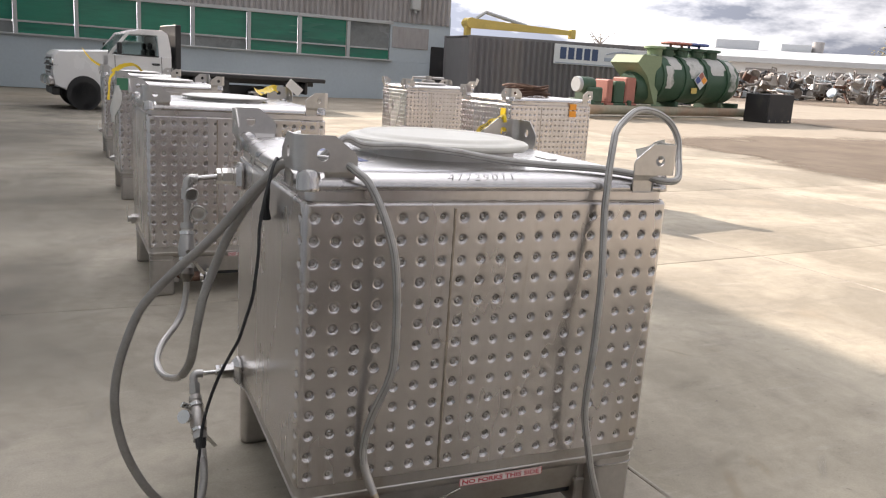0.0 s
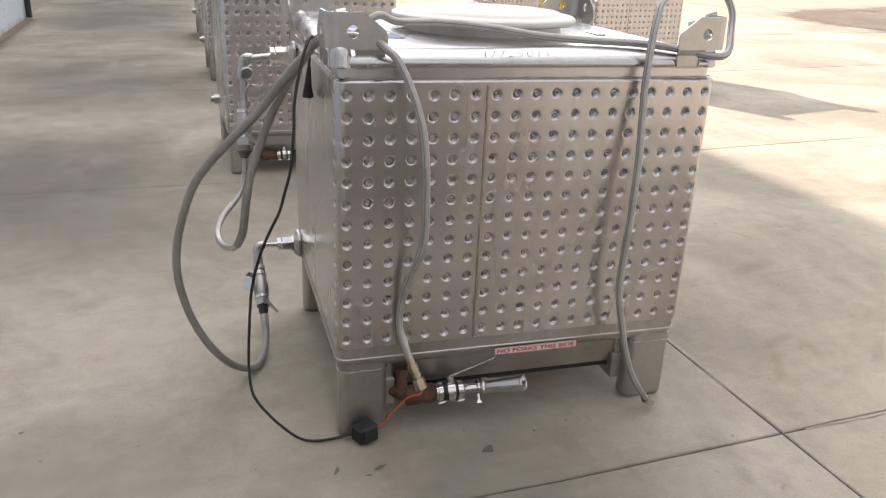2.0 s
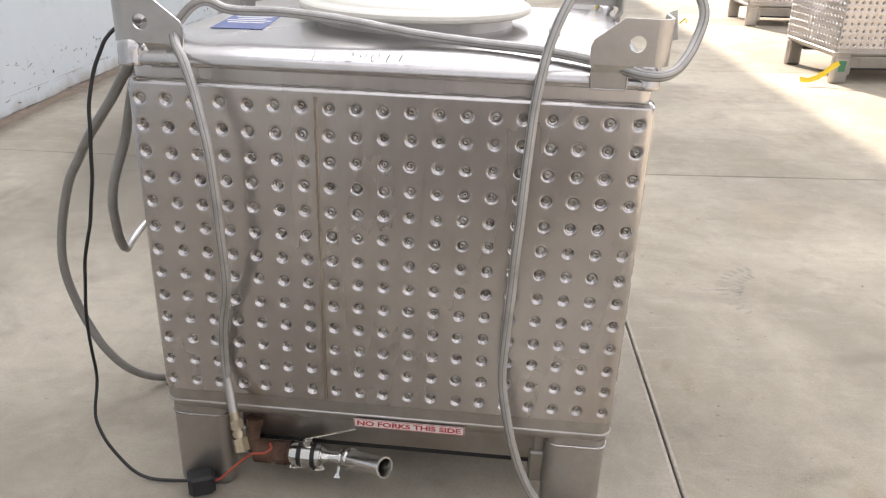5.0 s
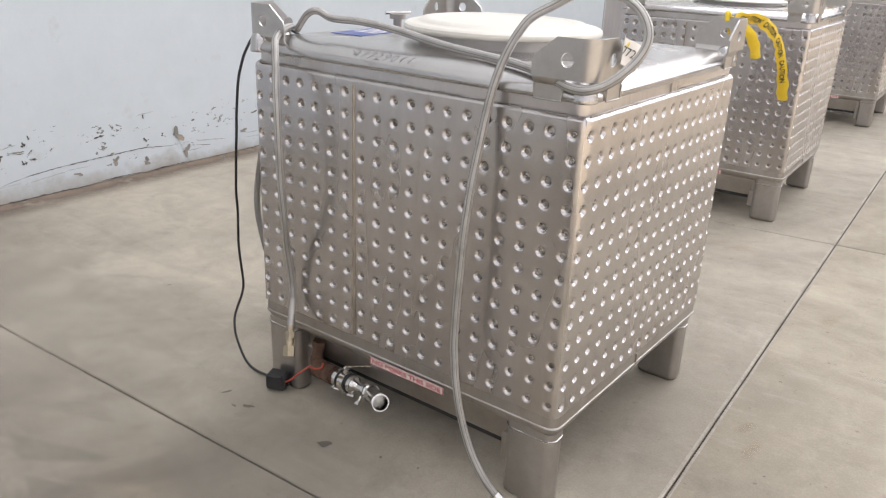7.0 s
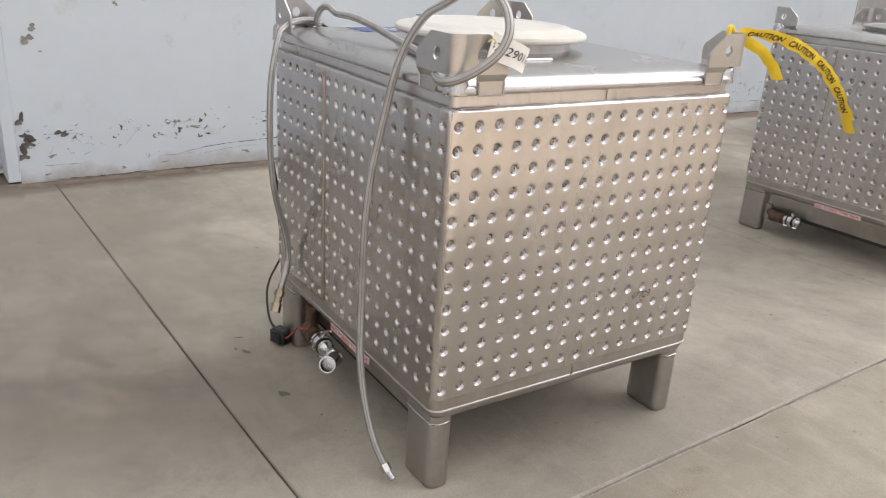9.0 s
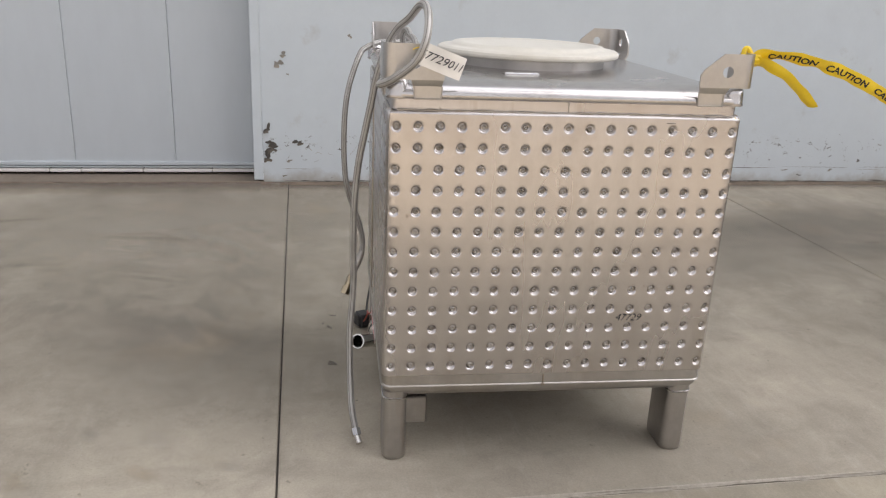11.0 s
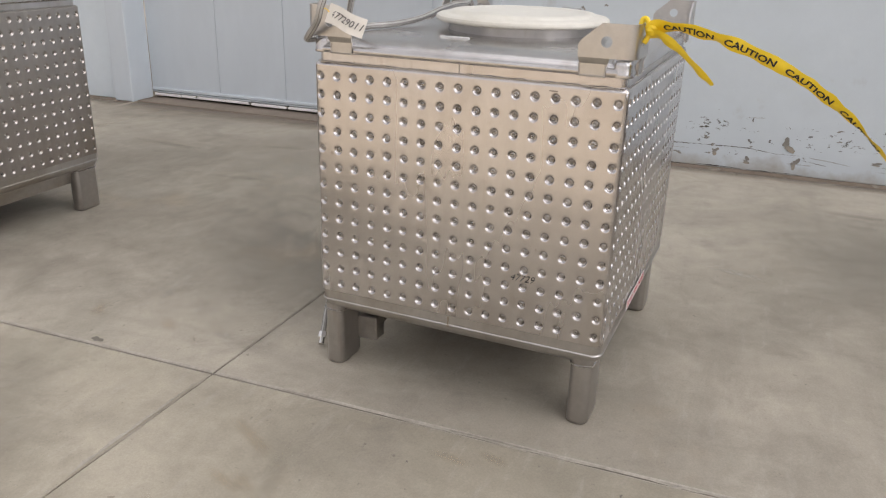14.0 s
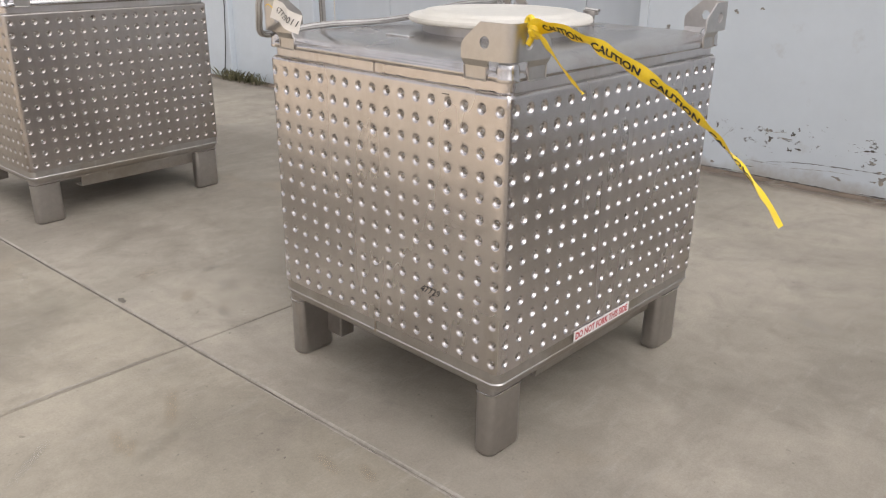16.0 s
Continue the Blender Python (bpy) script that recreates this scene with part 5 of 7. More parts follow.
        part("weld_bead", bead, STEEL_DULL, tote, m=pose(0, 0, 0, 0, 0, turn))
    return tote


def sticker(parent, name, body, w, h, m, label, fresh=False):
    """A white strip label with red letters and a red frame."""
    lab = part(name, Shape().box((0, 0, 0.0006), (w, h, 0.0012), 0.0002), FRESH_LABEL if fresh else WHITE_LABEL, parent, label, m=m)
    fr = Shape()
    for y in (-1, 1):
        fr.box((0, y * (h / 2 - 0.0016), 0.0014), (w - 0.002, h * 0.05, 0.0004))
    for x in (-1, 1):
        fr.box((x * (w / 2 - 0.0016), 0, 0.0014), (h * 0.085, h - 0.002, 0.0004))
    if not fresh:
        part("printed_frame", fr, RED_INK, lab)
    tx = text_shape(body, h * (0.86 if fresh else 0.78), bold=0.034 if fresh else 0.030)
    xs = [v[0] for v in tx.v]
    k = (w - 0.02) / (max(xs) - min(xs))
    mid = (max(xs) + min(xs)) / 2
    ys = [v[1] for v in tx.v]
    my = (max(ys) + min(ys)) / 2
    tx.v = [((x - mid) * k, y - my, 0.0017) for x, y, z in tx.v]
    part("letters", tx, RED_INK, lab)
    return lab


def written(parent, body, size, m, mat=INK_FADED, shear=0.25, spacing=1.0, bold=0.0):
    return part("handwriting", text_shape(body, size, shear, spacing, bold), mat, parent, m=m)


def outlet_valve(parent, piped=True):
    """The drain fittings under the outlet side: rusty cross, clamps, lever and open pipe."""
    v = part("outlet_valve", Shape().tube([(-0.42, -0.36, 0.15), (-0.415, -0.45, 0.130), (-0.36, -0.500, 0.118)], 0.025, 14, 5), RUST, parent, "rusty drain elbow with clamped outlet pipe")
    ax0, ax1 = Vector((-0.37, -0.500, 0.117)), Vector((-0.097, -0.515, 0.127))
    way = (ax1 - ax0).normalized()

    def at(d):
        return ax0 + way * d

    part("rusty_collar", Shape().tube([at(0.0), at(0.045), at(0.05), at(0.103)], [0.034, 0.034, 0.030, 0.030], 14).tube([at(0.060), at(0.092)], 0.034, 8), RUST, v)
    if piped:
        part("rusty_tee", Shape().tube([(-0.385, -0.492, 0.12), (-0.378, -0.480, 0.195)], 0.020, 12).tube([(-0.379, -0.482, 0.190), (-0.377, -0.479, 0.212)], 0.025, 6), RUST, v)
    for d, r in ((0.118, 0.0325), (0.184, 0.0315)):
        cl = part("hose_clamp", Shape().tube([at(d - 0.008), at(d - 0.007), at(d + 0.007), at(d + 0.008)], [r - 0.002, r, r, r - 0.002], 18), STEEL_POLISH, v, "bright worm-drive clamp band")
        p = at(d) + Vector((0, -0.014, -0.034))
        part("clamp_screw", Shape().tube([p + Vector((-0.010, -0.004, 0)), p + Vector((0.016, 0.003, 0))], 0.0065, 8).tube([p + Vector((-0.016, -0.006, 0)), p + Vector((-0.009, -0.003, 0))], 0.0085, 6).box((0, 0, 0), (0.014, 0.014, 0.008), 0.002, Matrix.Translation(p + Vector((0.002, 0.002, 0.007)))), STEEL_POLISH, cl)
    for d in (0.133, 0.171):
        part("gasket", Shape().tube([at(d - 0.006), at(d + 0.006)], 0.0345, 16), BLACK_RUBBER, v)
    part("valve_body", Shape().tube([at(0.100), at(0.138), at(0.140), at(0.166), at(0.168), at(0.195), at(0.200), at(0.215)], [0.028, 0.028, 0.037, 0.037, 0.028, 0.028, 0.022, 0.0165], 16).tube([at(0.152) + Vector((0, 0, 0.030)), at(0.152) + Vector((0, 0.002, 0.050))], 0.013, 8), STEEL_POLISH, v)
    if not piped:
        return v
    part("stem", Shape().tube([at(0.20), ax1 - way * 0.004], 0.0165, 14), STEEL_POLISH, v)
    cl = part("pipe_clamp", Shape().tube([at(0.243), at(0.246), at(0.252), at(0.255)], [0.019, 0.026, 0.026, 0.019], 16), STEEL_POLISH, v)
    p = at(0.246) + Vector((0, -0.020, -0.014))
    part("wing_nut", Shape().tube([p, p + Vector((-0.002, -0.014, -0.022))], 0.0055, 8).loft([[p + Vector((-0.002 + sx * w, -0.012 - q, -0.014 - q)) + Vector((0, 0.003 * sy, -0.002 * sy)) for sx, sy in ((-1, -1), (1, -1), (1, 1), (-1, 1))] for w, q in ((0.004, 0.0), (0.006, 0.004), (0.010, 0.009))]), STEEL_POLISH, cl)
    pipe = Shape()
    out = Vector((0.113, -0.080, 0.046)).normalized()
    a, b = ax1 - out * 0.004, ax1 + out * 0.145
    x = out.cross(Vector((0, 0, 1))).normalized()
    y = x.cross(out)
    loops = []
    for c, r in ((a, 0.020), (a + out * 0.003, 0.0310), (a + out * 0.010, 0.0310), (a + out * 0.014, 0.0262), (b - out * 0.010, 0.0262), (b - out * 0.007, 0.0300), (b - out * 0.001, 0.0300), (b, 0.0285), (b, 0.0245), (b - out * 0.003, 0.0232), (a + out * 0.01, 0.0232)):
        loops.append([c + r * (math.cos(g) * x + math.sin(g) * y) for g in (2 * math.pi * k / 28 for k in range(28))])
    pipe.loft(loops, True, True)
    part("outlet_pipe", pipe, STEEL_POLISH, v, "open-ended steel outlet pipe", sharp=30)
    s0, s1 = Vector((-0.219, -0.509, 0.180)), Vector((-0.075, -0.540, 0.250))
    part("lever", Shape().tube([s0 + Vector((-0.004, 0, -0.006)), s0, s0.lerp(s1, 0.12), s1], [0.006, 0.0055, 0.0042, 0.0038], 8), STEEL_POLISH, v)
    return v


def ball_valve(parent, name, pts, label, eye=False):
    """A threaded branch from the side: flange, nipple, elbow, ball valve with lever, reducer."""
    pts = [Vector(p) for p in pts]
    flange, elbow, mid, low = pts
    root = part(name, Shape().tube([flange + Vector((0.012, 0, 0)), flange + Vector((-0.012, 0, 0))], 0.036, 6), STEEL_POLISH, parent, label)
    f = flange
    part("boss", Shape().box((f.x + 0.018, f.y, f.z), (0.044, 0.098, 0.098), 0.018), STEEL_SMOOTH, root)
    part("union_nut", Shape().tube([f + Vector((-0.012, 0, 0)), f + Vector((-0.050, 0, 0))], 0.031, 6).tube([f + Vector((-0.055, 0, 0)), f + Vector((-0.070, 0, 0))], 0.029, 6), STEEL_POLISH, root)
    part("nipple", Shape().tube([f + Vector((-0.05, 0, 0)), elbow + Vector((0.02, 0, 0))], 0.0095, 10), STEEL_POLISH, root)
    down = (mid - elbow).normalized()
    part("elbow", Shape().tube([elbow + Vector((0.035, 0, 0)), elbow + Vector((0.012, 0, 0)), elbow + down * 0.012, elbow + down * 0.035], 0.0165, 12, 4), STEEL_DULL, root)
    part("riser", Shape().tube([elbow + down * 0.03, mid], 0.0135, 10).tube([elbow + down * 0.035, elbow + down * 0.075], 0.0215, 6), STEEL_DULL, root)
    w = (low - mid).normalized()
    side = w.cross(Vector((0, 1, 0))).normalized()
    if side.length < 0.1:
        side = Vector((1, 0, 0))
    L = (low - mid).length
    body = part("valve_body", Shape().tube([mid, mid + w * 0.02, mid + w * 0.025, mid + w * L * 0.35, mid + w * L * 0.5, mid + w * L * 0.62, mid + w * L * 0.75], [0.024, 0.024, 0.020, 0.028, 0.032, 0.028, 0.021], 14).tube([mid + w * L * 0.72, mid + w * L * 0.84], 0.028, 6), STEEL_DULL, root)
    c = mid + w * L * 0.5
    part("lever", Shape().tube([c + Vector((0, -0.02, 0)), c + Vector((0, -0.042, 0))], 0.008, 8).box((0, 0, 0), (0.014, 0.004, 0.10), 0.001, Matrix.Translation(c + Vector((0.028, -0.045, -0.045))) @ Matrix.Rotation(radians(-38), 4, "Y")), STEEL_POLISH, body)
    if not eye:
        part("butterfly_handle", Shape().box((0, 0, 0), (0.052, 0.007, 0.024), 0.004, Matrix.Translation(mid + w * 0.035 + Vector((-0.032, -0.012, 0))) @ Matrix.Rotation(radians(28), 4, "Y")), STEEL_POLISH, body)
    knob = c + Vector((-0.050, -0.006, 0.030))
    if not eye:
        part("round_handle", Shape().tube([c + Vector((-0.015, 0, 0.010)), knob], 0.008, 8).tube([knob + Vector((-0.004, -0.005, 0.003)), knob + Vector((0.006, 0.007, -0.005))], 0.026, 16), STEEL_POLISH, body)
    for k in (0.16, 0.64):
        part("collar", Shape().tube([mid + w * L * k, mid + w * L * (k + 0.06)], 0.0285, 14), STEEL_POLISH, body)
    if eye:
        chain = part("chain", Shape().tube([(-0.793 + 0.010 * math.cos(g), 0.390 + 0.022 * math.sin(g), 1.106) for g in (2 * math.pi * j / 14 for j in range(15))], 0.003, 6), STEEL_DULL, root)
        links = [Vector((-0.793, 0.372, 1.105)), Vector((-0.796, 0.368, 1.070)), Vector((-0.793, 0.362, 1.012)), Vector((-0.788, 0.360, 1.004))]
        for p0, p1 in ((links[0], links[1]), (links[2], links[3])):
            n = max(1, round((p1 - p0).length / 0.012))
            for k in range(n):
                c = p0.lerp(p1, (k + 0.5) / n)
                at = Matrix.Translation(c) @ Matrix.Rotation(radians(90 * (k % 2)), 4, "Z") @ Matrix.Rotation(radians(90), 4, "X")
                part("link", Shape().tube([at @ Vector((0.0055 * math.cos(g), 0.009 * math.sin(g), 0)) for g in (2 * math.pi * j / 10 for j in range(11))], 0.0022, 5), STEEL_DULL, chain)
        for c, r, filled, lean in ((Vector((-0.796, 0.364, 1.043)), 0.025, False, 14), (Vector((-0.774, 0.358, 0.978)), 0.028, True, -12)):
            at = Matrix.Translation(c) @ Matrix.Rotation(radians(lean), 4, "Z") @ Matrix.Rotation(radians(96), 4, "X")
            ring = part("hanging_ring", Shape().lathe([(r - 0.006, -0.004), (r - 0.001, -0.006), (r + 0.002, 0.0), (r - 0.001, 0.006), (r - 0.006, 0.004), (r - 0.006, -0.004)], at, 22), STEEL_DULL, root)
            if filled:
                part("ring_face", Shape().lathe([(0.0, -0.004), (r - 0.006, -0.004), (r - 0.0055, 0.001), (0.0, 0.003)], at, 18), STEEL_EAR, ring)
    part("reducer", Shape().tube([mid + w * L * 0.84, low - w * 0.01, low, low + w * 0.02], [0.024, 0.029, 0.024, 0.013] if eye else [0.021, 0.021, 0.015, 0.011], 12 if eye else 6), STEEL_DARK if eye else BLACK_PAINT, root)
    return root


def hose(name, pts, label, r, grooved=True, smooth=8):
    """A hose; where grooved, with straight lines between the bands of its braid."""
    ob = solo(name, Shape().tube(pts, r, 24, smooth, True, 0.10 if grooved else 0.0, 0.002), HOSE if grooved else HOSE_PLAIN, label, "hose", sharp=60)
    if not grooved:
        return ob
    ob.data.materials.append(HOSE_GROOVE)
    ob.data.polygons.foreach_set("material_index", [1 if len(p.vertices) == 4 and k % 24 % 4 == 0 else 0 for k, p in enumerate(ob.data.polygons)])
    return ob


def cream_lid():
    prof = [(0.0, 1.285), (0.300, 1.285), (0.313, 1.2865), (0.3205, 1.2915), (0.322, 1.298), (0.319, 1.3055), (0.311, 1.3105), (0.298, 1.3125), (0.281, 1.313), (0.273, 1.3175), (0.264, 1.3230), (0.245, 1.3250), (0.231, 1.3245), (0.225, 1.3215), (0.19, 1.3210), (0.0, 1.3215)]
    return Shape().lathe(prof, None, 72)


def steel_lid():
    prof = [(0.0, 1.252), (0.255, 1.252), (0.257, 1.268), (0.288, 1.268), (0.293, 1.272), (0.293, 1.279), (0.288, 1.283), (0.262, 1.284), (0.25, 1.290), (0.12, 1.297), (0.0, 1.299)]
    return Shape().lathe(prof, None, 56)


def tape_ribbon(name, pts, width, label, twist=0.0, words=True, parent=None, seed=0, group="", lean=None):
    """A strip of plastic tape along a spline, with the printed word repeated."""
    pts = [Vector(p) for p in pts]
    q = []
    for i in range(len(pts) - 1):
        p0, p1, p2, p3 = pts[max(i - 1, 0)], pts[i], pts[i + 1], pts[min(i + 2, len(pts) - 1)]
        for k in range(12):
            t = k / 12
            q.append(0.5 * (2 * p1 + (p2 - p0) * t + (2 * p0 - 5 * p1 + 4 * p2 - p3) * t * t + (3 * p1 - p0 - 3 * p2 + p3) * t ** 3))
    q.append(pts[-1])
    dist = [0.0]
    for a, b in zip(q, q[1:]):
        dist.append(dist[-1] + (b - a).length)
    frames = []
    for i, p in enumerate(q):
        tan = (q[min(i + 1, len(q) - 1)] - q[max(i - 1, 0)]).normalized()
        ref = Vector(lean) if lean else Vector((0, 0, 1))
        ang = twist * dist[i] / dist[-1] + 0.35 * math.sin(dist[i] * 9 + seed) + 0.45 * noise.noise(Vector((dist[i] * 17, seed, 9.0)))
        ac = (ref - tan * ref.dot(tan)).normalized()
        nn = tan.cross(ac)
        ac2 = math.cos(ang) * ac + math.sin(ang) * nn
        crease = 0.80 + 0.20 * noise.noise(Vector((dist[i] * 13, seed * 5.3, 0.0)))
        frames.append((p + ac2 * 0.006 * noise.noise(Vector((dist[i] * 22, seed, 4.0))), ac2 * crease, tan.cross(ac2)))
    sh = Shape()
    rows = []
    for p, ac, nn in frames:
        rows.append([p + ac * (w * width / 2) + nn * (0.004 * (1 - w * w)) for w in (-1, -0.5, 0, 0.5, 1)])
    sh.add([v for row in rows for v in row], [(i * 5 + j, i * 5 + j + 1, (i + 1) * 5 + j + 1, (i + 1) * 5 + j) for i in range(len(rows) - 1) for j in range(4)])
    me = sh.mesh(name, TAPE, 60)
    ob = new(name, me)
    if parent:
        ob.parent = parent
    else:
        tagged(ob, label, "tape", group)
    if words:
        tx = text_shape("CAUTION", width * 0.66, 0.0, 1.0, 0.03)
        xs = [v[0] for v in tx.v]
        x0, wid = min(xs), max(xs) - min(xs)
        my = (max(v[1] for v in tx.v) + min(v[1] for v in tx.v)) / 2
        s = 0.05
        while s + wid < dist[-1] - 0.02:
            for off in (0.0012, -0.0012):
                vs = []
                for x, y, _ in tx.v:
                    d = s + (x - x0) if off > 0 else s + wid - (x - x0)
                    i = max(0, min(len(dist) - 2, next((k for k in range(len(dist) - 1) if dist[k + 1] >= d), len(dist) - 2)))
                    t = (d - dist[i]) / max(1e-6, dist[i + 1] - dist[i])
                    p = frames[i][0].lerp(frames[i + 1][0], t)
                    ac = frames[i][1].lerp(frames[i + 1][1], t)
                    nn = frames[i][2].lerp(frames[i + 1][2], t).normalized()
                    w = 2 * (y - my) / width
                    vs.append((p, ac, nn, w))
                part("printed_word", Shape().add([p + ac * (w * width / 2) + nn * (0.004 * (1 - w * w) + off) for p, ac, nn, w in vs], tx.f), INK, ob)
            s += wid + 0.03
    return ob


# ---- the totes ----
main = build_tote()
ROW = "row of steel totes"
others = {}
spots = (("south", 0.145, -3.262, 2.3), ("second", -0.275, 3.215, 2.4), ("third", -0.39, 6.98, 2.4), ("fourth", -0.50, 10.70, 2.4), ("yard_near", 3.77, 6.16, 8.0), ("yard_far", 3.98, 9.9, 1.0))
for key, x, y, rz in spots:
    uphill = RISE - LEG_STEP / 1.034
    out = x > 1
    others[key] = copy_thing(main, pose(x, y, ground_z(x - 0.517, y) + 0.517 * uphill if out else 0.0, 0, -math.degrees(math.atan(uphill)) if out else 0.0, rz))
    tagged(others[key], group=ROW)
# the totes further along the row are narrower, with fewer columns of dimples
NARROWER = {"second": (0.573, 18), "third": (0.535, 17), "fourth": (0.535, 17)}
for key, (half, cols) in NARROWER.items():
    k = half / HX
    me = dimple_panel(cols, 13, half, "dimple_panel", 5)
    me.transform(Matrix.Diagonal((1 / k, 1, 1, 1)))
    others[key].scale.x = k
    for o in others[key].children:
        if o.data == PANEL_WIDE:
            o.data = me
# on the valve side the sheet is smooth but for one column of dimples at each corner
for tote in (main, others["second"], others["third"], others["fourth"]):
    for o in tote.children:
        if o.data == PANEL_NARROW and o.location.x < 0:
            o.data = PANEL_PLAIN
            o.name = "side_panel"
            tagged(o, "smooth stainless side sheet")
for old in (PANEL_WIDE, PANEL_NARROW):
    dull = old.copy()
    dull.materials[0] = STEEL_OLD
    for o in others["south"].children:
        if o.data == old:
            o.data = dull
tagged(main, "stainless steel tote tank with cream plastic lid, hoses draped over it", group=ROW)
tagged(others["south"], "dull dirty stainless steel tote tank with a bolted side boss")
tagged(others["second"], "stainless steel tote tank with grey lid and a paper tag")
tagged(others["third"], "stainless steel tote tank with yellow tape tied on")
tagged(others["fourth"], "stainless steel tote tank at the far end of the row")
tagged(others["yard_near"], "stainless steel tote tank with orange labels, standing in sunlight")
tagged(others["yard_far"], "stainless steel tote tank in the sunlit yard")

# fittings of the nearest tote
part("manway_collar", Shape().lathe([(0.272, 1.250), (0.272, 1.285), (0.0, 1.285)], None, 56), STEEL_DULL, main)
part("lid", cream_lid(), CREAM, main, "round cream plastic lid with raised ring", sharp=30)
outlet_valve(main)
sticker(main, "warning_label", "NO FORKS THIS SIDE", 0.300, 0.026, pose(0.070, -0.5385, 0.2705, 90, 0, 0), "white warning label with red letters")
sticker(main, "warning_label", "DO NOT FORK THIS SIDE", 0.345, 0.040, pose(0.040, 0.5385, 0.318, 90, 0, 180), "clean white warning label with bold red letters", True)
written(main, "47729", 0.034, pose(0.6075, 0.250, 0.522, 90, 0, 90), INK, 0.3, 1.0, -0.018)
written(main, "47729011", 0.046, pose(-0.070, -0.512, 1.2425, 15.5, 0, 1.5), INK_FADED, 0.25, 1.25, -0.022)
part("slot", Shape().box((0.6062, 0.310, 1.1475), (0.003, 0.028, 0.003), 0.001), STEEL_DARK, main, "short dark slot in the jacket")
part("slot_tab", Shape().box((0.385, -0.105, 1.2555), (0.030, 0.11, 0.010), 0.003), STEEL_POLISH, main)
lab = part("roof_label", Shape().box((0, 0, 0.0006), (0.13, 0.33, 0.0012), 0.0003), BLUE_LABEL, main, "blue and white printed label on the roof", m=pose(-0.427, -0.135, 1.2550, 0, 0, 5))
bars = Shape()
for k in range(5):
    bars.box((0.0, 0.075 - 0.034 * k, 0.0014), (0.115 - 0.02 * (k % 3), 0.014 if k else 0.03, 0.0004))
part("printed_bars", bars, WHITE_LABEL, lab)
vent = part("vent", Shape().tube([(-0.49, 0.05, 1.25), (-0.49, 0.05, 1.285)], 0.016, 12).tube([(-0.49, 0.05, 1.283), (-0.49, 0.05, 1.300)], 0.030, 12), STEEL_DULL, main, "small steel vent cap")
part("vent_handle", Shape().tube([(-0.515, 0.01, 1.303), (-0.47, 0.10, 1.303)], 0.006, 8), STEEL_POLISH, vent)
ball_valve(main, "lower_valve", ((-0.632, 0.425, 0.330), (-0.786, 0.422, 0.331), (-0.784, 0.38, 0.255), (-0.781, 0.20, 0.125)), "polished steel ball valve hanging from the side")
ball_valve(main, "upper_valve", ((-0.632, 0.420, 1.105), (-0.805, 0.415, 1.095), (-0.808, 0.395, 0.935), (-0.818, 0.345, 0.745)), "steel ball valve with gauge hanging from the side", True)

# hoses draped over the nearest tote
h1 = hose("braided_hose", [(-0.575, -0.39, 1.270), (-0.53, -0.445, 1.276), (-0.485, -0.512, 1.272), (-0.459, -0.560, 1.251), (-0.439, -0.581, 1.231), (-0.412, -0.605, 1.174), (-0.391, -0.625, 1.110), (-0.375, -0.638, 1.043), (-0.366, -0.645, 0.952), (-0.362, -0.646, 0.843), (-0.361, -0.639, 0.735), (-0.370, -0.626, 0.671), (-0.386, -0.609, 0.615), (-0.400, -0.589, 0.556), (-0.409, -0.573, 0.497), (-0.413, -0.565, 0.439), (-0.410, -0.569, 0.396)], "grey braided hose hanging down the outlet side", 0.0113)
part("ferrule", Shape().tube([(-0.411, -0.567, 0.400), (-0.401, -0.581, 0.360), (-0.386, -0.604, 0.312)], [0.0125, 0.0140, 0.0120], 12, 3), STEEL_DULL, h1)
fit0, fit1 = Vector((-0.387, -0.602, 0.316)), Vector((-0.355, -0.644, 0.226))
brass = Shape()
for a, b, r, n in ((0.0, 0.20, 0.0125, 12), (0.20, 0.42, 0.0185, 6), (0.42, 0.50, 0.0135, 12), (0.50, 0.58, 0.0160, 12), (0.58, 0.66, 0.0135, 12), (0.66, 1.0, 0.0205, 6)):
    brass.tube([fit0.lerp(fit1, a), fit0.lerp(fit1, b)], r, n)
part("brass_fitting", brass, BRASS, h1, "worn brass hose fitting")
h2 = hose("braided_hose", [(-0.575, -0.36, 1.266), (-0.53, -0.40, 1.270), (-0.480, -0.405, 1.318), (-0.445, -0.392, 1.330), (-0.39, -0.385, 1.312), (-0.26, -0.385, 1.312), (-0.114, -0.388, 1.300), (0.05, -0.395, 1.278), (0.208, -0.420, 1.268), (0.34, -0.465, 1.266), (0.43, -0.500, 1.260), (0.50, -0.526, 1.250), (0.555, -0.548, 1.2395), (0.605, -0.553, 1.240), (0.645, -0.520, 1.260), (0.680, -0.465, 1.310), (0.690, -0.440, 1.365), (0.655, -0.430, 1.420), (0.585, -0.430, 1.452), (0.510, -0.440, 1.452), (0.445, -0.462, 1.415), (0.402, -0.490, 1.385), (0.382, -0.511, 1.350), (0.366, -0.529, 1.308), (0.354, -0.543, 1.263), (0.345, -0.556, 1.213), (0.337, -0.567, 1.151), (0.333, -0.579, 1.089), (0.329, -0.592, 1.024), (0.326, -0.604, 0.960), (0.323, -0.612, 0.892), (0.319, -0.617, 0.821), (0.316, -0.620, 0.732), (0.311, -0.620, 0.638), (0.308, -0.619, 0.556), (0.308, -0.620, 0.506), (0.314, -0.623, 0.457), (0.330, -0.630, 0.376), (0.353, -0.631, 0.286), (0.390, -0.629, 0.189), (0.434, -0.624, 0.116), (0.476, -0.612, 0.062)], "grey braided hose looped over a lifting ear to the floor", 0.0113)
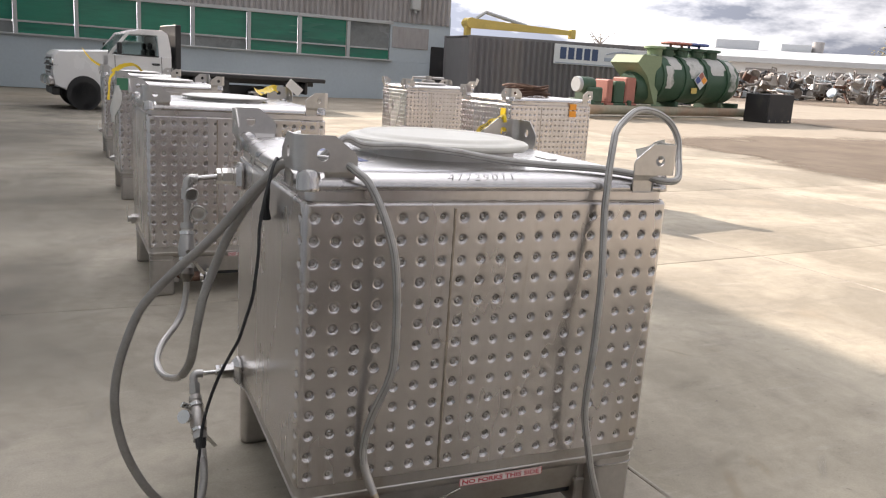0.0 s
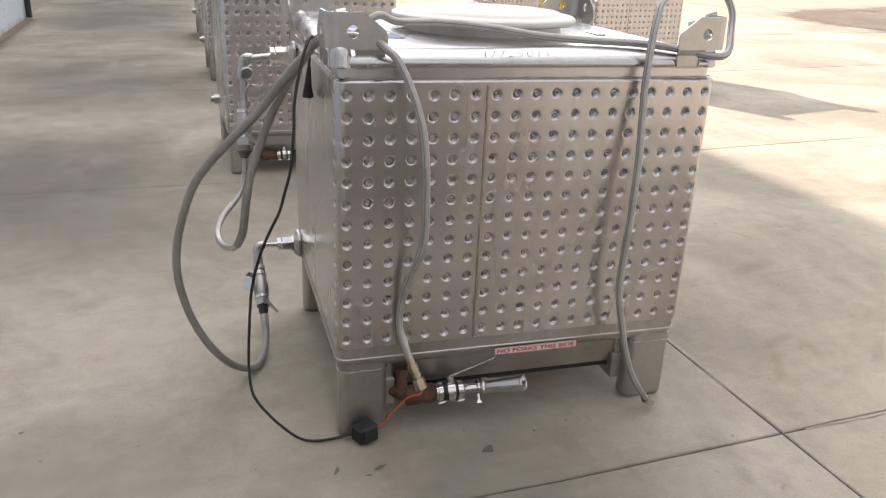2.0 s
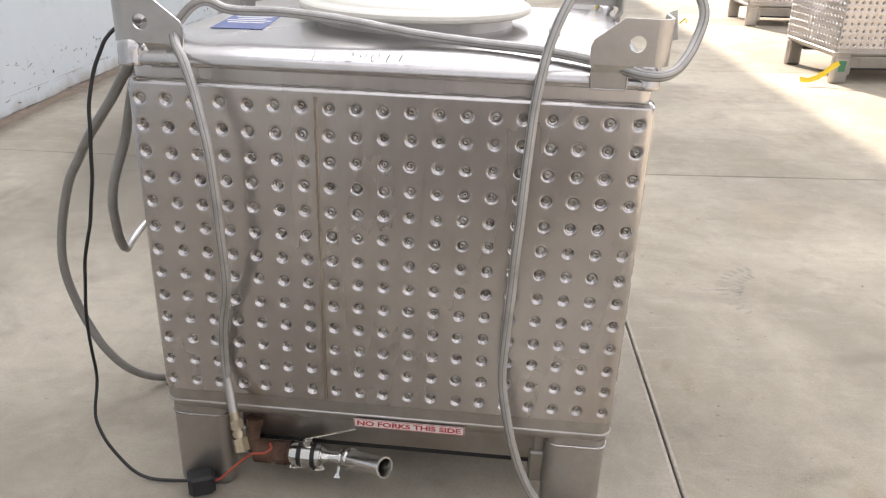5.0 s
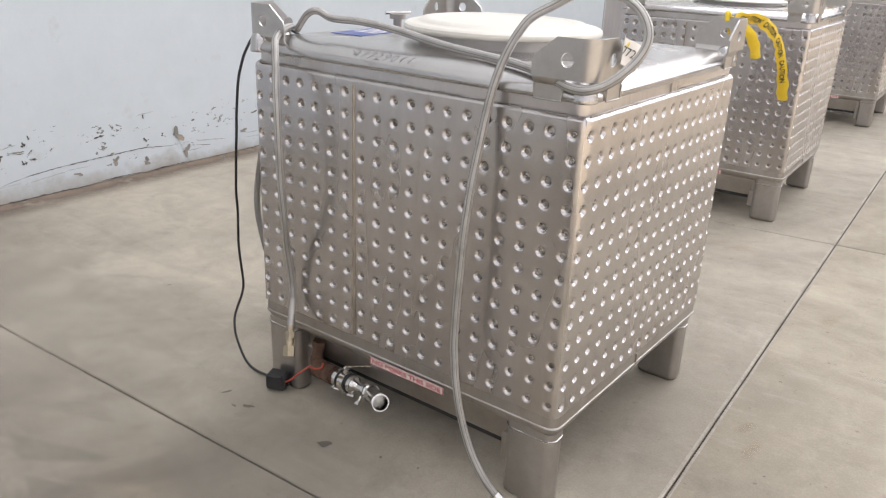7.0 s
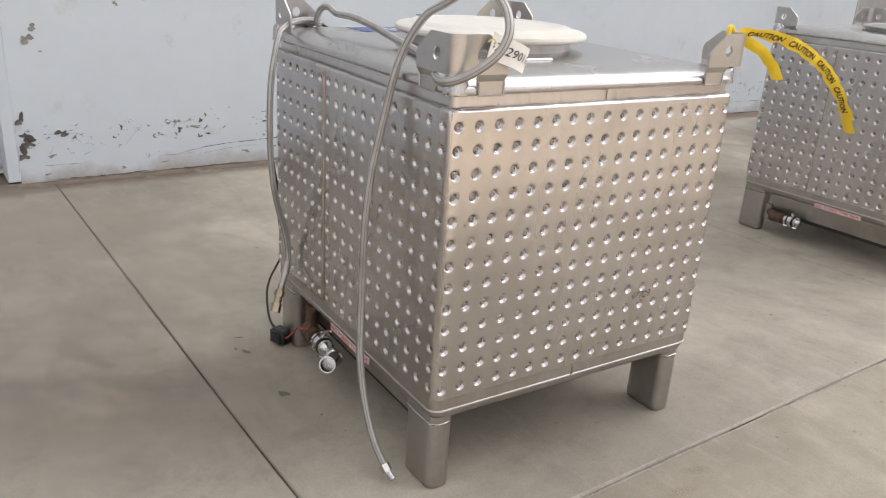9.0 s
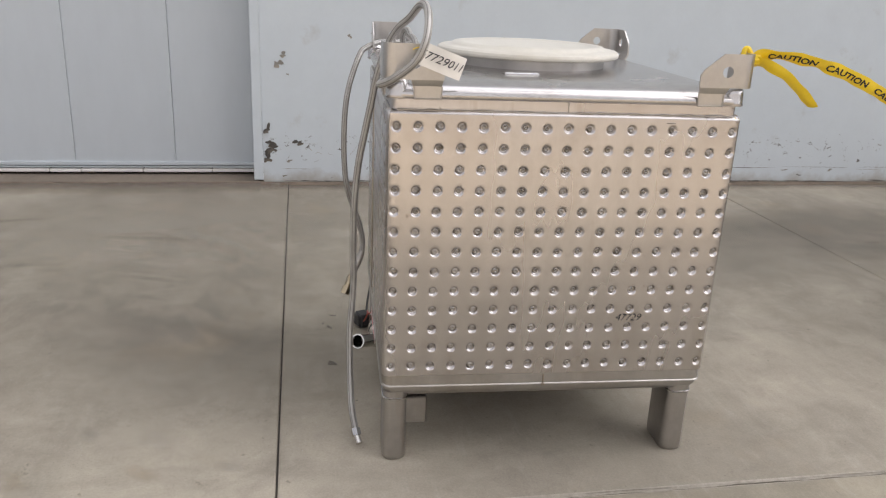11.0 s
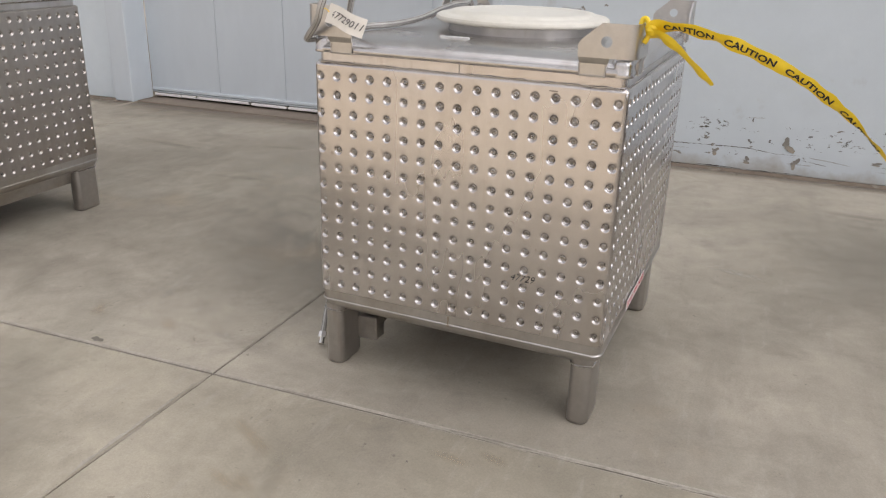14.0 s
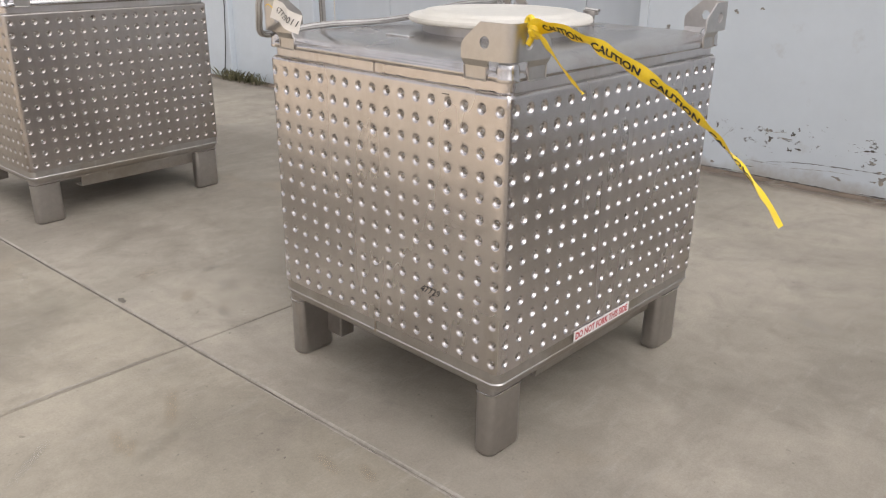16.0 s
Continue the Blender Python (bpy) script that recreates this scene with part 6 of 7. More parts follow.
part("threaded_tip", Shape().tube([(0.473, -0.613, 0.064), (0.490, -0.608, 0.047)], 0.0165, 6).tube([(0.490, -0.608, 0.047), (0.512, -0.600, 0.030)], 0.011, 10), STEEL_POLISH, h2)
h3 = hose("braided_hose", [(-0.585, -0.43, 1.268), (-0.630, -0.375, 1.250), (-0.656, -0.347, 1.214), (-0.695, -0.312, 1.165), (-0.734, -0.292, 1.112), (-0.780, -0.277, 1.051), (-0.830, -0.258, 0.992), (-0.895, -0.222, 0.920), (-0.953, -0.182, 0.848), (-0.998, -0.166, 0.784), (-1.030, -0.158, 0.710), (-1.062, -0.153, 0.605), (-1.075, -0.154, 0.516), (-1.073, -0.154, 0.442), (-1.063, -0.150, 0.379), (-1.048, -0.147, 0.318), (-1.022, -0.146, 0.250), (-0.985, -0.145, 0.180), (-0.935, -0.128, 0.108), (-0.885, -0.090, 0.055), (-0.838, -0.035, 0.020), (-0.805, 0.025, 0.022), (-0.785, 0.090, 0.055), (-0.780, 0.145, 0.085), (-0.780, 0.19, 0.118)], "grey braided hose bowing out to the lower side valve", 0.0135, False)
part("hose_collar", Shape().tube([(-0.780, 0.150, 0.080), (-0.780, 0.195, 0.122)], 0.017, 10), STEEL_DULL, h3)
h4 = hose("braided_hose", [(-0.575, -0.40, 1.288), (-0.635, -0.355, 1.250), (-0.659, -0.324, 1.203), (-0.690, -0.292, 1.149), (-0.720, -0.262, 1.090), (-0.748, -0.238, 1.031), (-0.770, -0.222, 0.974), (-0.792, -0.213, 0.913), (-0.811, -0.215, 0.864), (-0.828, -0.224, 0.812), (-0.838, -0.230, 0.765), (-0.846, -0.226, 0.720), (-0.852, -0.212, 0.665), (-0.860, -0.190, 0.610), (-0.876, -0.142, 0.556)], "grey braided hose looped up to the upper side valve", 0.0135, False)
part("bare_pipe", Shape().tube([(-0.874, -0.148, 0.562), (-0.890, -0.100, 0.530), (-0.916, -0.035, 0.511), (-0.932, 0.025, 0.508), (-0.938, 0.090, 0.514), (-0.930, 0.148, 0.528), (-0.912, 0.205, 0.543), (-0.886, 0.255, 0.558), (-0.855, 0.300, 0.582), (-0.830, 0.332, 0.625), (-0.819, 0.343, 0.685), (-0.818, 0.345, 0.745)], 0.0115, 10, 6), STEEL_DULL, h4, "bent bare steel tube end")
cord = solo("power_cable", Shape().tube([(-0.632, -0.200, 1.15), (-0.635, -0.26, 1.21), (-0.640, -0.36, 1.262), (-0.655, -0.420, 1.268), (-0.672, -0.458, 1.245), (-0.682, -0.475, 1.217), (-0.696, -0.491, 1.175), (-0.707, -0.502, 1.125), (-0.713, -0.508, 1.087), (-0.715, -0.514, 1.035), (-0.722, -0.516, 0.966), (-0.729, -0.514, 0.909), (-0.745, -0.507, 0.848), (-0.762, -0.498, 0.785), (-0.784, -0.484, 0.734), (-0.813, -0.465, 0.661), (-0.835, -0.445, 0.583), (-0.850, -0.436, 0.511), (-0.857, -0.433, 0.444), (-0.863, -0.424, 0.367), (-0.868, -0.412, 0.274), (-0.869, -0.420, 0.228), (-0.866, -0.450, 0.177), (-0.852, -0.476, 0.146), (-0.817, -0.504, 0.106), (-0.774, -0.520, 0.062), (-0.728, -0.530, 0.024), (-0.680, -0.534, 0.008), (-0.610, -0.536, 0.010), (-0.550, -0.552, 0.030)], 0.0047, 8, 8), BLACK_RUBBER, "thin black power cable hanging to the floor", "cable")
part("plug", Shape().tube([(-0.632, -0.205, 1.155), (-0.632, -0.165, 1.09), (-0.632, -0.160, 1.055)], [0.006, 0.012, 0.019], 10), BLACK_RUBBER, cord, "black cord plug")
box = thing("solenoid_connector", "small black square connector box lying on the floor", "connector", pose(-0.518, -0.556, 0.0, 0, 0, 24))
part("housing", Shape().box((0, 0, 0.034), (0.074, 0.060, 0.062), 0.009), BLACK_RUBBER, box)
part("cover", Shape().box((0, -0.034, 0.040), (0.056, 0.008, 0.056), 0.004).tube([(0.03, 0, 0.03), (0.045, 0, 0.03)], 0.012, 10), BLACK_PAINT, box)
solo("red_wire", Shape().tube([(-0.480, -0.556, 0.040), (-0.460, -0.553, 0.050), (-0.425, -0.545, 0.085), (-0.390, -0.540, 0.118), (-0.365, -0.543, 0.138), (-0.335, -0.540, 0.140), (-0.318, -0.528, 0.148), (-0.325, -0.515, 0.155)], 0.0036, 6, 6), RED_WIRE, "red orange wire tied round the rusty fitting", "wire")
# paper tag on the ear
tag = Shape()
cols = 9
for k in range(cols):
    s = -0.068 + 0.136 * k / (cols - 1)
    tag.v += [(s, 0.010 * math.sin(k * 0.9), -0.032), (s, 0.010 * math.sin(k * 0.9) + 0.004, 0.032)]
tag.f = [(2 * k, 2 * k + 2, 2 * k + 3, 2 * k + 1) for k in range(cols - 1)]
tm = pose(0.634, -0.388, 1.310, 0, 20, 94)
paper = solo("paper_tag", tag, PAPER, "curled white paper tag with a handwritten number", "tag", tm, sharp=80)
tx = text_shape("47729011", 0.032, 0.3)
letters = Shape().add([(x, 0.010 * math.sin((x + 0.075) / 0.15 * 8 * 0.9) + 0.002 + (y * 0.0625) - 0.0014, y) for x, y, z in tx.v], tx.f)
part("handwriting", letters, INK, paper)
part("string", Shape().tube([(-0.060, -0.004, 0.005), (-0.075, -0.012, 0.012), (-0.088, -0.010, 0.0)], 0.0016, 5, 4), TAPE, paper, "thin yellow tie string")

# the other totes' lids, outlets, labels
for key in ("second", "third", "fourth", "yard_far", "south"):
    part("lid", steel_lid(), STEEL_DULL, others[key], "round dull grey steel lid", sharp=30, m=Matrix.Diagonal((1 / others[key].scale.x, 1, 1, 1)))
for key in ("second", "third", "fourth"):
    outlet_valve(others[key], False)
    sticker(others[key], "warning_label", "NO FORKS THIS SIDE", 0.300, 0.026, pose(0.070, -0.5385, 0.2705, 90, 0, 0), "white warning label with red letters")
    v = part("side_valve", Shape().tube([(-0.60, 0.44, 0.332), (-0.635, 0.44, 0.332)], 0.036, 6).tube([(-0.635, 0.44, 0.332), (-0.66, 0.44, 0.332)], 0.022, 10), STEEL_DULL, others[key], "stubby side valve with pale lever")
    part("lever", Shape().tube([(-0.655, 0.44, 0.34), (-0.665, 0.43, 0.36), (-0.662, 0.43, 0.43)], 0.004, 6), PAPER, v)
    written(others[key], "47729012", 0.055, pose(-0.05, -0.400, 1.2545, 4, 0, 0), INK_FADED, 0.3)
part("side_boss", Shape().tube([(-0.600, 0.40, 0.50), (-0.630, 0.40, 0.50)], 0.035, 12).tube([(-0.630, 0.40, 0.50), (-0.655, 0.40, 0.50)], 0.022, 6), STEEL_DULL, others["south"])
part("roof_vent", Shape().tube([(0.30, 0.30, 1.25), (0.30, 0.30, 1.30)], 0.02, 10).box((0.30, 0.30, 1.305), (0.12, 0.025, 0.012), 0.003), STEEL_DULL, others["second"])
for dx, dy in ((0.0, 0.0), (0.0, -0.075)):
    part("orange_label", Shape().box((0.31, -0.5435, 1.10 + dy * 1.1 + 0.06), (0.105, 0.002, 0.072), 0.0004), ORANGE_LABEL, others["yard_near"], "orange paper label")
coil = Shape()
for k in range(5):
    r = 0.26 + 0.018 * math.sin(k * 2.1)
    coil.tube([(r * math.cos(a) + 0.02 * math.sin(k), r * math.sin(a), 1.272 + 0.026 * k + 0.012 * math.sin(3 * a + k)) for a in (2 * math.pi * j / 30 for j in range(31))], 0.014, 8)
solo("coiled_hose", coil, RUST, "coiled reddish brown hose lying on the tote", "hose", others["yard_near"].matrix_basis.copy())
part("roof_pipework", Shape().lathe([(0.0, 1.30), (0.11, 1.30), (0.11, 1.33), (0.05, 1.345), (0.05, 1.40), (0.0, 1.40)], None, 20).tube([(-0.28, 0, 1.31), (-0.28, 0, 1.37), (0.28, 0, 1.37)], 0.02, 8), STEEL_DULL, others["yard_far"])
white_tag = Shape().box((0, 0, 0), (0.11, 0.004, 0.06), 0.001)
solo("paper_tag", white_tag, PAPER, "white paper tag tied to a lifting ear", "tag", pose(0.10, 2.72, 1.38, 0, 38, 5))
solo("paper_tag", white_tag, PAPER, "white paper tag tied to a lifting ear", "tag", pose(4.62, 9.40, 1.45, 0, -62, 20))
solo("yellow_label", Shape().box((0, 0, 0), (0.004, 0.10, 0.20), 0.001), TAPE, "yellow label stuck on the sunlit tote", "label", others["yard_near"].matrix_basis @ pose(-0.6105, -0.40, 1.02))
leg_at = others["yard_near"].matrix_basis
solo("green_label", Shape().box((0, 0, 0), (0.07, 0.003, 0.10), 0.0008), GREEN_LABEL, "green label stuck on a tote leg", "label", leg_at @ pose(-0.512, -0.5285, 0.165))

# torn plastic and a green label at the corner of the third tote
film = Shape()
loops = []
for k in range(9):
    q = k / 8
    w = 0.016 + 0.030 * math.sin(math.pi * min(1.0, q * 1.15))
    cx, cy, z = -0.915 - 0.04 * q + 0.010 * math.sin(5 * q), 6.39 - 0.02 * q, 1.20 - 0.37 * q
    loops.append([(cx + w * (1 + 0.25 * math.sin(3 * a + 7 * q)) * math.cos(a), cy + 0.45 * w * math.sin(a), z + 0.008 * math.sin(2 * a + 9 * q)) for a in (2 * math.pi * j / 12 for j in range(12))])
film.loft(loops)
solo("plastic_film", film, FILM, "torn pale plastic film hanging from a tote corner", "plastic film", sharp=50)
solo("green_label", Shape().box((0, 0, 0), (0.11, 0.004, 0.12), 0.001), GREEN_LABEL, "green label stuck near a tote corner", "label", pose(-0.86, 6.416, 1.22, 0, 0, 2))
# barrier tape
TIE = Vector((0.548, 0.560, 1.330))
knot = thing("barrier_tape", "yellow caution tape tied to a lifting ear, blowing in the wind", "tape")
part("knot", Shape().lathe([(0.0, -0.020), (0.015, -0.013), (0.020, 0.0), (0.014, 0.013), (0.0, 0.018)], Matrix.Translation(TIE + Vector((0.004, 0.010, 0.006))), 10).tube([(0.556, 0.5515, 1.300), (0.553, 0.557, 1.310), (0.550, 0.562, 1.326), (0.544, 0.558, 1.350), (0.540, 0.548, 1.366), (0.540, 0.538, 1.362), (0.545, 0.535, 1.340)], 0.008, 8, 4), TAPE, knot)
tape_ribbon("long_tail", [TIE, (0.562, 0.61, 1.352), (0.590, 0.72, 1.340), (0.603, 0.85, 1.302), (0.603, 0.98, 1.243), (0.596, 1.10, 1.165), (0.590, 1.20, 1.075), (0.585, 1.27, 0.990)], 0.050, "", 0.7, True, knot, 1, lean=(0.35, 0.1, 0.9))
tape_ribbon("short_tail", [TIE, (0.570, 0.60, 1.325), (0.592, 0.66, 1.290), (0.600, 0.72, 1.240), (0.590, 0.755, 1.205)], 0.046, "", 1.0, False, knot, 3, lean=(0.4, 0.0, 0.8))
tape_ribbon("barrier_tape", [(-0.94, 6.42, 1.33), (-0.98, 6.35, 1.27), (-0.99, 6.33, 1.17), (-1.00, 6.31, 1.06)], 0.035, "yellow caution tape hanging from a lifting ear", 0.8, False, None, 2)
tape_ribbon("barrier_tape", [(-1.06, 10.15, 1.34), (-1.19, 10.05, 1.44), (-1.29, 10.0, 1.58)], 0.04, "yellow caution tape blowing up from a lifting ear", 0.8, False, None, 4)
tape_ribbon("barrier_tape", [(-0.95, 6.52, 1.33), (-0.86, 6.55, 1.40), (-0.74, 6.60, 1.42), (-0.66, 6.62, 1.36)], 0.06, "yellow caution tape knotted on a lifting ear", 0.9, False, None, 5)
tape_ribbon("barrier_tape", [(0.22, 3.80, 1.33), (0.15, 3.7, 1.34), (0.02, 3.5, 1.31), (-0.03, 3.42, 1.33)], 0.06, "yellow caution tape lying on the tote", 0.9, False, None, 6)


tape_ribbon("barrier_tape", [leg_at @ Vector(p) for p in ((-0.55, -0.535, 0.20), (-0.62, -0.55, 0.16), (-0.72, -0.57, 0.09), (-0.84, -0.60, 0.05), (-0.93, -0.60, 0.055))], 0.06, "yellow tape tied to a tote leg near the ground", 0.9, False, None, 7)

# ---- the yard beyond ----
def build_end_building():
    y0 = 33.0
    z_sill, z_head, z_top = 2.0, 3.65, 6.2
    b = thing("workshop_building", "long workshop with pale blue wall, green windows and corrugated upper cladding", "building")
    xs = [-16.0, -11.0, -8.6, -6.3, -4.0, -1.85, 0.46, 2.55, 4.85, 7.05, 9.25, 11.3]
    part("lower_wall", Shape().box((-0.85, y0 + 0.2, z_sill / 2), (30.3, 0.4, z_sill), 0.01), BLUE_WALL, b)
    part("end_pier", Shape().box((12.8, y0 + 0.2, 3.1), (3.0, 0.4, 2.2), 0.01), BLUE_WALL, b)
    part("upper_wall", Shape().box((-0.85, y0 + 0.35, (z_head + z_top) / 2), (30.3, 0.5, z_top - z_head), 0.01), CORRUGATED, b)
    cl = Shape()
    n = int(30.3 / 0.24)
    prof = []
    for k in range(n):
        x = -16.0 + 0.24 * k
        prof += [(x, y0 - 0.02), (x + 0.07, y0 - 0.10), (x + 0.15, y0 - 0.10), (x + 0.22, y0 - 0.02)]
    cl.add([(x, y, z) for z in (z_head + 0.12, z_top) for x, y in prof], [(i, i + 1, len(prof) + i + 1, len(prof) + i) for i in range(len(prof) - 1)])
    part("corrugated_cladding", cl, CORRUGATED, b, sharp=20)
    part("window_head", Shape().box((-2.3, y0 + 0.02, z_head + 0.06), (27.4, 0.3, 0.14), 0.01), FRAME_PAINT, b)
    part("window_sill", Shape().box((-2.3, y0 - 0.04, z_sill + 0.03), (27.4, 0.32, 0.07), 0.01), FRAME_PAINT, b)
    part("roof", Shape().box((-0.85, y0 + 10, z_top + 0.15), (30.8, 21.0, 0.3), 0.02), FAR_ROOF, b)
    part("side_wall", Shape().box((14.1, y0 + 10, z_top / 2), (0.3, 19.6, z_top - 0.02), 0.01), CORRUGATED, b)
    part("door", Shape().box((13.75, y0 - 0.02, 1.4), (0.8, 0.06, 2.8), 0.01), BLACK_PAINT, b)
    part("grey_panel", Shape().box((12.3, y0 - 0.02, 3.1), (1.8, 0.05, 0.95), 0.01), CORRUGATED, b)
    lamp = part("wall_lamp", Shape().box((12.4, y0 - 0.22, 4.6), (0.45, 0.22, 0.5), 0.04).tube([(12.4, y0 - 0.1, 4.5), (12.4, y0 - 0.25, 4.2)], 0.06, 8), FRAME_PAINT, b)
    for i, (x0, x1) in enumerate(zip(xs, xs[1:])):
        w = part("window", Shape().box((x0 + 0.06, y0 + 0.0, (z_sill + z_head) / 2), (0.14, 0.22, z_head - z_sill), 0.01), FRAME_PAINT, b)
        mid = z_sill + 0.52
        part("transom", Shape().box(((x0 + x1) / 2, y0 + 0.02, mid), (x1 - x0 - 0.14, 0.1, 0.07), 0.01), FRAME_PAINT, w)
        for z0, z1, low in ((z_sill + 0.06, mid - 0.03, True), (mid + 0.03, z_head, False)):
            grey = (i in (3, 6, 7) and low) or (i == 10 and not low)
            part("pane", Shape().box(((x0 + x1) / 2 + 0.03, y0 + 0.06, (z0 + z1) / 2), (x1 - x0 - 0.12, 0.02, z1 - z0), 0.002), GREY_PANE if grey else GREEN_PANE, w)
    return b


def corrugated_box(name, L, W, H, mat, label, m, parent=None):
    """A freight container with ribbed sides, frame and corner castings."""
    c = thing(name, label, "container", m)
    for s in (-1, 1):
        prof = []
        n = int((L - 0.3) / 0.28)
        for k in range(n):
            x = -L / 2 + 0.15 + (L - 0.3) * k / n
            st = (L - 0.3) / n
            prof += [(x, 0.0), (x + st * 0.25, -0.10), (x + st * 0.5, -0.10), (x + st * 0.75, 0.0)]
        prof.append((L / 2 - 0.15, 0.0))
        y = s * (W / 2 - 0.02)
        part("side_wall", Shape().add([(x, y - s * d * -1 * -1, z) for z in (0.16, H - 0.1) for x, d in prof], [(i, i + 1, len(prof) + i + 1, len(prof) + i) for i in range(len(prof) - 1)]), mat, c, sharp=20)
    for x in (-1, 1):
        part("end_wall", Shape().box((x * (L / 2 - 0.05), 0, H / 2), (0.06, W - 0.2, H - 0.2), 0.01), mat, c)
        for y in (-1, 1):
            part("corner_post", Shape().box((x * (L / 2 - 0.08), y * (W / 2 - 0.08), H / 2), (0.16, 0.16, H), 0.02), mat, c)
    for z in (0.08, H - 0.06):
        for y in (-1, 1):
            part("rail", Shape().box((0, y * (W / 2 - 0.05), z), (L - 0.3, 0.1, 0.12), 0.01), mat, c)
    part("roof", Shape().box((0, 0, H - 0.04), (L - 0.1, W - 0.1, 0.06), 0.01), mat, c)
    part("floor_plate", Shape().box((0, 0, 0.12), (L - 0.2, W - 0.2, 0.06), 0.01), mat, c)
    return c


def build_sign():
    s = thing("sign_board", "white sign board with blue and grey shapes on the container", "sign", pose(19.65, 28.12, 2.78, 0, -0.4, 2.0))
    part("board", Shape().box((0, 0, 0), (5.1, 0.05, 0.84), 0.01), SIGN_WHITE, s)
    bl = Shape()
    for k in range(5):
        x = -2.1 + 0.42 * k
        bl.box((x, -0.03, 0.05), (0.32, 0.02, 0.50), 0.02)
    part("blue_blocks", bl, SIGN_BLUE, s)
    part("grey_bar", Shape().box((1.25, -0.03, -0.10), (2.3, 0.02, 0.16), 0.01).tube([(0.2, -0.03, 0.12), (1.0, -0.03, 0.26), (2.2, -0.03, 0.20)], 0.03, 6, 5), SIGN_GREY, s)
    part("edge_strip", Shape().box((0, -0.03, -0.37), (5.0, 0.02, 0.05), 0.005), SIGN_GREY, s)


def wheel(parent, x, y, z, r, w):
    t = part("wheel", Shape().lathe([(r * 0.58, -w / 2), (r * 0.9, -w / 2), (r, -w * 0.38), (r, w * 0.38), (r * 0.9, w / 2), (r * 0.58, w / 2)], None, 28), TYRE, parent, m=pose(x, y, z, 90))
    part("rim", Shape().lathe([(0.0, -w * 0.30), (r * 0.2, -w * 0.34), (r * 0.5, -w * 0.2), (r * 0.6, -w * 0.46), (r * 0.6, w * 0.46), (0.0, w * 0.40)], None, 20), STEEL_DULL, t)


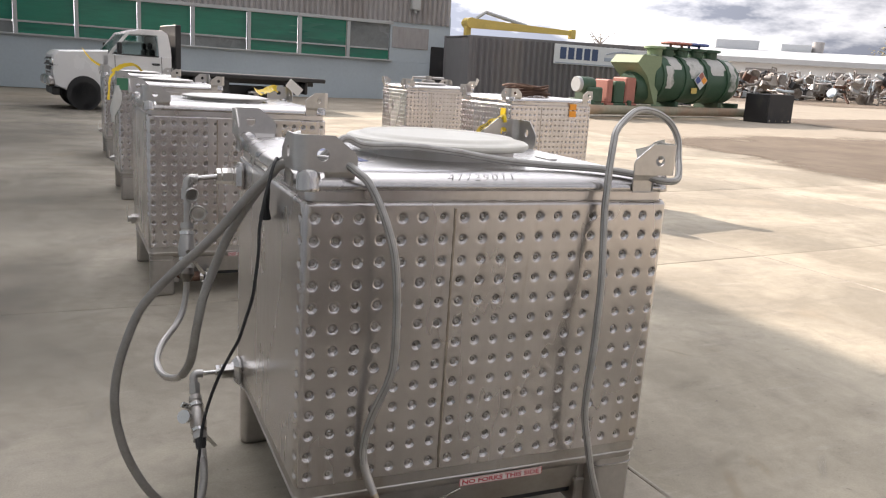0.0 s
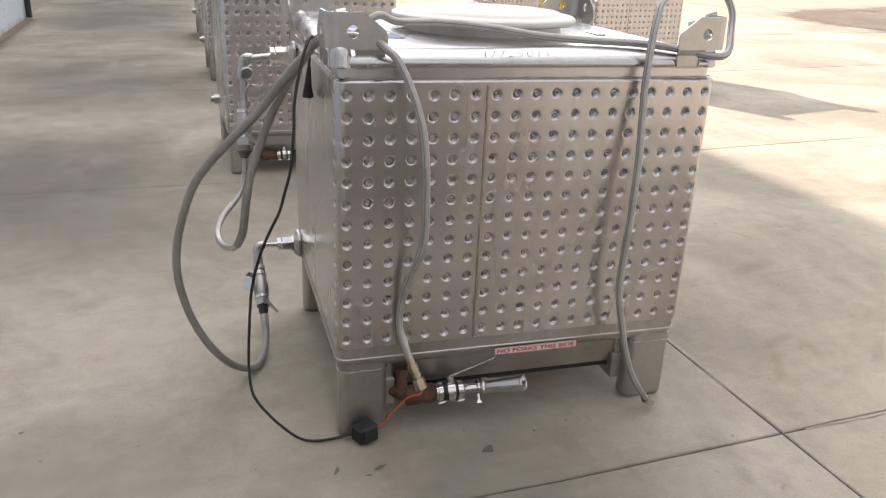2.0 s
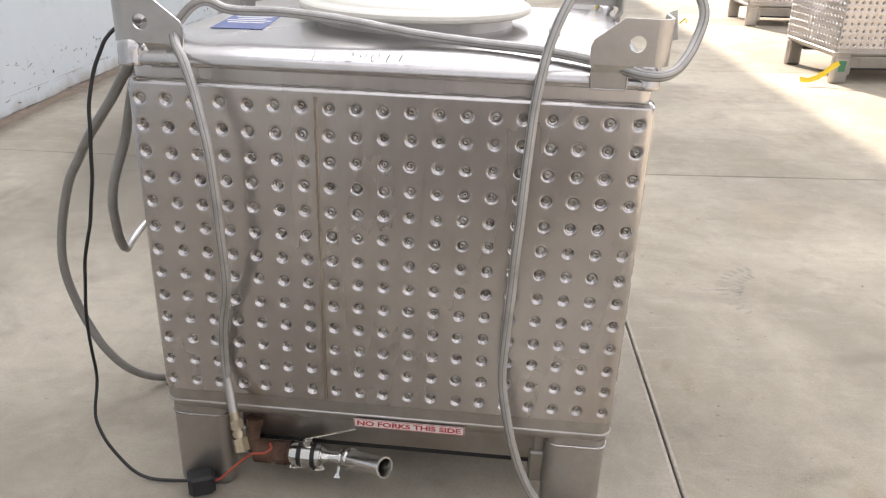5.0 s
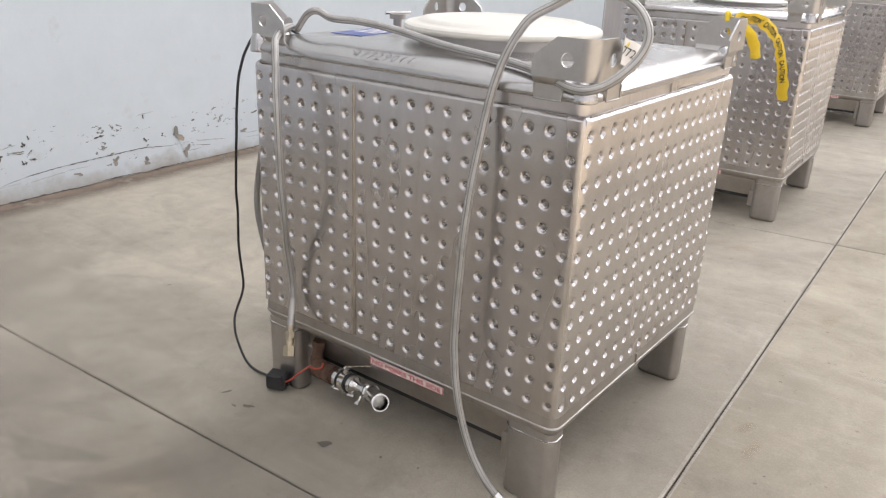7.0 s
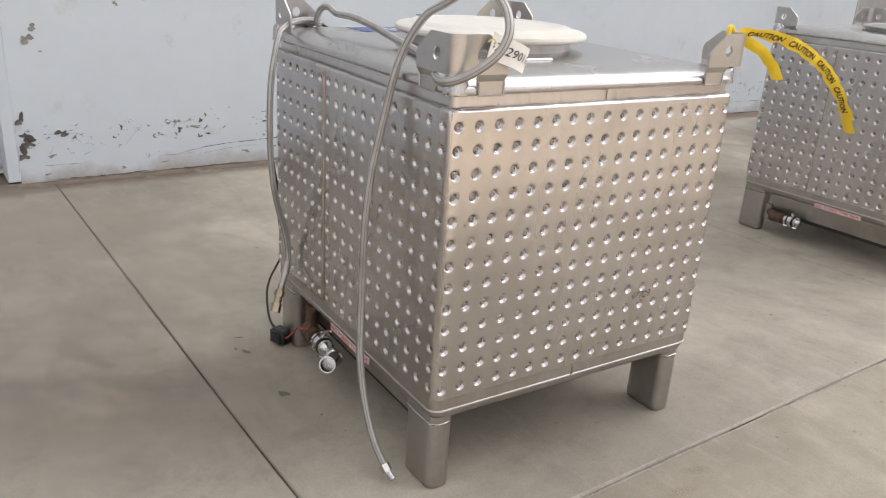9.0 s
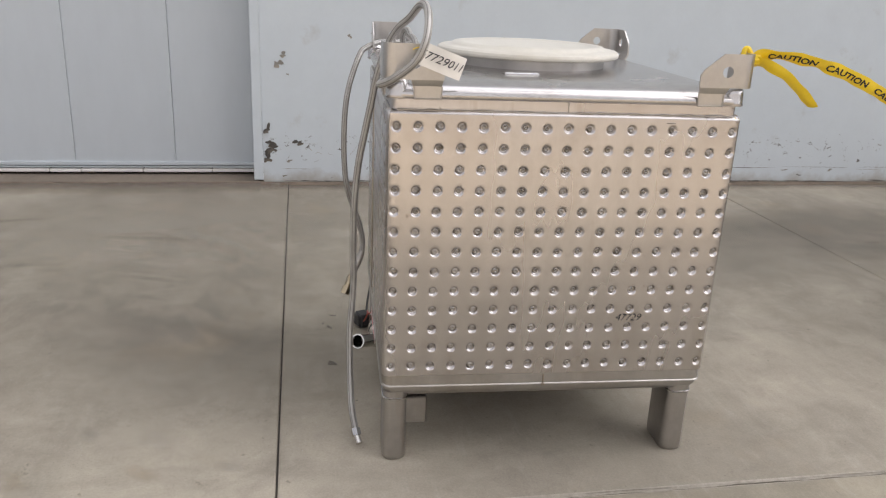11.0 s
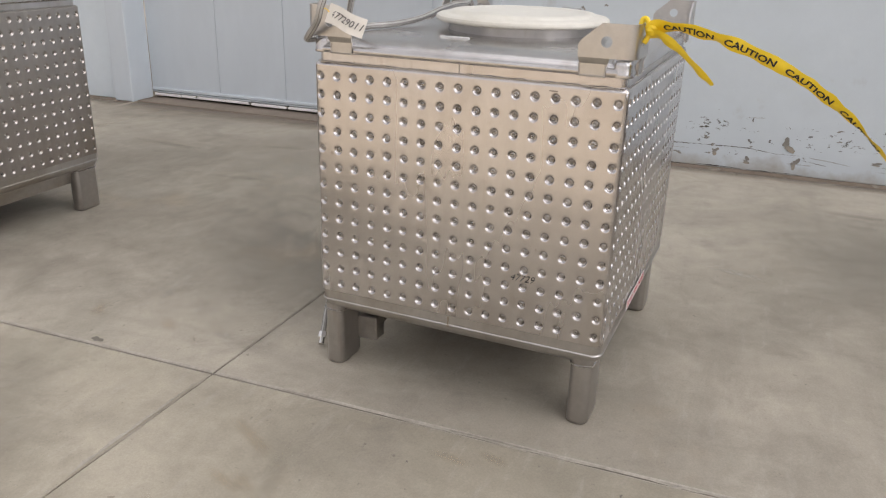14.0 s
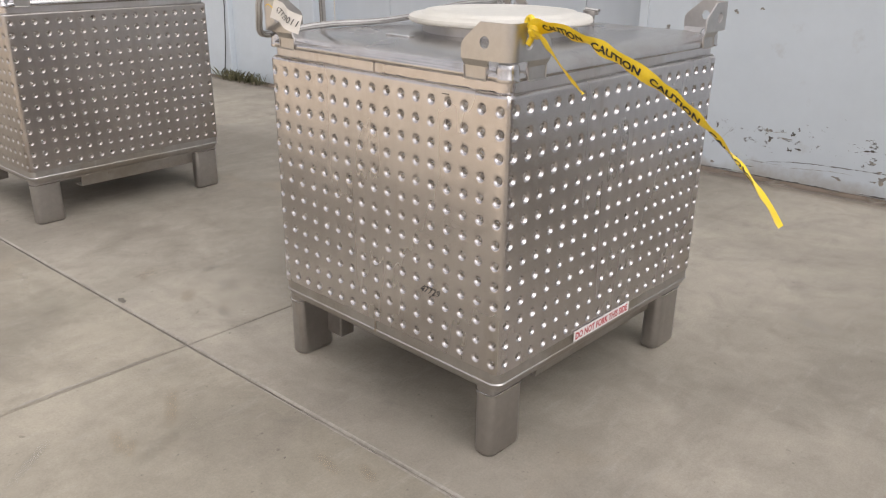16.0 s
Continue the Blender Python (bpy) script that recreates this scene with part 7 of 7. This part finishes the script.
def build_truck():
    """A white pickup cab with a dark flat bed, its nose to -x."""
    t = thing("flatbed_truck", "white pickup truck with a black flat bed, parked", "truck", pose(0.33, 22.1, 0.0, 0, 0, 8.0) @ Matrix.Diagonal((0.945, 1, 1, 1)))
    hw = 1.0

    def section(name, pts, mat, y0=-hw, y1=hw, inset=0.06, label=""):
        cx, cz = sum(p[0] for p in pts) / len(pts), sum(p[1] for p in pts) / len(pts)
        small = [(cx + (x - cx) * (1 - inset * 0.5), cz + (z - cz) * (1 - inset)) for x, z in pts]
        loops = [[(x, y0, z) for x, z in small], [(x, y0 + 0.07, z) for x, z in pts], [(x, y1 - 0.07, z) for x, z in pts], [(x, y1, z) for x, z in small]]
        return part(name, Shape().loft(loops), mat, t, label, sharp=30)

    section("hood", [(-2.76, 0.62), (-2.82, 0.95), (-2.78, 1.40), (-2.64, 1.52), (-1.36, 1.60), (-1.36, 0.55), (-1.57, 0.50), (-2.47, 0.50)], TRUCK_WHITE)
    section("cab", [(-1.53, 0.45), (-1.53, 1.46), (-1.37, 1.51), (0.36, 1.52), (0.38, 1.40), (0.38, 0.45)], TRUCK_WHITE, inset=0.05)
    section("cab_roof", [(-0.90, 2.06), (-0.78, 2.13), (-0.52, 2.21), (0.14, 2.23), (0.28, 2.15), (0.27, 2.07)], TRUCK_WHITE, -0.90, 0.90, 0.10)
    for s in (-1, 1):
        part("front_pillar", Shape().loft([[(x + dx, s * yy, z) for dx, yy in ((-0.05, hw - 0.02), (0.05, hw - 0.02), (0.05, hw - 0.10), (-0.05, hw - 0.10))] for x, z in ((-1.34, 1.48), (-1.08, 1.80), (-0.80, 2.12))]), TRUCK_WHITE, t)
        part("rear_pillar", Shape().loft([[(x0, s * (hw - d), z), (x1, s * (hw - d), z), (x1, s * (hw - d - 0.10), z), (x0, s * (hw - d - 0.10), z)] for x0, x1, z, d in ((0.02, 0.37, 1.48, 0.02), (0.0, 0.34, 1.80, 0.04), (-0.04, 0.28, 2.12, 0.08))]), TRUCK_WHITE, t)
        part("seat", Shape().box((-0.10, s * 0.42, 1.45), (0.16, 0.50, 0.50), 0.05).box((-0.12, s * 0.42, 1.78), (0.10, 0.26, 0.18), 0.04), BLACK_RUBBER, t)
    part("dashboard", Shape().box((-1.18, 0, 1.50), (0.34, 1.7, 0.14), 0.04), BLACK_RUBBER, t)
    for s in (-1, 1):
        y = s * (hw - 0.03)
        part("side_window", Shape().loft([[(x, y + d, z) for x, z in ((-1.16, 1.54), (-0.68, 2.04), (-0.02, 2.08), (-0.02, 1.53))] for d in (-0.003, 0.003)]), CLEAR_GLASS, t)
        part("window_trim", Shape().tube([(-1.18, s * (hw + 0.012), 1.52), (0.0, s * (hw + 0.012), 1.51)], 0.018, 6), BLACK_PAINT, t)
        part("door_gap", Shape().tube([(-1.20, s * (hw + 0.002), 1.48), (-1.18, s * (hw + 0.004), 0.62), (0.10, s * (hw + 0.004), 0.60), (0.08, s * (hw + 0.002), 1.50)], 0.010, 5), BLACK_PAINT, t)
        mirror = part("mirror", Shape().box((-1.10, s * (hw + 0.17), 1.68), (0.12, 0.20, 0.30), 0.03), BLACK_PAINT, t)
        part("mirror_arm", Shape().tube([(-1.10, s * hw, 1.58), (-1.10, s * (hw + 0.14), 1.62)], 0.025, 6), BLACK_PAINT, mirror)
        part("door_handle", Shape().box((-0.08, s * (hw + 0.015), 1.30), (0.22, 0.04, 0.06), 0.015), BLACK_PAINT, t)
        lamp = part("headlight", Shape().box((-2.76, s * 0.78, 1.22), (0.16, 0.40, 0.13), 0.03).box((-2.74, s * 0.80, 1.05), (0.16, 0.36, 0.11), 0.03), STEEL_POLISH, t, "clear stacked headlight")
        part("bezel", Shape().box((-2.75, s * 0.79, 1.135), (0.17, 0.42, 0.04), 0.01), BLACK_PAINT, lamp)
        # black ring on the body stands in for the shaded wheel well
        part("wheel_arch", Shape().lathe([(0.34, -0.02), (0.455, -0.02), (0.455, 0.02), (0.34, 0.02)], None, 24), BLACK_RUBBER, t, m=pose(-2.02, s * (hw - 0.005), 0.44, 90))
        wheel(t, -2.02, s * 0.885, 0.39, 0.39, 0.26)
        wheel(t, 3.0, s * 0.86, 0.40, 0.40, 0.30)
    part("windscreen", Shape().loft([[(-1.34, y, 1.58), (-0.82, y, 2.10), (-0.78, y, 2.06), (-1.28, y, 1.54)] for y in (-0.86, 0.86)]), CLEAR_GLASS, t)
    grille = part("grille", Shape().box((-2.80, 0, 1.12), (0.06, 1.12, 0.42), 0.02), BLACK_PAINT, t)
    for z in (0.98, 1.12, 1.26):
        part("grille_bar", Shape().box((-2.835, 0, z), (0.03, 1.12, 0.045), 0.01), STEEL_POLISH, grille)
    part("bumper", Shape().box((-2.84, 0, 0.72), (0.22, 2.0, 0.26), 0.06), STEEL_SMOOTH, t, "bright steel front bumper")
    part("air_dam", Shape().box((-2.72, 0, 0.46), (0.2, 1.7, 0.20), 0.03), BLACK_PAINT, t)
    part("bed", Shape().box((2.85, 0, 1.10), (4.7, 2.2, 0.12), 0.02).box((2.85, 0, 0.98), (4.4, 0.9, 0.16), 0.02), BLACK_PAINT, t, "black flat bed")
    part("headboard", Shape().box((0.56, 0, 1.76), (0.16, 2.0, 1.30), 0.02), BLACK_PAINT, t)
    part("chassis", Shape().box((1.3, -0.4, 0.72), (6.6, 0.1, 0.2), 0.01).box((1.3, 0.4, 0.72), (6.6, 0.1, 0.2), 0.01), BLACK_PAINT, t)
    part("toolbox", Shape().box((1.5, -0.92, 0.80), (1.1, 0.34, 0.40), 0.02), BLACK_PAINT, t)
    part("rear_rack", Shape().box((4.6, 0, 0.85), (0.1, 1.9, 0.36), 0.02).box((4.0, -0.85, 0.74), (0.06, 0.5, 0.50), 0.01), BLACK_PAINT, t)
    return t


def build_tank():
    """A green mixing tank on a skid, with domes, motors and red and blue valves."""
    g = ground_z(20, 22.8)
    k = thing("skid_tank", "long green horizontal tank on a pipe skid with motors", "tank", pose(19.3, 23.0, g - 0.05, 0, -1.0, 7.0))
    part("vessel", Shape().lathe([(0.0, -2.45), (0.45, -2.42), (0.80, -2.25), (0.88, -2.05), (0.88, 2.05), (0.80, 2.25), (0.45, 2.42), (0.0, 2.45)], pose(0.9, 0, 1.50, 0, 90, 0), 40), TANK_GREEN, k, "green painted vessel with worn white patches")
    for x in (-1.0, 0.15, 1.3, 2.45):
        part("band", Shape().lathe([(0.88, -0.07), (0.93, -0.07), (0.93, 0.07), (0.88, 0.07)], pose(x, 0, 1.50, 0, 90, 0), 40), TANK_GREEN, k)
    for x, w, a0, n in ((-0.72, 0.36, -22, 8), (-0.35, 0.55, 25, 8), (0.72, 0.75, 5, 10), (1.88, 0.70, 15, 9), (2.75, 0.32, -25, 12), (2.35, 0.35, 30, 7)):
        sh = Shape()
        loops = [[(x - w / 2 + 0.05 * math.sin(j * 2.1 + x), -0.89 * math.cos(a), 1.5 + 0.89 * math.sin(a)), (x + w / 2 + 0.05 * math.sin(j * 1.7 + 2 * x), -0.89 * math.cos(a), 1.5 + 0.89 * math.sin(a))] for j, a in ((j, radians(a0 + 8 * j)) for j in range(n))]
        sh.add([p for lp in loops for p in lp], [(2 * i, 2 * i + 1, 2 * i + 3, 2 * i + 2) for i in range(n - 1)])
        part("worn_patch", sh, WORN_WHITE, k)
    dia = part("hazard_diamond", Shape().box((0, 0, 0), (0.50, 0.02, 0.50), 0.0, pose(0.85, -0.945, 1.52, 0, 45, 0)), SIGN_WHITE, k, "four-coloured hazard diamond")
    for dx, dz, mat in ((0.0, 0.17, BRICK_RED), (-0.17, 0.0, BLUE_LABEL), (0.17, 0.0, ORANGE_LABEL)):
        part("coloured_field", Shape().box((0, 0, 0), (0.225, 0.02, 0.225), 0.0, pose(0.85 + dx, -0.952, 1.52 + dz, 0, 45, 0)), mat, dia)
    part("yellow_notice", Shape().box((0.62, -0.86, 1.12), (0.30, 0.02, 0.22), 0.0), CRANE_YELLOW, k)
    for x in (-0.8, -0.2, 0.55, 1.4, 2.2):
        nz = part("dome", Shape().lathe([(0.28, 2.30), (0.30, 2.60), (0.42, 2.62), (0.42, 2.70), (0.28, 2.72), (0.0, 2.74)], pose(x, 0, 0), 20), PALE_GREEN if x < -0.7 else TANK_GREEN, k)
    for x, mat in ((-0.1, BRICK_RED), (0.5, BRICK_RED), (0.9, BLUE_LABEL), (1.45, BLUE_LABEL)):
        part("handwheel", Shape().lathe([(0.30, 0.0), (0.35, -0.05), (0.40, 0.0), (0.35, 0.05)], pose(x, -0.1, 2.86), 18).tube([(x, -0.1, 2.6), (x, -0.1, 2.9)], 0.05, 8).box((x, -0.1, 2.86), (0.7, 0.05, 0.05)), mat, k)
    part("end_plate", Shape().loft([[(-1.30, y, 0.55), (-1.18, y, 0.55), (-1.12, y, 2.32), (-2.05, y, 2.34), (-2.30, y, 2.05), (-1.75, y, 1.55)] for y in (-0.75, 0.75)]), PALE_GREEN, k)
    part("drive_guard", Shape().lathe([(0.0, -0.35), (0.55, -0.33), (0.62, -0.2), (0.62, 0.3)], pose(-1.70, 0, 1.15, 0, 90, 0), 20), TANK_GREEN, k)
    for y in (-0.7, 0.7):
        part("skid_rail", Shape().tube([(-4.6, y, 0.32), (4.4, y, 0.32)], 0.17, 14), RUSTY_PIPE, k, "rust-streaked pipe skid rail")
    for x in (-4.2, -2.4, 0.0, 2.4, 3.4):
        part("saddle", Shape().box((x, 0, 0.42), (0.18, 1.3, 0.5), 0.02), TANK_GREEN, k)
    for x, w, h, mat in ((-4.0, 0.7, 0.55, TANK_GREEN), (-3.32, 0.26, 0.85, BRICK_RED), (-2.85, 0.50, 0.80, TANK_GREEN), (-2.32, 0.50, 0.95, BRICK_RED)):
        part("pump_motor", Shape().box((x, -0.15, 0.55 + h / 2), (w, 0.8, h), 0.05).box((x, -0.15, 0.50), (w + 0.08, 0.9, 0.12), 0.02), mat, k)
    part("end_motor", Shape().lathe([(0.0, -0.35), (0.24, -0.33), (0.27, -0.2), (0.27, 0.2), (0.24, 0.33), (0.0, 0.35)], pose(-4.25, -0.2, 1.18, 0, 90, 0), 18), TANK_GREEN, k)
    part("fan_cowl", Shape().lathe([(0.0, -0.02), (0.26, -0.02), (0.28, 0.05), (0.28, 0.12)], pose(-4.66, -0.2, 1.18, 0, 90, 0), 18), FRAME_PAINT, k)
    return k


def build_scrap():
    rnd = random.Random(77)
    for row in range(26):
        az = radians(41.5 + row * 0.55 + rnd.uniform(-0.1, 0.1))
        d = rnd.uniform(76, 90)
        x, y = -1.1 + d * math.sin(az), -2.6 + d * math.cos(az)
        g = ground_z(x, y)
        pieces = []
        for _ in range(20):
            sh = Shape()
            px, py, pz = rnd.gauss(0, 0.7), rnd.gauss(0, 0.6), rnd.uniform(0.15, 1.9)
            kind = rnd.choice((0, 0, 1, 2, 2, 2, 3, 4, 4))
            rot = Euler((rnd.uniform(0, 3), rnd.uniform(0, 3), rnd.uniform(0, 3))).to_matrix().to_4x4()
            m = Matrix.Translation((px, py, pz)) @ rot
            if kind == 0:
                sh.lathe([(0.3, -0.1), (0.45, -0.1), (0.45, 0.1), (0.3, 0.1)], m, 14)
            elif kind == 1:
                sh.box((0, 0, 0), (rnd.uniform(0.3, 0.8), rnd.uniform(0.2, 0.6), rnd.uniform(0.3, 0.9)), 0.04, m)
            elif kind == 2:
                sh.tube([m @ Vector((0, 0, -0.8)), m @ Vector((0.1, 0, 0)), m @ Vector((0, 0.2, 0.8))], rnd.uniform(0.05, 0.14), 7)
            elif kind == 3:
                sh.lathe([(0.0, -0.3), (0.2, -0.28), (0.24, -0.2), (0.24, 0.3), (0.2, 0.32), (0.0, 0.35)], m, 12)
            else:
                w, h = rnd.uniform(0.5, 1.0), rnd.uniform(0.7, 1.3)
                corners = [Vector((-w / 2, 0, -h / 2)), Vector((w / 2, 0, -h / 2)), Vector((w / 2, 0, h / 2)), Vector((-w / 2, 0, h / 2))]
                lean = Matrix.Translation((px, py, pz)) @ Matrix.Rotation(rnd.uniform(-0.3, 0.3), 4, "Y") @ Matrix.Rotation(rnd.uniform(0, 3), 4, "Z")
                for a in range(4):
                    sh.tube([lean @ corners[a], lean @ corners[(a + 1) % 4]], rnd.uniform(0.035, 0.07), 6)
            pieces.append((("wheel_rim", "casting", "pipe", "drum", "machine_frame")[kind], sh))
        low = min(v[2] for _, sh in pieces for v in sh.v)
        pile = thing("scrap_machine", "pile of used machine parts in the yard", "machinery", pose(x, y, g - low - 0.05), "line of scrap machinery")
        for name, sh in pieces:
            mat = [SCRAP, RUST, STEEL_DULL, SCRAP, CORRUGATED, BLUE_WALL, SCRAP, BLACK_PAINT, FRAME_PAINT, SCRAP, STEEL_DULL][rnd.randrange(11)]
            part(name, sh, CRANE_YELLOW if row == 3 and name == "casting" else mat, pile)


def far_tree(x, y, h, seed, leafy):
    rnd = random.Random(seed)
    g = ground_z(x, y)
    t = thing("tree", "distant tree with thin autumn foliage", "tree", pose(x, y, g), "distant trees")
    trunk, crown = Shape(), Shape()
    trunk.tube([(0, 0, -0.1), (0.1, 0, h * 0.3), (0, 0.1, h * 0.75)], [h * 0.03, h * 0.022, h * 0.006], 7, 3)
    for _ in range(16):
        a, e = rnd.uniform(0, 6.28), rnd.uniform(0.3, 1.1)
        z = rnd.uniform(0.3, 0.7) * h
        l = rnd.uniform(0.2, 0.42) * h
        p1 = Vector((math.cos(a) * math.cos(e), math.sin(a) * math.cos(e), math.sin(e))) * l
        trunk.tube([(0, 0, z), Vector((0, 0, z)) + p1 * 0.5 + Vector((0, 0, -0.1)), Vector((0, 0, z)) + p1], [h * 0.012, h * 0.007, h * 0.002], 5, 2)
        for _ in range(leafy):
            c = Vector((0, 0, z)) + p1 * rnd.uniform(0.5, 1.1) + Vector((rnd.gauss(0, 1), rnd.gauss(0, 1), rnd.gauss(0, 1))) * h * 0.05
            s = rnd.uniform(0.012, 0.03) * h
            u = Vector((rnd.gauss(0, 1), rnd.gauss(0, 1), rnd.gauss(0, 1))).normalized()
            w = u.orthogonal().normalized()
            crown.add([c - u * s, c + w * s * 0.6, c + u * s, c - w * s * 0.6], [(0, 1, 2, 3)])
    part("trunk", trunk, BARK, t)
    part("crown", crown, LEAVES, t)


def build_far():
    def at(az, d):
        a = radians(az)
        return -1.1 + d * math.sin(a), -2.6 + d * math.cos(a)

    x, y = at(49.0, 128)
    g = ground_z(x, y)
    b = thing("warehouse", "long low white warehouse with a grey roof far off", "building", pose(x, y, g, 0, 0, -40))
    part("wall", Shape().box((0, 0, 2.1), (64, 20, 4.2), 0.05), FAR_WALL, b)
    part("roof", Shape().loft([[(-33, -11, 4.2), (-33, 11, 4.2), (-33, 0, 5.9)], [(33, -11, 4.2), (33, 11, 4.2), (33, 0, 5.9)]]), FAR_ROOF, b)
    part("fascia", Shape().box((0, -11.02, 4.0), (66, 0.2, 0.7), 0.02), FAR_ROOF, b)
    for k in range(5):
        part("loading_door", Shape().box((-22 + 11 * k, -10.05, 1.5), (4, 0.1, 3.0), 0.02), CORRUGATED, b)
    for px, w, h in ((-14, 6, 1.6), (-6, 4, 1.3), (8, 3, 1.0)):
        part("roof_unit", Shape().box((px, 2, 5.6 + h / 2), (w, 4, h), 0.05), FAR_ROOF, b)
    part("stack", Shape().tube([(-3, 1, 5), (-3, 1, 7.4)], 0.8, 12), CORRUGATED, b)
    x, y = at(36.0, 150)
    g = ground_z(x, y)
    b = thing("warehouse", "low grey shed beyond the yard", "building", pose(x, y, g, 0, 0, -25))
    part("wall", Shape().box((0, 0, 2.2), (50, 14, 4.4), 0.05), FAR_WALL, b)
    part("roof", Shape().loft([[(-26, -8, 4.4), (-26, 8, 4.4), (-26, 0, 6.2)], [(26, -8, 4.4), (26, 8, 4.4), (26, 0, 6.2)]]), FAR_ROOF, b)
    for az, d, h, s, lf in ((46.5, 165, 9.5, 1, 26), (52.5, 150, 11, 2, 26), (54.5, 155, 12, 3, 24), (33.8, 170, 11, 4, 6), (50.8, 170, 9, 5, 18), (56.5, 150, 12, 6, 22)):
        x, y = at(az, d)
        far_tree(x, y, h, s, lf)
    # black bin, crane arm
    bx, by = 23.25, 21.55
    bn = thing("black_bin", "black steel skip with bolted side panels", "skip", pose(bx, by, ground_z(bx, by) - 0.02, 0, -1.2, 4))
    for s in (-1, 1):
        part("side_panel", Shape().box((0, s * 0.55, 0.55), (1.36, 0.08, 1.1), 0.015), BLACK_PAINT, bn)
        part("end_panel", Shape().box((s * 0.64, 0, 0.55), (0.08, 1.02, 1.1), 0.015), BLACK_PAINT, bn)
    part("bin_floor", Shape().box((0, 0, 0.06), (1.26, 1.0, 0.08), 0.01), BLACK_PAINT, bn)
    for x in (-0.55, -0.2, 0.15, 0.5):
        part("foot_bolt", Shape().tube([(x, -0.60, 0.08), (x, -0.56, 0.08)], 0.035, 8), STEEL_POLISH, bn)
    cr = thing("crane_arm", "faded yellow crane arm lying above the container", "crane", pose(13.2, 28.9, 0))
    part("boom", Shape().loft([[(0.2, -0.1, 3.55), (0.2, 0.1, 3.55), (0.2, 0.1, 3.95), (0.2, -0.1, 3.95)], [(5.2, -0.08, 3.62), (5.2, 0.08, 3.62), (5.2, 0.08, 3.82), (5.2, -0.08, 3.82)]]).box((5.25, 0, 3.68), (0.25, 0.3, 0.4), 0.03), CRANE_YELLOW, cr)
    part("brace", Shape().tube([(0.1, 0, 3.7), (0.9, 0, 4.25), (2.9, 0, 3.85)], 0.08, 8), FRAME_PAINT, cr)
    part("mast", Shape().box((0.1, 0, 1.9), (0.25, 0.25, 3.8), 0.03), CRANE_YELLOW, cr)
    part("winch", Shape().tube([(0.15, -0.3, 3.75), (0.15, 0.3, 3.75)], 0.22, 12), CRANE_YELLOW, cr)


build_end_building()
corrugated_box("freight_container", 12.2, 2.44, 2.9, CONTAINER, "grey ribbed freight container beside the workshop", pose(19.1, 29.4, ground_z(19, 29.4) - 0.02, 0, -1.2, 2.0))
build_sign()
build_truck()
build_tank()
build_scrap()
build_far()
